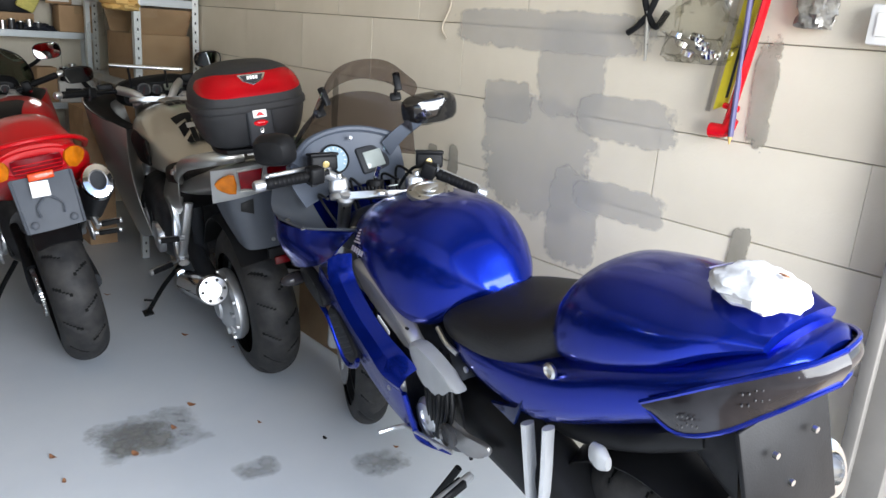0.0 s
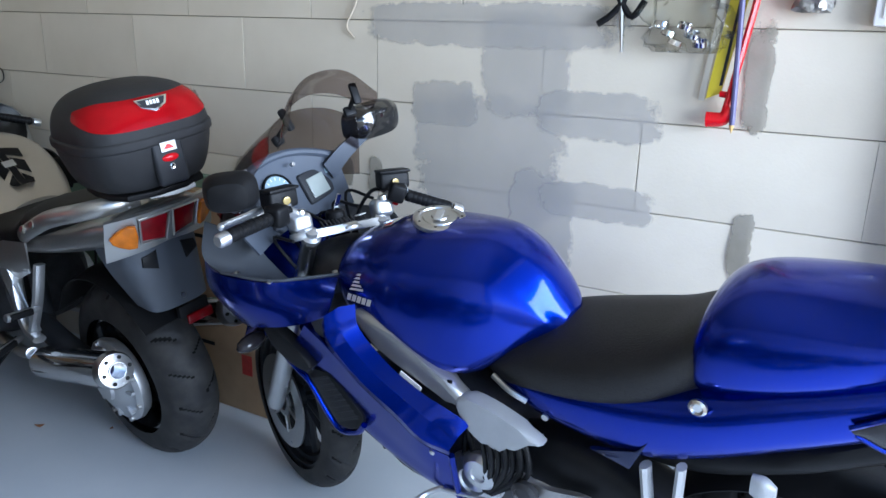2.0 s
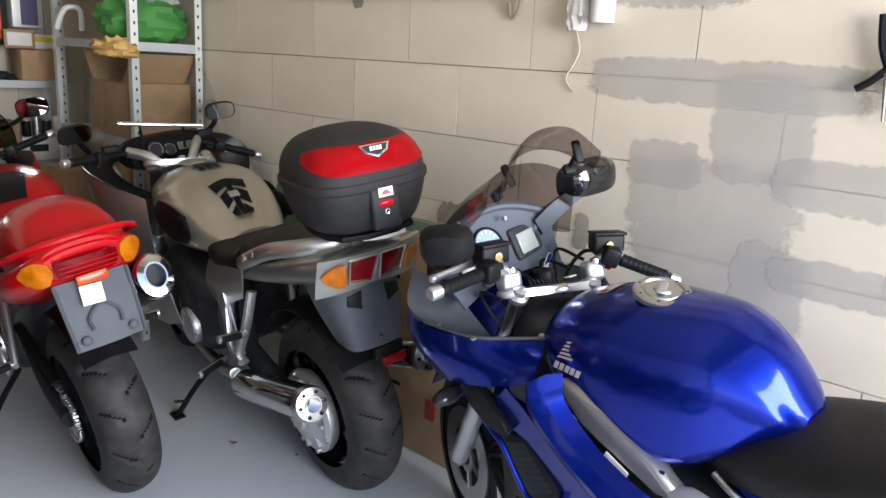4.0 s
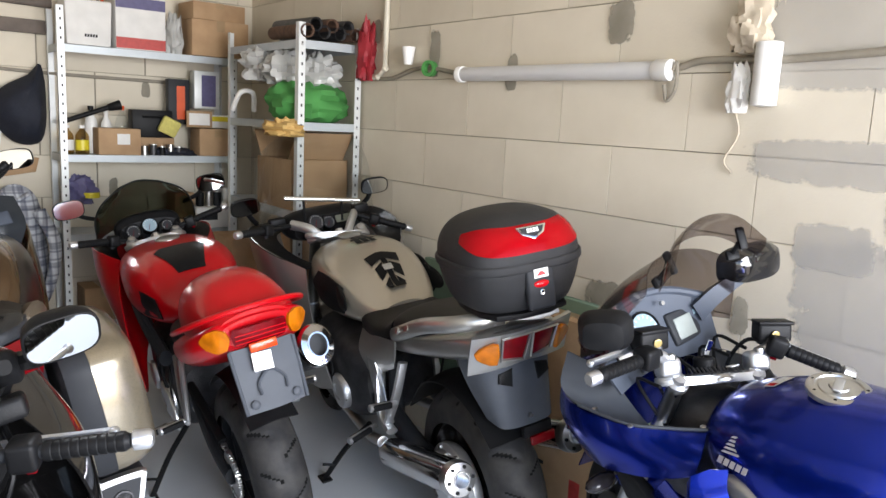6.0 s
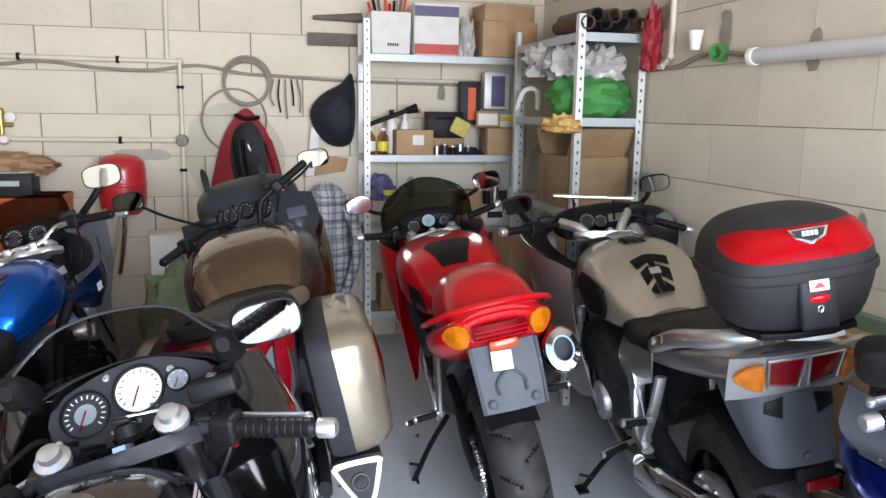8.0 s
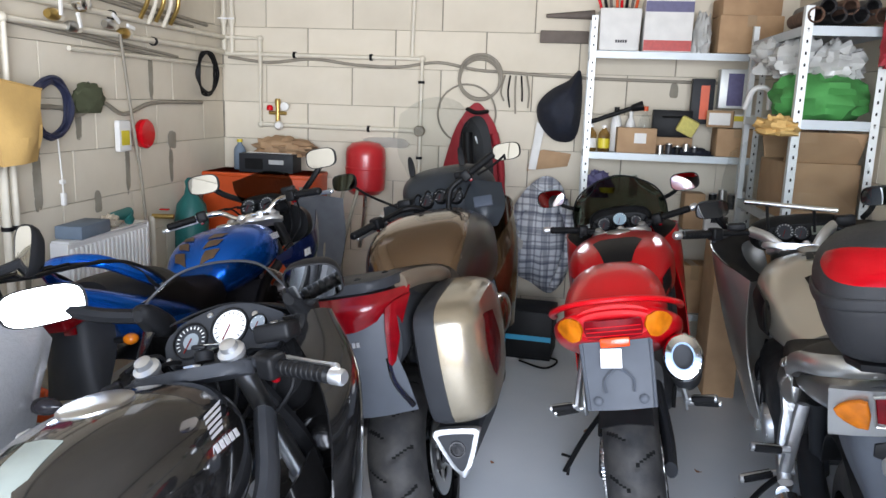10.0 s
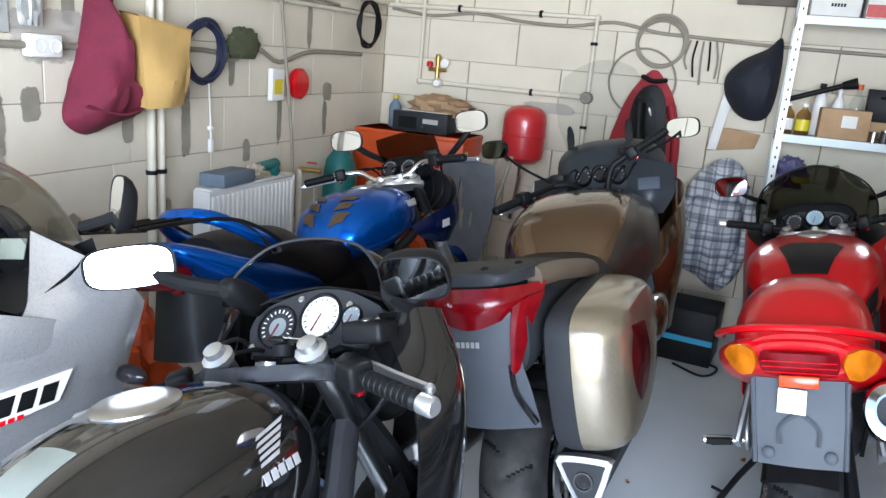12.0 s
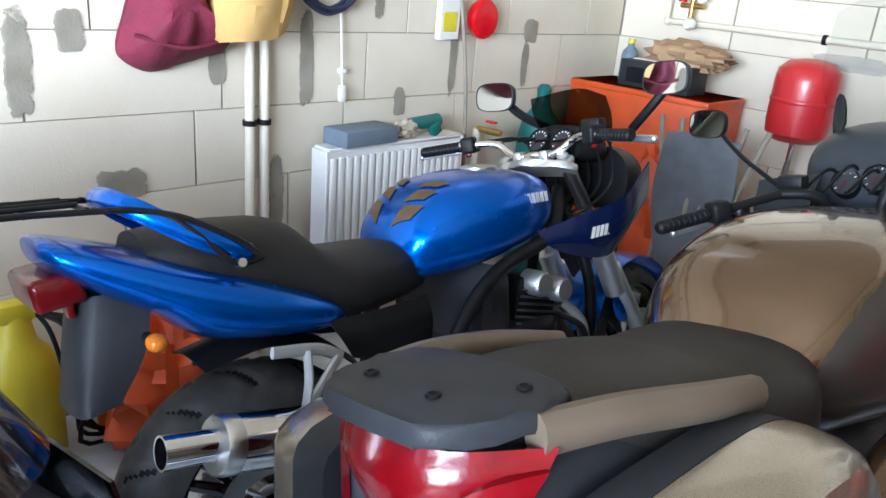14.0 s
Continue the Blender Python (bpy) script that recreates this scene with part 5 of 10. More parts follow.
# ---------------------------------------------------------------- the champagne touring bike with a top case
def silver_tourer():
    t = bike("touring_motorcycle", SILVER_AT, "champagne silver touring motorcycle with a black top case")
    wheel(t, 0, .318, .18, 5, M_BLACKG, 15, .13, None, .085, (1,))
    m = steer(-6, 1.12, 1.0)
    wheel(t, 1.52, .305, .12, 5, M_BLACKG, 18, .15, m)
    fork(t, 1.52, .305, (1.15, .985), m, .024, .105)
    part("front_mudguard", sheet([[(s * .07, 1.52 + (.325 + .015 * (1 - abs(s))) * math.cos(a), .305 + (.325 + .015 * (1 - abs(s))) * math.sin(a)) for a in (.3, .9, 1.5, 2.1, 2.7)] for s in (-1, 0, 1)]), M_SILVER, t, m=m)
    # final drive on the swingarm
    fd = part("final_drive", lathe([(.09, -.03), (.135, -.02), (.146, .0), (.144, .016), (.128, .028), (.120, .026), (.10, .034), (.075, .05), (.05, .054), (.045, .064), (.001, .064)], 40, pose(-.10, -.01, .325, 0, -90, 0)), M_ALU, t, "cast aluminium final drive housing")
    for i in range(8):
        a = i * math.pi / 4
        part("drive_rib", box(.02, .012, .06, (-.130, -.01 + math.cos(a) * .095, .325 + math.sin(a) * .095), .003, 1, (math.degrees(a) - 90, 0, 0)), M_ALU, fd)
        part("drive_bolt", rod((-.118, -.01 + math.cos(a + .39) * .134, .325 + math.sin(a + .39) * .134), (-.132, -.01 + math.cos(a + .39) * .134, .325 + math.sin(a + .39) * .134), .009, 8, .002), M_STEEL, fd)
    part("swingarm", tube([(-.11, .06, .325), (-.12, .3, .37), (-.10, .58, .42)], .04, 12, 4), M_SATIN, t)
    part("swingarm", tube([(.11, .0, .318), (.12, .3, .37), (.10, .58, .42)], .025, 10, 4, flat=1.5), M_SATIN, t)
    for s in (-1, 1):
        can(t, (s * .195, .30, .335), (s * .212, -.255, .498), .054, M_CHROME, 1.0, M_STEEL, .42, 6)
        part("exhaust_pipe", tube([(s * .205, .36, .355), (s * .17, .6, .28), (s * .12, 1.0, .24)], .022, 10, 5), M_STEEL, t)
    # tank
    tank = part("fuel_tank", body([(1.12, .955, .82, .09, .89, 2.2, 2.5), (1.05, .985, .76, .17, .88, 2.4, 2.8), (.92, 1.005, .72, .205, .86, 2.5, 3), (.78, 1.0, .71, .208, .85, 2.5, 3), (.64, .95, .72, .185, .83, 2.4, 3), (.54, .875, .74, .15, .80, 2.3, 3), (.48, .83, .76, .10, .79, 2, 2.5)], 40, 6), M_CHAMP, t, "champagne metallic fuel tank")
    for s in (-1, 1):
        part("knee_recess", ellipsoid(.014, .10, .046, (s * .196, .655, .848), (8, 0, s * 8), 20, 12), M_BLACK, tank)
        part("knee_pad", sheet([[(s * .193, .63, .890), (s * .207, .74, .915), (s * .205, .86, .915)], [(s * .204, .60, .84), (s * .221, .74, .85), (s * .220, .90, .86)], [(s * .198, .63, .785), (s * .215, .74, .785), (s * .215, .84, .795)]], .006, 4, 4), M_BLACK, tank, "black rubber knee pad")
    hull = [(1.12, .955, .82, .09, .89, 2.2, 2.5), (1.05, .985, .76, .17, .88, 2.4, 2.8), (.92, 1.005, .72, .205, .86, 2.5, 3), (.78, 1.0, .71, .208, .85, 2.5, 3), (.64, .95, .72, .185, .83, 2.4, 3), (.54, .875, .74, .15, .80, 2.3, 3)]
    for x0 in (-.045, -.012, .021):
        decal(tank, hull, [((x0, .80), (x0 + .026, .80), (x0 * .6 + .016, .925), (x0 * .6 - .004, .925))], M_BLACK, "tank_pad", "black stick-on tank pad", .004)
    decal(tank, hull, [((-.055, .845), (.055, .845), (.05, .865), (-.05, .865))], M_BLACK, "tank_pad", "", .0045)
    decal(tank, hull, [((-.07, .68), (-.012, .70), (-.01, .655), (-.06, .63)), ((.012, .70), (.07, .68), (.06, .63), (.01, .655)), ((-.012, .70), (.012, .70), (.012, .52), (-.012, .52)),
                       ((-.055, .615), (-.014, .64), (-.014, .59), (-.048, .565)), ((.014, .64), (.055, .615), (.048, .565), (.014, .59)), ((-.042, .55), (-.014, .575), (-.014, .52), (-.03, .515)), ((.014, .575), (.042, .55), (.03, .515), (.014, .52))], M_BLACK, "tank_pad", "black stick-on tank pad", .004)
    decal(tank, hull, [((-.02, .625), (.02, .625), (.02, .60), (-.02, .60))], M_GALV, "pad_label", "", .0055)
    part("filler_cap", lathe([(.05, 0), (.05, .006), (.04, .009), (.001, .009)], 24, pose(0, 1.0, .999, 6, 0, 0)), M_STEEL, tank)
    part("seat", body([(.66, .80, .71, .10, .76, 2.3, 3), (.56, .82, .70, .155, .76, 2.6, 3), (.42, .815, .70, .175, .765, 2.8, 3), (.32, .83, .72, .17, .78, 2.8, 3), (.27, .865, .74, .16, .80, 2.8, 3)], 32, 6), M_SEAT, t, "black rider seat")
    part("pillion_seat", body([(.30, .85, .75, .14, .80, 2.5, 3), (.24, .885, .76, .155, .82, 2.6, 3), (.1, .90, .79, .15, .84, 2.6, 3), (-.05, .90, .82, .12, .86, 2.6, 3), (-.12, .89, .84, .08, .865, 2, 2)], 32, 6), M_SEAT, t, "black pillion seat")
    tail = part("tail_fairing", body([(.52, .74, .68, .12, .71, 2.6, 2.6), (.35, .77, .70, .165, .735, 2.8, 2.8), (.15, .835, .735, .172, .785, 3, 3), (-.05, .885, .78, .170, .84, 3, 3), (-.16, .92, .81, .165, .87, 3, 3), (-.25, .938, .835, .15, .888, 3, 3), (-.285, .935, .845, .135, .89, 2.8, 2.8)], 40, 6, .012), M_SILVER, t, "silver painted tail fairing")
    # the lamp surround: one curved silver panel with the four lenses let into it
    bow = lambda x, z: (.012 + x, -.318 + 1.6 * x * x - .40 * (z - .89), z + .10 * abs(x) * (-1 if z < .88 else -.35))
    part("lamp_surround", sheet([[bow(x, z) for x in (-.168, -.12, -.06, 0, .06, .12, .168)] for z in (.948, .925, .885, .845, .836)], .012, 4, 5), M_SILVER, tail, "silver rear lamp surround")
    for s in (-1, 1):
        part("brake_lens", slab([(x, z) for x, z in ((.006, .043), (.090, .040), (.083, -.036), (.014, -.044))], .014, Matrix.Translation((.012, -.328, .888)) @ pose(0, 0, 0, 111, 0, 0) @ Matrix.Diagonal((s, 1, 1, 1)) @ pose(0, 0, 0, 0, 8, 0), .005, 1, 3), M_REDL, tail, "red brake light lens")
        part("lens_rim", tube([(.012 + s * x, -.3365 + .10 * x - .38 * z, .888 + z * .93) for x, z in ((.004, .046), (.093, .043), (.086, -.039), (.012, -.047))], .004, 6, 1, closed=True), M_SILVER, tail)
        part("signal_lens", slab([(.102, .036), (.140, .026), (.168, -.004), (.145, -.030), (.097, -.037)], .014, Matrix.Translation((.012, -.316, .884)) @ pose(0, 0, 0, 111, 0, 0) @ Matrix.Diagonal((s, 1, 1, 1)) @ pose(.12, 0, 0, 0, 26, 0) @ Matrix.Translation((-.12, 0, 0)), .005, 2, 3), M_AMBER, tail, "amber turn signal lens")
        g = part("grab_rail", tube([(s * .16, .24, .80), (s * .19, .10, .855), (s * .19, -.06, .92), (s * .16, -.20, .955), (s * .10, -.255, .965), (s * .03, -.265, .966)], .017, 12, 6, flat=1.5), M_SILVER, t, "silver grab rail")
        for yy, zz in ((.02, .885), (.10, .855)):
            part("rail_bolt", rod((s * .185, yy, zz), (s * .213, yy, zz + .012), .012, 12, .002), M_STEEL, g)
        part("side_cover", sheet([[(s * .16, .55, .74), (s * .175, .38, .76), (s * .18, .2, .79)], [(s * .185, .55, .66), (s * .19, .38, .68), (s * .18, .22, .72)], [(s * .16, .54, .57), (s * .165, .42, .60), (s * .16, .28, .66)]], .005, 4, 4), M_SILVER, t)
        hanger(t, [(s * .15, .42, .68), (s * .185, .38, .55), (s * .20, .34, .46), (s * .205, .26, .44)], .014)
        hanger(t, [(s * .15, .22, .70), (s * .18, .24, .58), (s * .20, .30, .46)], .012)
        part("hanger_plate", slab([(.47, .66), (.40, .68), (.36, .52), (.30, .45), (.36, .43), (.43, .50)], .014, Matrix.Translation((s * .18, 0, 0)) @ SIDE, .004, 2), M_ALU, t)
        peg(t, (s * .20, .42, .40), (s * .33, .38, .39))
        peg(t, (s * .19, .22, .56), (s * .30, .20, .58))
    mud = part("rear_mudguard", sheet([[(-.135, -.14, .85), (-.105, -.265, .855), (.01, -.285, .86), (.12, -.265, .855), (.14, -.14, .85)], [(-.12, -.18, .75), (-.09, -.277, .75), (.015, -.292, .75), (.11, -.277, .75), (.125, -.18, .75)], [(-.085, -.22, .64), (-.065, -.285, .625), (.025, -.295, .62), (.105, -.285, .625), (.115, -.22, .64)]], .006, 5, 5), M_DUCT, t, "dark grey rear mudguard")
    for sx, xx in ((-1, -.052), (1, .078)):
        part("mudguard_block", slab([(-.026 * sx, .026), (.02 * sx, .016), (.024 * sx, -.012), (-.02 * sx, -.030)], .014, pose(xx, -.287, .785, 84, 0, 6 * sx), .003, 1), M_BLACK, mud)
    part("mudguard_screw", rod((.02, -.296, .65), (.02, -.302, .65), .007, 10), M_STEEL, mud)
    part("reflector", box(.085, .012, .03, (0.055, -.303, .568), .004, 2), M_REDL, mud, "red rear reflector")
    part("reflector_bracket", box(.10, .02, .04, (.045, -.288, .595), .004, 2), M_BLACK, mud)
    part("inner_fender", sheet([[(s * .1, .01 + math.cos(a) * (.35 + .02 * (1 - abs(s))), .318 + math.sin(a) * (.35 + .02 * (1 - abs(s)))) for a in (.5, 1.0, 1.5, 2.0, 2.4)] for s in (-1, 0, 1)]), M_BLACK, t)
    # fairing
    side = [[(-.22, .98, .90), (-.315, 1.15, .96), (-.345, 1.33, 1.0), (-.30, 1.52, 1.02), (-.12, 1.70, .99)],
            [(-.25, .90, .76), (-.31, 1.12, .80), (-.33, 1.32, .83), (-.28, 1.55, .85), (-.10, 1.74, .86)],
            [(-.255, .82, .60), (-.29, 1.05, .60), (-.30, 1.25, .62), (-.24, 1.45, .66), (-.08, 1.66, .70)],
            [(-.23, .80, .42), (-.25, .95, .38), (-.25, 1.15, .38), (-.20, 1.3, .46), (-.06, 1.45, .58)]]
    for f in (lambda r: r, mir):
        part("side_fairing", sheet(f(side), .005), M_SILVER, t, "champagne side fairing")
        e = f(side)
        s = 1 if e[0][0][0] > 0 else -1
        part("inner_panel", sheet([e[0], [(s * .16, 1.0, .90), (s * .2, 1.15, .92), (s * .22, 1.3, .95), (s * .2, 1.42, .98), (s * .08, 1.5, .99)]], .004), M_BLACK, t)
        mirror(t, (s * .27, 1.50, 1.03), (s * .325, 1.44, 1.125), I4, .07, .042, (-s * .1, -1, -.35), None, .012, M_BLACK, .04)
    d = part("dash", body([(1.27, 1.06, .95, .16, 1.0, 3, 3), (1.34, 1.09, .94, .19, 1.02, 3, 3), (1.5, 1.06, .94, .17, 1.0, 2.5, 2.5)]), M_BLACK, t)
    gauge(d, (-.06, 1.262, 1.03), .036, I4, 60, M_SATIN)
    gauge(d, (.0, 1.262, 1.02), .03, I4, 60, M_SATIN)
    part("clock_display", box(.09, .004, .045, (.085, 1.266, 1.035), .004, 2, (-28, 0, 0)), M_LCD, d)
    part("windscreen", sheet([[(-.28, 1.38, 1.03), (-.17, 1.58, 1.05), (0, 1.66, 1.06), (.17, 1.58, 1.05), (.28, 1.38, 1.03)], [(-.285, 1.38, 1.22), (-.16, 1.50, 1.25), (0, 1.55, 1.26), (.16, 1.50, 1.25), (.285, 1.38, 1.22)], [(-.24, 1.36, 1.37), (-.14, 1.44, 1.415), (0, 1.465, 1.43), (.14, 1.44, 1.415), (.24, 1.36, 1.37)]], .003), M_CLEAR, t, "clear acrylic touring screen")
    # handlebars on raised clamps, and the level bar over the clocks
    for s, end in ((-1, (-.465, 1.01, 1.09)), (1, (.345, 1.14, .95))):
        c = (s * .10 - .04, 1.17, 1.03)
        part("bar_riser", tube([(s * .06 - .03, 1.10, .99), (s * .10 - .035, 1.13, 1.035), (s * .15 - .04, 1.20, 1.055)], .016, 10, 5, flat=1.4), M_ALU, t, "cast aluminium bar riser")
        grip_set(t, (s * .15 - .04, 1.20, 1.05), end, I4, True, (0, .06, -.01), red=s > 0)
        part("fluid_reservoir", box(.07, .05, .04, (s * .20 - .04, 1.25, 1.065), .007, 2), M_BLACK, t)
    part("top_plate", slab([(-.13, .0), (-.1, -.05), (0, -.06), (.1, -.05), (.13, 0), (.06, .05), (-.06, .05)], .024, pose(-.03, 1.12, .99, -14, 8, -4), .006, 4), M_ALU, t, "aluminium top yoke")
    part("accessory_bar", rod((-.208, 1.197, 1.178), (.119, 1.13, 1.121), .010, 12, .003), M_CHROME, t, "white accessory bar over the clocks")
    for k in (.25, .75):
        p = Vector((-.208, 1.197, 1.178)).lerp(Vector((.119, 1.13, 1.121)), k)
        part("bar_bracket", rod(tuple(p), (p.x, p.y + .02, 1.04), .006, 8), M_BLACK, t)
    engine_lump(t, .88, .48, .55, .42, .42, seed=5)
    part("shock_linkage", rod((-.08, .45, .62), (-.08, .5, .36), .03, 12), M_SATIN, t)
    stand(t, (-.16, .60, .32), (-.33, .76, .06))
    return t


def top_case():
    """The black and red top case with its lock, on its carrier plate."""
    key = pose(SILVER_AT[0], SILVER_AT[1], 0, 0, 0, SILVER_AT[2]) @ pose(0, 0, 0, 0, -SILVER_AT[3], 0)
    t = thing("top_case", key @ pose(.014, -.235, 1.0, 0, 0, -4) @ Matrix.Diagonal((.745, .78, .94, 1)), "black grained plastic top case with red lens, on the rear rack", "top case")

    def shell(rows):
        out = []
        for z, sx, yb, yf, e in rows:
            yc, sy = (yb + yf) / 2, (yf - yb) / 2
            out.append([(sx * math.copysign(abs(math.cos(a)) ** (2 / e), math.cos(a)), yc + sy * math.copysign(abs(math.sin(a)) ** (2 / e), math.sin(a)), z) for a in (2 * math.pi * i / 48 for i in range(48))])
        return grid_mesh([[tuple(p) for p in r] for r in spline_rows(out)], close_v=True, caps=True)

    def spline_rows(rs):
        flat = [np.array(r) for r in rs]
        return spline([f.ravel() for f in flat], 4) and [q.reshape(-1, 3) for q in spline([f.ravel() for f in flat], 4)]

    part("base", shell([(.012, .17, -.18, .16, 3), (.02, .20, -.205, .185, 3), (.06, .225, -.225, .20, 3), (.12, .243, -.238, .208, 3.2), (.142, .245, -.24, .21, 3.2)]), M_CASE, t)
    part("rim", shell([(.138, .250, -.245, .215, 3.2), (.144, .255, -.249, .22, 3.2), (.160, .255, -.249, .22, 3.2), (.166, .25, -.245, .215, 3.2)]), M_CASE, t)
    lid = part("lid", shell([(.162, .247, -.243, .212, 3.2), (.20, .243, -.236, .208, 3.1), (.24, .222, -.21, .19, 3), (.272, .18, -.165, .155, 2.8), (.290, .11, -.10, .10, 2.5), (.295, .03, -.03, .03, 2.2)]), M_CASE, t)

    def on_lid(a, z):
        rows = [(.162, .247, -.243, .212, 3.2), (.20, .243, -.236, .208, 3.1), (.24, .222, -.21, .19, 3), (.272, .18, -.165, .155, 2.8), (.290, .11, -.10, .10, 2.5)]
        zs = [r[0] for r in rows]
        sx, yb, yf, e = [float(np.interp(z, zs, [r[i] for r in rows])) for i in (1, 2, 3, 4)]
        yc, sy = (yb + yf) / 2, (yf - yb) / 2
        c, s = math.cos(a), math.sin(a)
        return (1.012 * sx * math.copysign(abs(c) ** (2 / e), c), yc + 1.012 * sy * math.copysign(abs(s) ** (2 / e), s), z + .002)

    rows = []
    for k in range(5):
        row = []
        for i in range(41):
            u = -1 + 2 * i / 40
            a = radians(-90 + 80 * u)
            lo, hi = .19 + .035 * abs(u) ** 3, .272 - .030 * abs(u) ** 1.5 - .008 * math.cos(u * 4)
            row.append(on_lid(a, lo + (hi - lo) * k / 4))
        rows.append(row)
    b = grid_mesh(rows)
    bmesh.ops.solidify(b, geom=b.faces[:], thickness=.003)
    part("red_lens", b, M_REDP, lid, "glossy red plastic lid panel")
    em = Matrix.Translation((0, -.212, .248)) @ pose(0, 0, 0, 52, 0, 0)
    e = part("emblem", slab([(-.062, .018), (.062, .018), (.045, -.008), (0, -.026), (-.045, -.008)], .004, em, .001), M_CHROME, lid, "silver shield emblem")
    part("emblem_field", slab([(-.05, .013), (.05, .013), (.037, -.006), (0, -.019), (-.037, -.006)], .003, em @ Matrix.Translation((0, 0, .002)), 0), M_SATIN, e)
    bar_text(e, em @ Matrix.Translation((0, .002, .0045)), 4, .05, .013, M_WHITE, .2)
    lk = part("latch_plate", box(.115, .03, .125, (0, -.238, .085), .012, 3, (-6, 0, 0)), M_SATIN, t, "grey latch panel")
    part("latch_sticker", box(.058, .003, .026, (0, -.2525, .132), 0, 1, (-6, 0, 0)), M_WHITE, lk, "white sticker")
    part("sticker_mark", slab([(-.02, -.006), (.02, -.006), (.005, .006), (-.005, .006)], .001, pose(0, -.2545, .132, 84, 0, 0)), M_REDP, lk)
    part("latch_button", ellipsoid(.032, .008, .011, (0, -.251, .100), (-6, 0, 0), 16, 8), M_REDP, lk, "red latch button")
    part("latch_button", ellipsoid(.026, .008, .011, (0, -.247, .048), (-6, 0, 0), 16, 8), M_REDP, lk, "red latch button")
    part("lock", lathe([(.010, 0), (.010, .006), (.007, .008), (.001, .006)], 14, pose(0, -.250, .075, 90, 0, 0)), M_CHROME, lk)
    cp = part("carrier_plate", slab([(-.15, -.17), (.15, -.17), (.17, .1), (.1, .17), (-.1, .17), (-.17, .1)], .018, pose(0, -.005, .0), .005, 3), M_BLACK, t, "black carrier plate")
    for s in (-1, 1):
        part("carrier_foot", rod((s * .10, -.05, -.055), (s * .10, -.05, -.004), .014, 10), M_ALU, cp)
        part("carrier_foot", rod((s * .06, .1, -.08), (s * .06, .1, -.004), .012, 10), M_ALU, cp)
    part("carrier_lever", tube([(-.06, -.16, -.014), (.02, -.195, -.014), (.10, -.19, -.012)], .008, 8, 4), M_WHITE, cp, "white release lever")
    return t


M_REDP = material("red_gloss_plastic", (0.60, 0.006, 0.012), 0.2, 0, 0.1, 8, 0.0, coat=0.5, spec=0.1)

# ---------------------------------------------------------------- the red half-faired twin
def red_twin():
    t = bike("sport_motorcycle", (.625, 3.655, -5.8, 11.3), "red half-faired sport motorcycle with an empty plate holder", .979)
    wheel(t, 0, .315, .18, 3, M_SATIN, 13, .11, None, .085, (1,))
    m = steer(4, 1.16, .93)
    wheel(t, 1.43, .30, .12, 3, M_SATIN, 18, .15, m)
    fork(t, 1.43, .30, (1.16, .955), m)
    part("front_mudguard", sheet([[(s * .07, 1.43 + (.32 + .015 * (1 - abs(s))) * math.cos(a), .30 + (.32 + .015 * (1 - abs(s))) * math.sin(a)) for a in (.3, .9, 1.5, 2.1, 2.7)] for s in (-1, 0, 1)]), M_RED, t, m=m)
    tank = part("fuel_tank", body([(1.06, .95, .84, .09, .90, 2.3, 2.6), (.98, .985, .78, .185, .89, 2.6, 3), (.84, 1.0, .735, .215, .87, 2.7, 3), (.68, 1.0, .72, .215, .865, 2.7, 3), (.54, .975, .73, .19, .85, 2.6, 3), (.44, .915, .75, .155, .83, 2.4, 3), (.385, .85, .77, .10, .81, 2.2, 2.6)], 40, 6), M_RED, t, "glossy red fuel tank")
    hull = [(.98, .985, .78, .185, .89, 2.6, 3), (.84, 1.0, .735, .215, .87, 2.7, 3), (.68, 1.0, .72, .215, .865, 2.7, 3), (.54, .975, .73, .19, .85, 2.6, 3), (.44, .915, .75, .155, .83, 2.4, 3), (.385, .85, .77, .10, .81, 2.2, 2.6)]
    decal(tank, hull, [((-.07, .68), (.07, .68), (.10, .645), (-.10, .645)), ((-.10, .645), (.10, .645), (.052, .47), (-.052, .47))], M_BLACK, "tank_pad", "black rubber tank pad", .004)
    part("filler_cap", lathe([(.05, 0), (.05, .006), (.04, .009), (.001, .009)], 24, pose(0, .85, .999, 2, 0, 0)), M_STEEL, tank)
    for s in (-1, 1):
        part("knee_pad", sheet([[(s * .165, .44, .87), (s * .192, .55, .885), (s * .199, .64, .885)], [(s * .16, .42, .83), (s * .193, .55, .835), (s * .203, .66, .84)], [(s * .15, .44, .785), (s * .185, .55, .785), (s * .197, .64, .79)]], .005), M_BLACK, tank)
    part("seat", body([(.46, .79, .70, .10, .75, 2.4, 3), (.36, .805, .69, .145, .755, 2.6, 3), (.24, .82, .70, .155, .765, 2.8, 3), (.15, .85, .73, .14, .79, 2.6, 3)], 32, 5), M_SEAT, t, "black rider seat")
    part("seat_cowl", body([(.17, .90, .79, .09, .84, 2.3, 2.6), (.12, .985, .79, .14, .86, 2.4, 2.8), (.03, 1.03, .80, .158, .88, 2.4, 2.8), (-.10, 1.03, .82, .16, .89, 2.4, 2.8), (-.22, .995, .86, .145, .91, 2.4, 2.8), (-.29, .965, .89, .11, .925, 2.2, 2.4)], 40, 6), M_RED, t, "glossy red seat cowl")
    tail = part("tail_fairing", body([(.34, .735, .665, .11, .70, 2.6, 2.6), (.2, .79, .68, .16, .735, 2.8, 2.8), (.05, .845, .70, .195, .80, 2.6, 2.6), (-.10, .885, .755, .20, .845, 2.4, 2.6), (-.20, .925, .80, .185, .885, 2.4, 2.6), (-.27, .955, .835, .15, .915, 2.4, 2.4), (-.30, .95, .86, .11, .915, 2.2, 2.2)], 40, 6), M_RED, t, "red tail fairing")
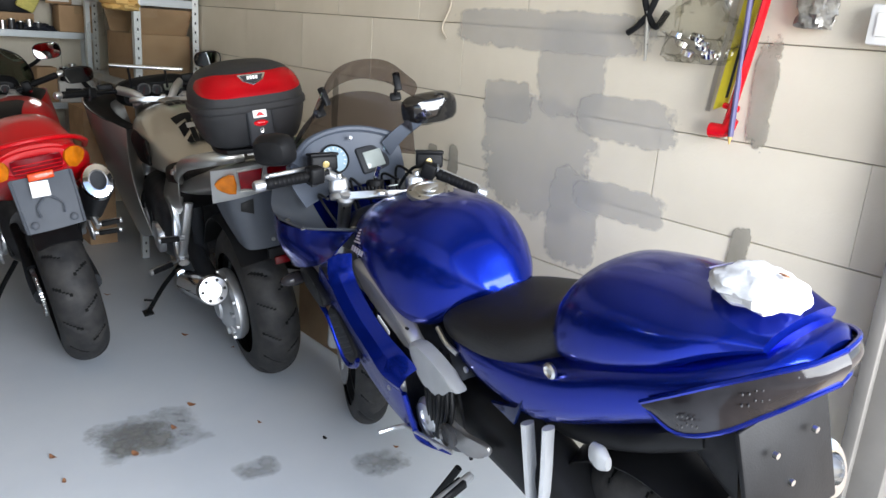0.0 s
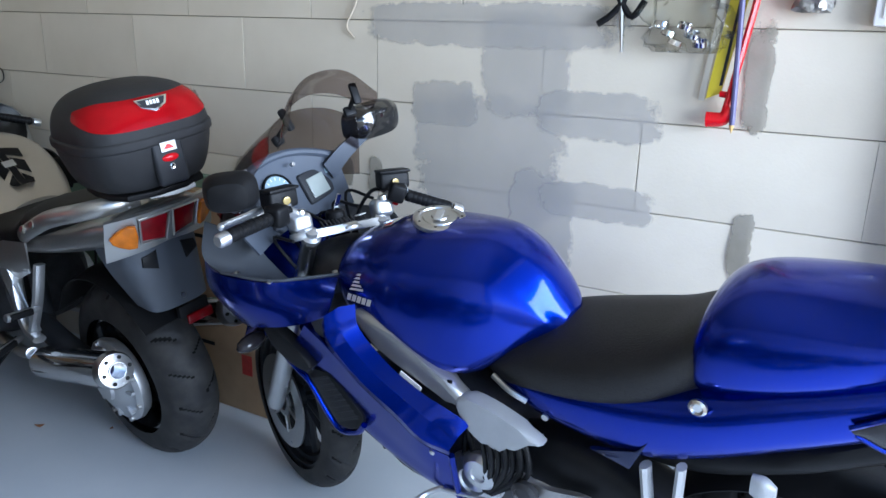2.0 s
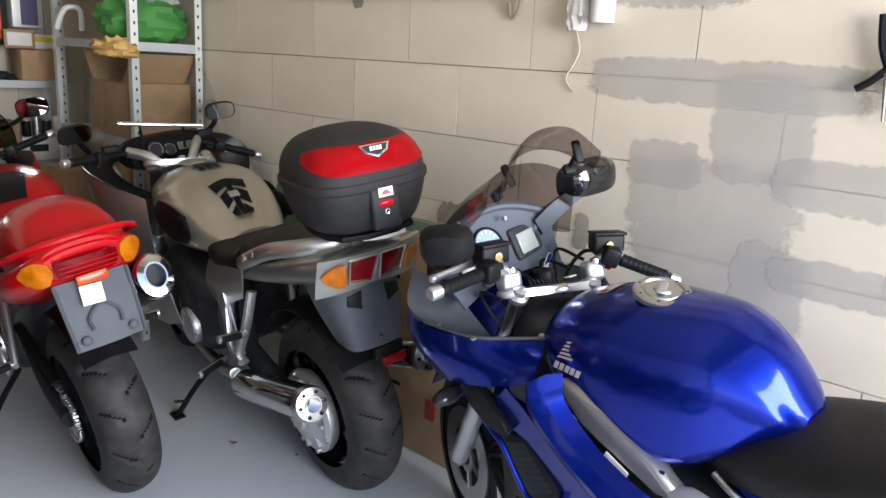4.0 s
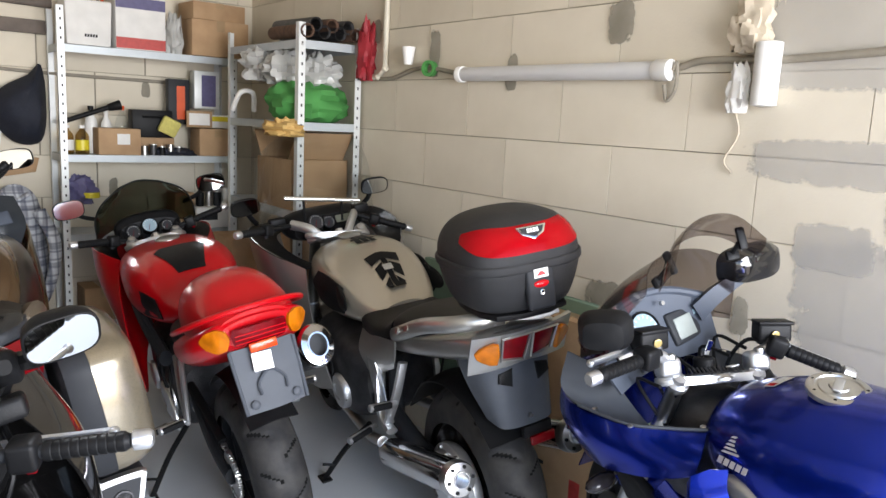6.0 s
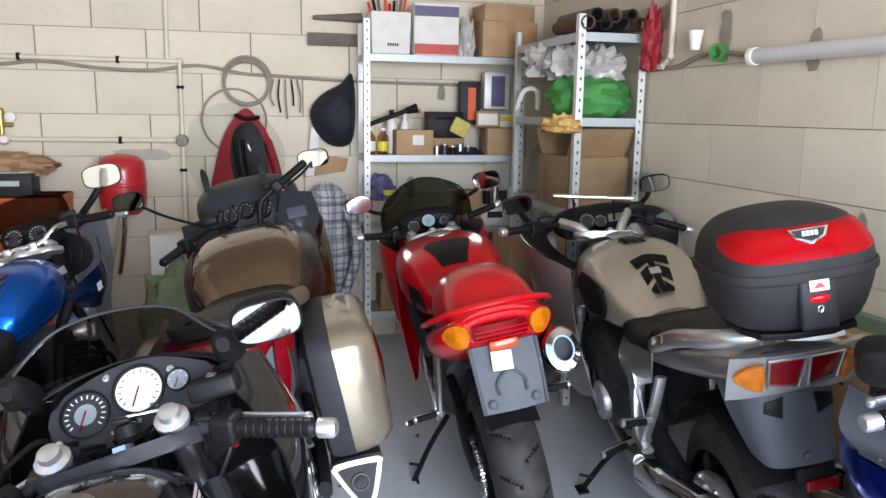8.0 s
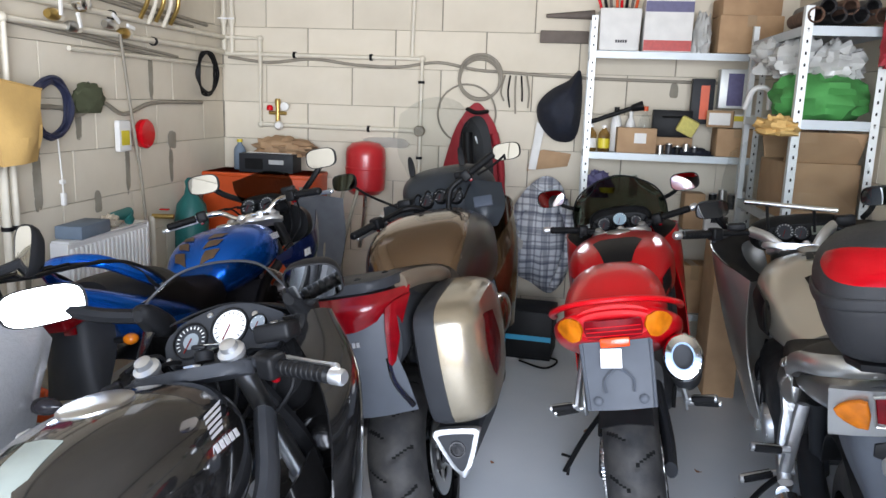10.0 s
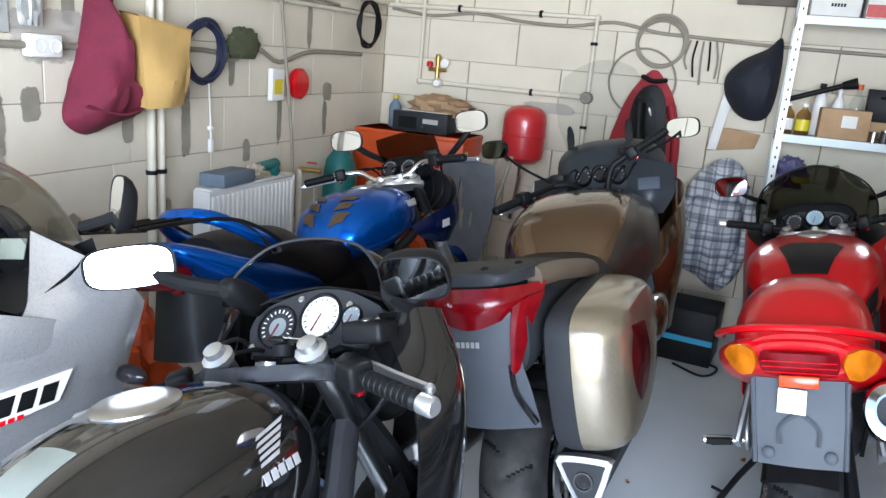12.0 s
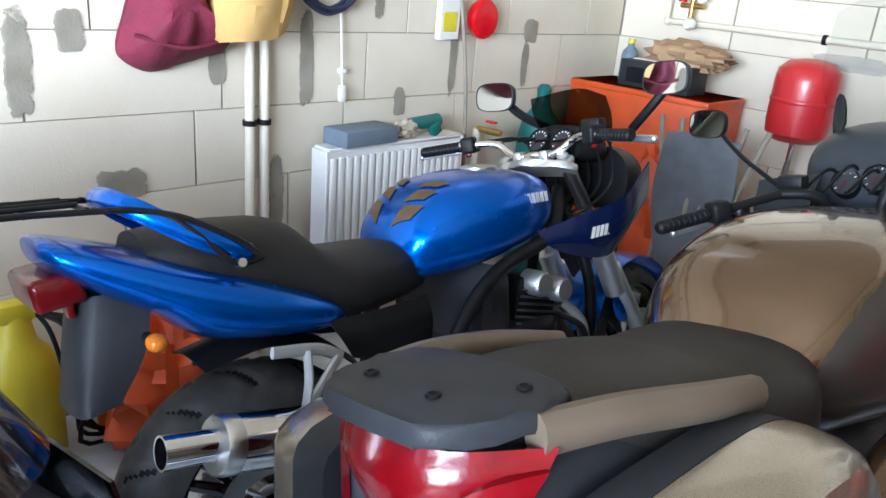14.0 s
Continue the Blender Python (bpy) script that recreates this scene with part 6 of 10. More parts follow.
    part("tail_lip", tube([(-.20, -.06, .885), (-.19, -.17, .925), (-.14, -.27, .965), (-.06, -.315, .985), (.06, -.315, .985), (.14, -.27, .965), (.19, -.17, .925), (.20, -.06, .885)], .012, 8, 6, flat=.8), M_RED, tail)
    for k in range(3):
        part("lens_rib", rod((-.078, -.3235 - .003 * k, .882 + .014 * k), (.078, -.3235 - .003 * k, .882 + .014 * k), .0014, 6), M_REDP, tail)
    part("brake_lens", sheet([[(-.082, -.318, .926), (-.04, -.332, .930), (.04, -.332, .930), (.082, -.318, .926)], [(-.085, -.314, .90), (-.04, -.326, .90), (.04, -.326, .90), (.085, -.314, .90)], [(-.078, -.306, .872), (-.04, -.314, .868), (.04, -.314, .868), (.078, -.306, .872)]], .01, 4, 4), M_REDL, tail, "red brake light lens")
    for s in (-1, 1):
        part("signal_lens", sheet([[(s * .100, -.312, .928), (s * .128, -.300, .937), (s * .154, -.276, .926)], [(s * .092, -.316, .900), (s * .130, -.300, .900), (s * .168, -.258, .900)], [(s * .102, -.306, .868), (s * .128, -.291, .861), (s * .154, -.264, .872)]], .012, 5, 5), M_AMBER, tail, "amber turn signal lens")
        hanger(t, [(s * .15, .25, .68), (s * .175, .17, .57), (s * .19, .13, .50)], .011)
        hanger(t, [(s * .15, .36, .66), (s * .18, .22, .55), (s * .19, .13, .49)], .009)
        peg(t, (s * .18, .14, .50), (s * .29, .12, .50))
        part("hanger_plate", slab([(.50, .48), (.44, .50), (.36, .42), (.38, .36), (.46, .37)], .012, Matrix.Translation((s * .19, 0, 0)) @ SIDE, .004, 2), M_ALU, t)
        peg(t, (s * .19, .42, .38), (s * .32, .40, .37))
        part("side_fairing", sheet([[(s * .19, .98, .93), (s * .248, 1.12, .955), (s * .258, 1.28, .96), (s * .19, 1.46, .93), (s * .05, 1.58, .88)],
                                    [(s * .225, .93, .80), (s * .262, 1.08, .80), (s * .262, 1.26, .81), (s * .19, 1.46, .80), (s * .05, 1.60, .80)],
                                    [(s * .245, .82, .64), (s * .25, .94, .62), (s * .235, 1.1, .64), (s * .17, 1.3, .68), (s * .05, 1.48, .72)],
                                    [(s * .24, .70, .44), (s * .23, .76, .40), (s * .21, .85, .40), (s * .16, 1.0, .5), (s * .06, 1.2, .6)]], .005), M_RED, t, "red half fairing panel")
        part("inner_panel", sheet([[(s * .185, .985, .925), (s * .243, 1.12, .95), (s * .252, 1.27, .955), (s * .21, 1.40, .96)], [(s * .13, 1.03, .90), (s * .15, 1.12, .88), (s * .16, 1.25, .90), (s * .14, 1.33, .95)]], .004), M_BLACK, t)
        grip_set(t, (s * .11, 1.18, .975), (s * .335, 1.13, 1.02), m, True, (0, .055, -.012), red=s > 0)
        mirror(t, (s * .20, 1.36, 1.06), (s * .315, 1.235, 1.145), I4, .066, .042, (-s * .15, -1, -.1), None, .010, M_BLACK, .035)
    pl = part("plate_holder", sheet([[(-.10, -.30, .86), (0, -.306, .86), (.10, -.30, .86)], [(-.10, -.335, .77), (0, -.342, .77), (.10, -.335, .77)], [(-.094, -.36, .672), (0, -.367, .672), (.094, -.36, .672)]], .008, 3, 3), M_DUCT, t, "grey empty number plate holder")
    part("plate_sticker", box(.06, .002, .055, (-.015, -.342, .82), 0, 1, (-17, 4, 0)), M_WHITE, pl, "white paper sticker")
    part("holder_arch", tube([(-.04, -.366, .725), (-.04, -.352, .76), (0, -.346, .79), (.04, -.352, .76), (.04, -.366, .725)], .005, 6, 4), M_DUCT, pl)
    for s in (-1, 1):
        part("holder_boss", lathe([(.014, 0), (.014, .005), (.01, .008), (.001, .008)], 12, pose(s * .065, -.362, .70, 74, 0, 0)), M_DUCT, pl)
        part("holder_lip", rod((s * .10, -.305, .858), (s * .094, -.364, .674), .006, 8), M_DUCT, pl)
    part("reflector", box(.085, .014, .028, (0, -.325, .862), .004, 2, (-10, 0, 0)), M_AMBRED, pl, "orange-red reflector")
    part("mudguard", sheet([[(s * .08, -.04 + math.cos(a) * (.36 + .02 * (1 - abs(s))), .315 + math.sin(a) * (.36 + .02 * (1 - abs(s)))) for a in (.8, 1.3, 1.8, 2.3)] for s in (-1, 0, 1)]), M_BLACK, t)
    for s in (1,):
        can(t, (s * .20, .28, .55), (s * .185, -.27, .785), .056, M_SATIN, 1.25, M_CHROME, .52)
        part("exhaust_pipe", tube([(s * .20, .30, .54), (s * .18, .5, .42), (s * .14, .7, .32)], .022, 10, 5), M_STEEL, t)
    swingarm(t, .52, .44, .11, M_SATIN)
    chain_drive(t, -.105, 0, .315, .48, .44)
    part("chain_guard", tube([(-.105, .05, .42), (-.105, .25, .46), (-.105, .45, .50)], .018, 8, 4, flat=.6), M_BLACK, t)
    d = part("dash", body([(1.245, 1.03, .93, .13, .975, 3, 3), (1.28, 1.06, .92, .15, .985, 3, 3), (1.36, 1.05, .92, .14, .985, 2.5, 2.5)]), M_BLACK, t)
    gauge(d, (.0, 1.232, 1.0), .033, I4, 60, M_DIALB)
    gauge(d, (-.075, 1.232, .985), .033, I4, 60, M_SATIN)
    gauge(d, (.075, 1.232, .985), .026, I4, 60, M_SATIN)
    part("windscreen", sheet([[(-.225, 1.30, .97), (-.13, 1.45, .98), (0, 1.52, .97), (.13, 1.45, .98), (.225, 1.30, .97)], [(-.215, 1.26, 1.08), (-.12, 1.37, 1.11), (0, 1.41, 1.115), (.12, 1.37, 1.11), (.215, 1.26, 1.08)], [(-.15, 1.22, 1.165), (-.085, 1.27, 1.20), (0, 1.285, 1.21), (.085, 1.27, 1.20), (.15, 1.22, 1.165)]], .003), M_TINTD, t, "dark smoked windscreen")
    part("screen_edge", tube([(-.225, 1.30, .975), (-.215, 1.26, 1.08), (-.15, 1.22, 1.165), (0, 1.285, 1.212), (.15, 1.22, 1.165), (.215, 1.26, 1.08), (.225, 1.30, .975)], .004, 6, 6), M_BLACK, t)
    part("nose", body([(1.38, .96, .72, .2, .84, 2.5, 2.5), (1.5, .94, .70, .16, .82, 2.4, 2.4), (1.6, .86, .74, .06, .80, 2, 2)]), M_RED, t)
    engine_lump(t, .72, .47, .5, .44, .34, seed=7)
    part("frame_spar", tube([(-.16, .98, .86), (-.18, .75, .74), (-.165, .48, .62)], .026, 10, 4, flat=1.6), M_SATIN, t)
    part("frame_spar", tube([(.16, .98, .86), (.18, .75, .74), (.165, .48, .62)], .026, 10, 4, flat=1.6), M_SATIN, t)
    for i in range(4):
        part("cable", tube([(-.14 + .09 * i, 1.17, .98), (-.12 + .08 * i, 1.22, 1.0), (-.08 + .05 * i, 1.20, .85), (-.05 + .03 * i, 1.05, .75)], .0045, 6, 6), M_BLACK, t)
    stand(t, (-.14, .50, .32), (-.33, .52, .06))
    return t


M_COWL = material("dark_slate_plastic", (0.024, 0.029, 0.035), 0.4, 0, 0.12, 12, 0.1, 420, spec=0.3)
M_RAIL = material("matt_bronze_paint", (0.15, 0.115, 0.082), 0.42, 0.3, 0.1, 10, 0.03, 300)
M_BROWN = material("dark_brown_plastic", (0.026, 0.020, 0.016), 0.3, 0, 0.15, 10, 0.0, 200, coat=0.35, spec=0.3)
M_SEATB = material("brown_black_vinyl", (0.026, 0.023, 0.020), 0.55, 0, 0.2, 10, 0.35, 260, spec=0.3)
M_AMBRED = lens_mat("orange_red_reflector", (0.75, 0.07, 0.01))
M_TINTD = glassy("dark_smoked_acrylic", (0.34, 0.36, 0.32))


# ---------------------------------------------------------------- the bronze tourer with panniers
def bronze_tourer():
    t = bike("pannier_motorcycle", (-.10, 3.578, -2.7, 12.5), "bronze and black touring motorcycle with hard panniers")
    wheel(t, 0, .315, .18, 5, M_BLACKG, 15, .13, None, .085, (1,))
    m = steer(28, 1.08, 1.0)
    wheel(t, 1.5, .305, .12, 5, M_BLACKG, 18, .15, m)
    fork(t, 1.5, .305, (1.14, .99), m, yoke=False, bolts=False)
    tank = part("fuel_tank", body([(1.10, .97, .80, .12, .89, 2.4, 2.8), (1.02, 1.005, .72, .225, .88, 2.6, 3), (.86, 1.037, .67, .257, .865, 2.8, 3.2), (.68, 1.04, .66, .253, .86, 2.8, 3.2), (.52, 1.012, .68, .225, .85, 2.7, 3), (.42, .96, .70, .19, .83, 2.5, 3), (.36, .88, .73, .13, .80, 2.3, 2.8)], 44, 6), M_BROWN, t, "dark brown tank sides")
    part("tank_shell", body([(1.06, .992, .90, .09, .95, 2.5, 3), (1.0, 1.022, .88, .17, .95, 2.8, 3), (.86, 1.046, .84, .205, .94, 3, 3), (.68, 1.049, .80, .215, .92, 3, 3), (.53, 1.022, .78, .205, .91, 2.8, 3), (.43, .97, .755, .185, .87, 2.6, 3), (.365, .895, .75, .14, .83, 2.4, 3), (.335, .85, .76, .09, .81, 2.2, 2.6)], 40, 6), M_BRONZE, tank, "metallic bronze tank shell")
    part("seat", body([(.44, .90, .72, .14, .82, 2.6, 3), (.34, .90, .70, .19, .80, 2.8, 3), (.20, .905, .70, .195, .80, 3, 3), (.10, .92, .72, .18, .82, 3, 3)], 32, 5), M_SEATB, t, "brown-black rider seat")
    part("pillion_seat", body([(.14, .93, .78, .16, .85, 2.8, 3), (.06, .945, .80, .165, .87, 2.8, 3), (-.08, .965, .84, .15, .90, 2.8, 3), (-.18, .97, .88, .13, .925, 2.6, 3)], 32, 5), M_SEATB, t, "brown-black pillion seat")
    rack = part("luggage_plate", slab([(-.105, -.385), (-.055, -.40), (.055, -.40), (.105, -.385), (.142, -.30), (.135, -.22), (.09, -.185), (-.09, -.185), (-.135, -.22), (-.142, -.30)], .028, pose(0, 0, .966, -3, 0, 0), .009, 3), M_SATIN, t, "dark grey luggage plate")
    for x, y in ((-.08, -.33), (.035, -.33), (.09, -.24)):
        part("plate_hole", lathe([(.010, 0), (.010, .003), (.006, .004), (.001, -.002)], 12, pose(x, y, .9815 - .052 * y)), M_BLACK, rack)
    for s in (-1, 1):
        part("grab_rail", tube([(s * .14, -.28, .965), (s * .165, -.16, .955), (s * .185, .0, .925), (s * .175, .14, .89)], .022, 10, 6, flat=1.2), M_RAIL, t, "matt bronze grab rail")
    tail = part("tail_fairing", body([(.2, .83, .72, .13, .78, 2.8, 2.8), (.0, .90, .74, .15, .83, 3, 3), (-.18, .955, .74, .15, .86, 3, 3), (-.30, .965, .72, .148, .86, 3, 3), (-.345, .96, .72, .135, .85, 3, 3)], 36, 5), M_SATIN, t, "satin dark grey tail")
    part("tail_panel", sheet([[(-.125, -.352, .90), (0, -.372, .90), (.125, -.352, .90)], [(-.115, -.362, .80), (0, -.385, .80), (.115, -.362, .80)], [(-.13, -.35, .70), (0, -.375, .70), (.13, -.35, .70)], [(-.135, -.32, .60), (0, -.35, .60), (.135, -.32, .60)]], .008), M_DUCT, tail, "satin grey rear panel")
    bar_text(tail, pose(-.005, -.390, .828, 82, 0, 0), 5, .062, .014, M_LOGO, 0)
    part("brake_lens", sheet([[(-.165, -.27, .955), (-.09, -.36, .96), (0, -.385, .963), (.09, -.36, .96), (.165, -.27, .955)], [(-.16, -.29, .925), (-.09, -.375, .92), (0, -.402, .915), (.09, -.375, .92), (.16, -.29, .925)], [(-.155, -.285, .922), (-.08, -.362, .882), (0, -.388, .862), (.08, -.362, .882), (.155, -.285, .922)]], .012), M_REDL, tail, "wide red tail light lens")
    for s in (-1, 1):
        part("signal_lens", sheet([[(s * .108, -.366, .915), (s * .137, -.342, .93), (s * .167, -.29, .935)], [(s * .100, -.376, .85), (s * .118, -.364, .855), (s * .140, -.332, .86)], [(s * .096, -.384, .765), (s * .103, -.380, .755), (s * .113, -.368, .765)]], .01, 4, 4), M_REDL, tail, "red side lens leg")
        part("tail_strip", tube([(s * .09, -.365, .775), (s * .095, -.36, .70), (s * .13, -.34, .62)], .008, 6, 4), M_BLACKG, tail)
        # hard pannier: inner shell, painted lid, red reflector panel
        prof = [(-.33, .96), (-.37, .86), (-.37, .72), (-.33, .58), (-.2, .55), (.0, .57), (.14, .64), (.20, .76), (.17, .90), (.08, .965), (-.1, .98)]
        prof = [(y, .53 + (z - .55) * .86) for y, z in prof]
        cy, cz = -.09, .71
        ring_pts = spline(prof, 4, True)
        def shrink(k):
            return [(cy + (y - cy) * k, cz + (z - cz) * k) for y, z in ring_pts]
        rows = [[(s * x, y, z) for y, z in shrink(k)] for x, k in ((.165, .90), (.175, .97), (.20, 1.0), (.235, 1.005))]
        pn = part("pannier", grid_mesh(rows, close_v=True, caps=True), M_SATIN, t, "hard side pannier in grey and bronze")
        rows = [[(s * x, y, z) for y, z in shrink(k)] for x, k in ((.236, 1.0), (.262, 1.0), (.295, .98), (.325, .93), (.345, .84), (.352, .6), (.353, .3))]
        part("pannier_lid", grid_mesh(rows, close_v=True, caps=True), M_LIDP, pn, "metallic bronze pannier lid")
        part("pannier_reflector", sheet([[(s * .325, -.315, .83), (s * .352, -.22, .83), (s * .358, -.10, .81)], [(s * .33, -.335, .73), (s * .36, -.22, .73), (s * .364, -.08, .72)], [(s * .32, -.31, .62), (s * .348, -.22, .62), (s * .356, -.12, .64)]], .006, 4, 4), M_REDD, pn, "dark red pannier reflector")
        can(t, (s * .21, .25, .42), (s * .225, -.29, .475), .062, M_STEEL, 1.0, M_ALU, .38) if s < 0 else None
    c = [(-.055, .055), (.058, .05), (.062, .03), (.02, -.07), (-.01, -.072), (-.06, .03)]
    ex = Matrix.Translation((.228, -.31, .47)) @ pose(0, 0, 0, 83, 0, 0)
    sil = part("silencer", slab(c, .52, Matrix.Translation((.228, -.05, .45)) @ pose(0, 0, 0, 86, 0, 0), .01, 4), M_SATIN, t, "triangular silencer")
    part("end_cap", slab([(x * 1.05, y * 1.05) for x, y in c], .03, ex, .008, 4), M_ALU, sil, "bare metal triangular end cap")
    part("end_face", slab([(x * .78, y * .78) for x, y in c], .004, ex @ Matrix.Translation((0, 0, .016)), 0, 4), M_SATIN, sil)
    part("outlet", lathe([(.024, 0), (.024, .008), (.020, .008), (.019, -.01), (.001, -.01)], 20, ex @ Matrix.Translation((0, 0, .018))), M_DARKMET, sil)
    for s in (-1, 1):
        hanger(t, [(s * .15, .40, .60), (s * .2, .30, .50), (s * .21, .2, .44)], .014, M_SATIN)
        part("side_cowl", sheet([[(s * .20, .90, .80), (s * .27, 1.05, .88), (s * .31, 1.25, .95), (s * .25, 1.5, 1.0), (s * .08, 1.66, .98)], [(s * .23, .86, .66), (s * .29, 1.05, .70), (s * .30, 1.25, .76), (s * .23, 1.5, .80), (s * .07, 1.66, .82)], [(s * .22, .86, .48), (s * .25, 1.0, .46), (s * .24, 1.15, .48), (s * .18, 1.3, .56), (s * .06, 1.5, .66)]], .005), M_BRONZE, t, "bronze side cowl")
        part("knee_flare", body([(.32, .70, .60, .03, .65, 2.4, 2.4), (.42, .73, .58, .05, .65, 2.6, 2.6), (.55, .72, .58, .05, .65, 2.6, 2.6), (.66, .69, .60, .03, .645, 2.4, 2.4)], 20, 4, s * .27), M_BRONZE, t)
    # dash, bars, mirrors, screen mounts
    d = part("dash", body([(1.12, 1.10, .97, .15, 1.04, 3, 3), (1.2, 1.18, .95, .20, 1.06, 3, 3), (1.35, 1.20, .93, .23, 1.06, 2.8, 2.8), (1.5, 1.14, .93, .20, 1.03, 2.5, 2.5), (1.62, 1.05, .93, .10, .99, 2.2, 2.2)]), M_COWL, t, "dark slate cockpit cowl")
    for x in (-.07, .0, .07):
        gauge(d, (x, 1.125, 1.06 + .012 * (x == 0)), .032, I4, 62, M_SATIN, True, 8)
    part("cockpit_wing", sheet([[(.10, 1.13, 1.13), (.19, 1.11, 1.12), (.285, 1.16, 1.09)], [(.12, 1.05, 1.02), (.21, 1.02, 1.01), (.295, 1.08, .99)], [(.09, 1.03, .92), (.18, 1.01, .91), (.25, 1.05, .91)]], .02, 4, 4), M_COWL, d, "dark slate cockpit panel")
    part("storage_lid", box(.085, .012, .055, (.205, 1.034, 1.03), .008, 2, (-36, 0, 8)), M_DASH, d, "slate storage lid")
    part("cockpit_wing", sheet([[(-.12, 1.10, 1.08), (-.19, 1.08, 1.07), (-.265, 1.10, 1.06)], [(-.13, 1.05, 1.0), (-.20, 1.02, .99), (-.25, 1.05, .98)], [(-.10, 1.04, .93), (-.17, 1.02, .92), (-.20, 1.06, .93)]], .02, 4, 4), M_COWL, d)
    for s, z in ((-1, 1.275), (1, 1.28)):
        part("screen_mount", slab([(-.012, 0), (.012, 0), (.016, .06), (.004, .10), (-.012, .09)], .014, pose(s * .125 - .03, 1.28, z - .1, 80, 0, 0), .004, 2), M_BLACK, d, "black screen mount")
    part("windscreen", sheet([[(-.19, 1.35, 1.17), (-.1, 1.45, 1.18), (0, 1.49, 1.18), (.1, 1.45, 1.18), (.19, 1.35, 1.17)], [(-.21, 1.30, 1.32), (-.1, 1.36, 1.36), (0, 1.385, 1.37), (.1, 1.36, 1.36), (.21, 1.30, 1.32)], [(-.15, 1.24, 1.48), (-.08, 1.27, 1.52), (0, 1.28, 1.535), (.08, 1.27, 1.52), (.15, 1.24, 1.48)]], .003), M_CLEAR, t, "clear tall windscreen")
    for s, a, b in ((-1, (-.14, .92, 1.06), (-.305, .635, 1.005)), (1, (.12, 1.02, 1.14), (.30, 1.03, 1.235))):
        part("bar_riser", tube([(0 + s * .05, .99, 1.02), tuple(Vector(a).lerp(Vector((0, .99, 1.05)), .4)), a], .013, 10, 5), M_BLACK, t)
        grip_set(t, a, b, I4, s < 0, (0, .055, -.02), red=True, weight=False)
        part("fluid_reservoir", box(.06, .045, .035, tuple(Vector(a) + Vector((0, .06, .02))), .007, 2), M_BLACK, t)
    mirror(t, (-.16, .98, 1.06), (-.465, 1.167, 1.213), I4, .072, .040, (-.35, -1, .12), None, .006, M_BLACK, .03)
    mirror(t, (.2, 1.06, 1.15), (.325, 1.20, 1.225), I4, .072, .040, (-.35, -1, .12), None, .006, M_BLACK, .03)
    engine_lump(t, .85, .48, .55, .42, .38, seed=9)
    for i in range(6):
        part("cable", tube([(-.12 + .05 * i, .98, 1.06), (-.1 + .05 * i, 1.10, 1.10 + .01 * (i % 2)), (-.08 + .04 * i, 1.16, 1.02), (-.04 + .02 * i, 1.05, .92)], .0045, 6, 6), M_BLACK, t)
    stand(t, (-.14, .55, .32), (-.32, .6, .055))
    part("front_mudguard", sheet([[(s * .07, 1.5 + (.325 + .015 * (1 - abs(s))) * math.cos(a), .305 + (.325 + .015 * (1 - abs(s))) * math.sin(a)) for a in (.3, .9, 1.5, 2.1, 2.7)] for s in (-1, 0, 1)]), M_BRONZE, t, m=m)
    swingarm(t, .5, .42, .11, M_SATIN)
    return t

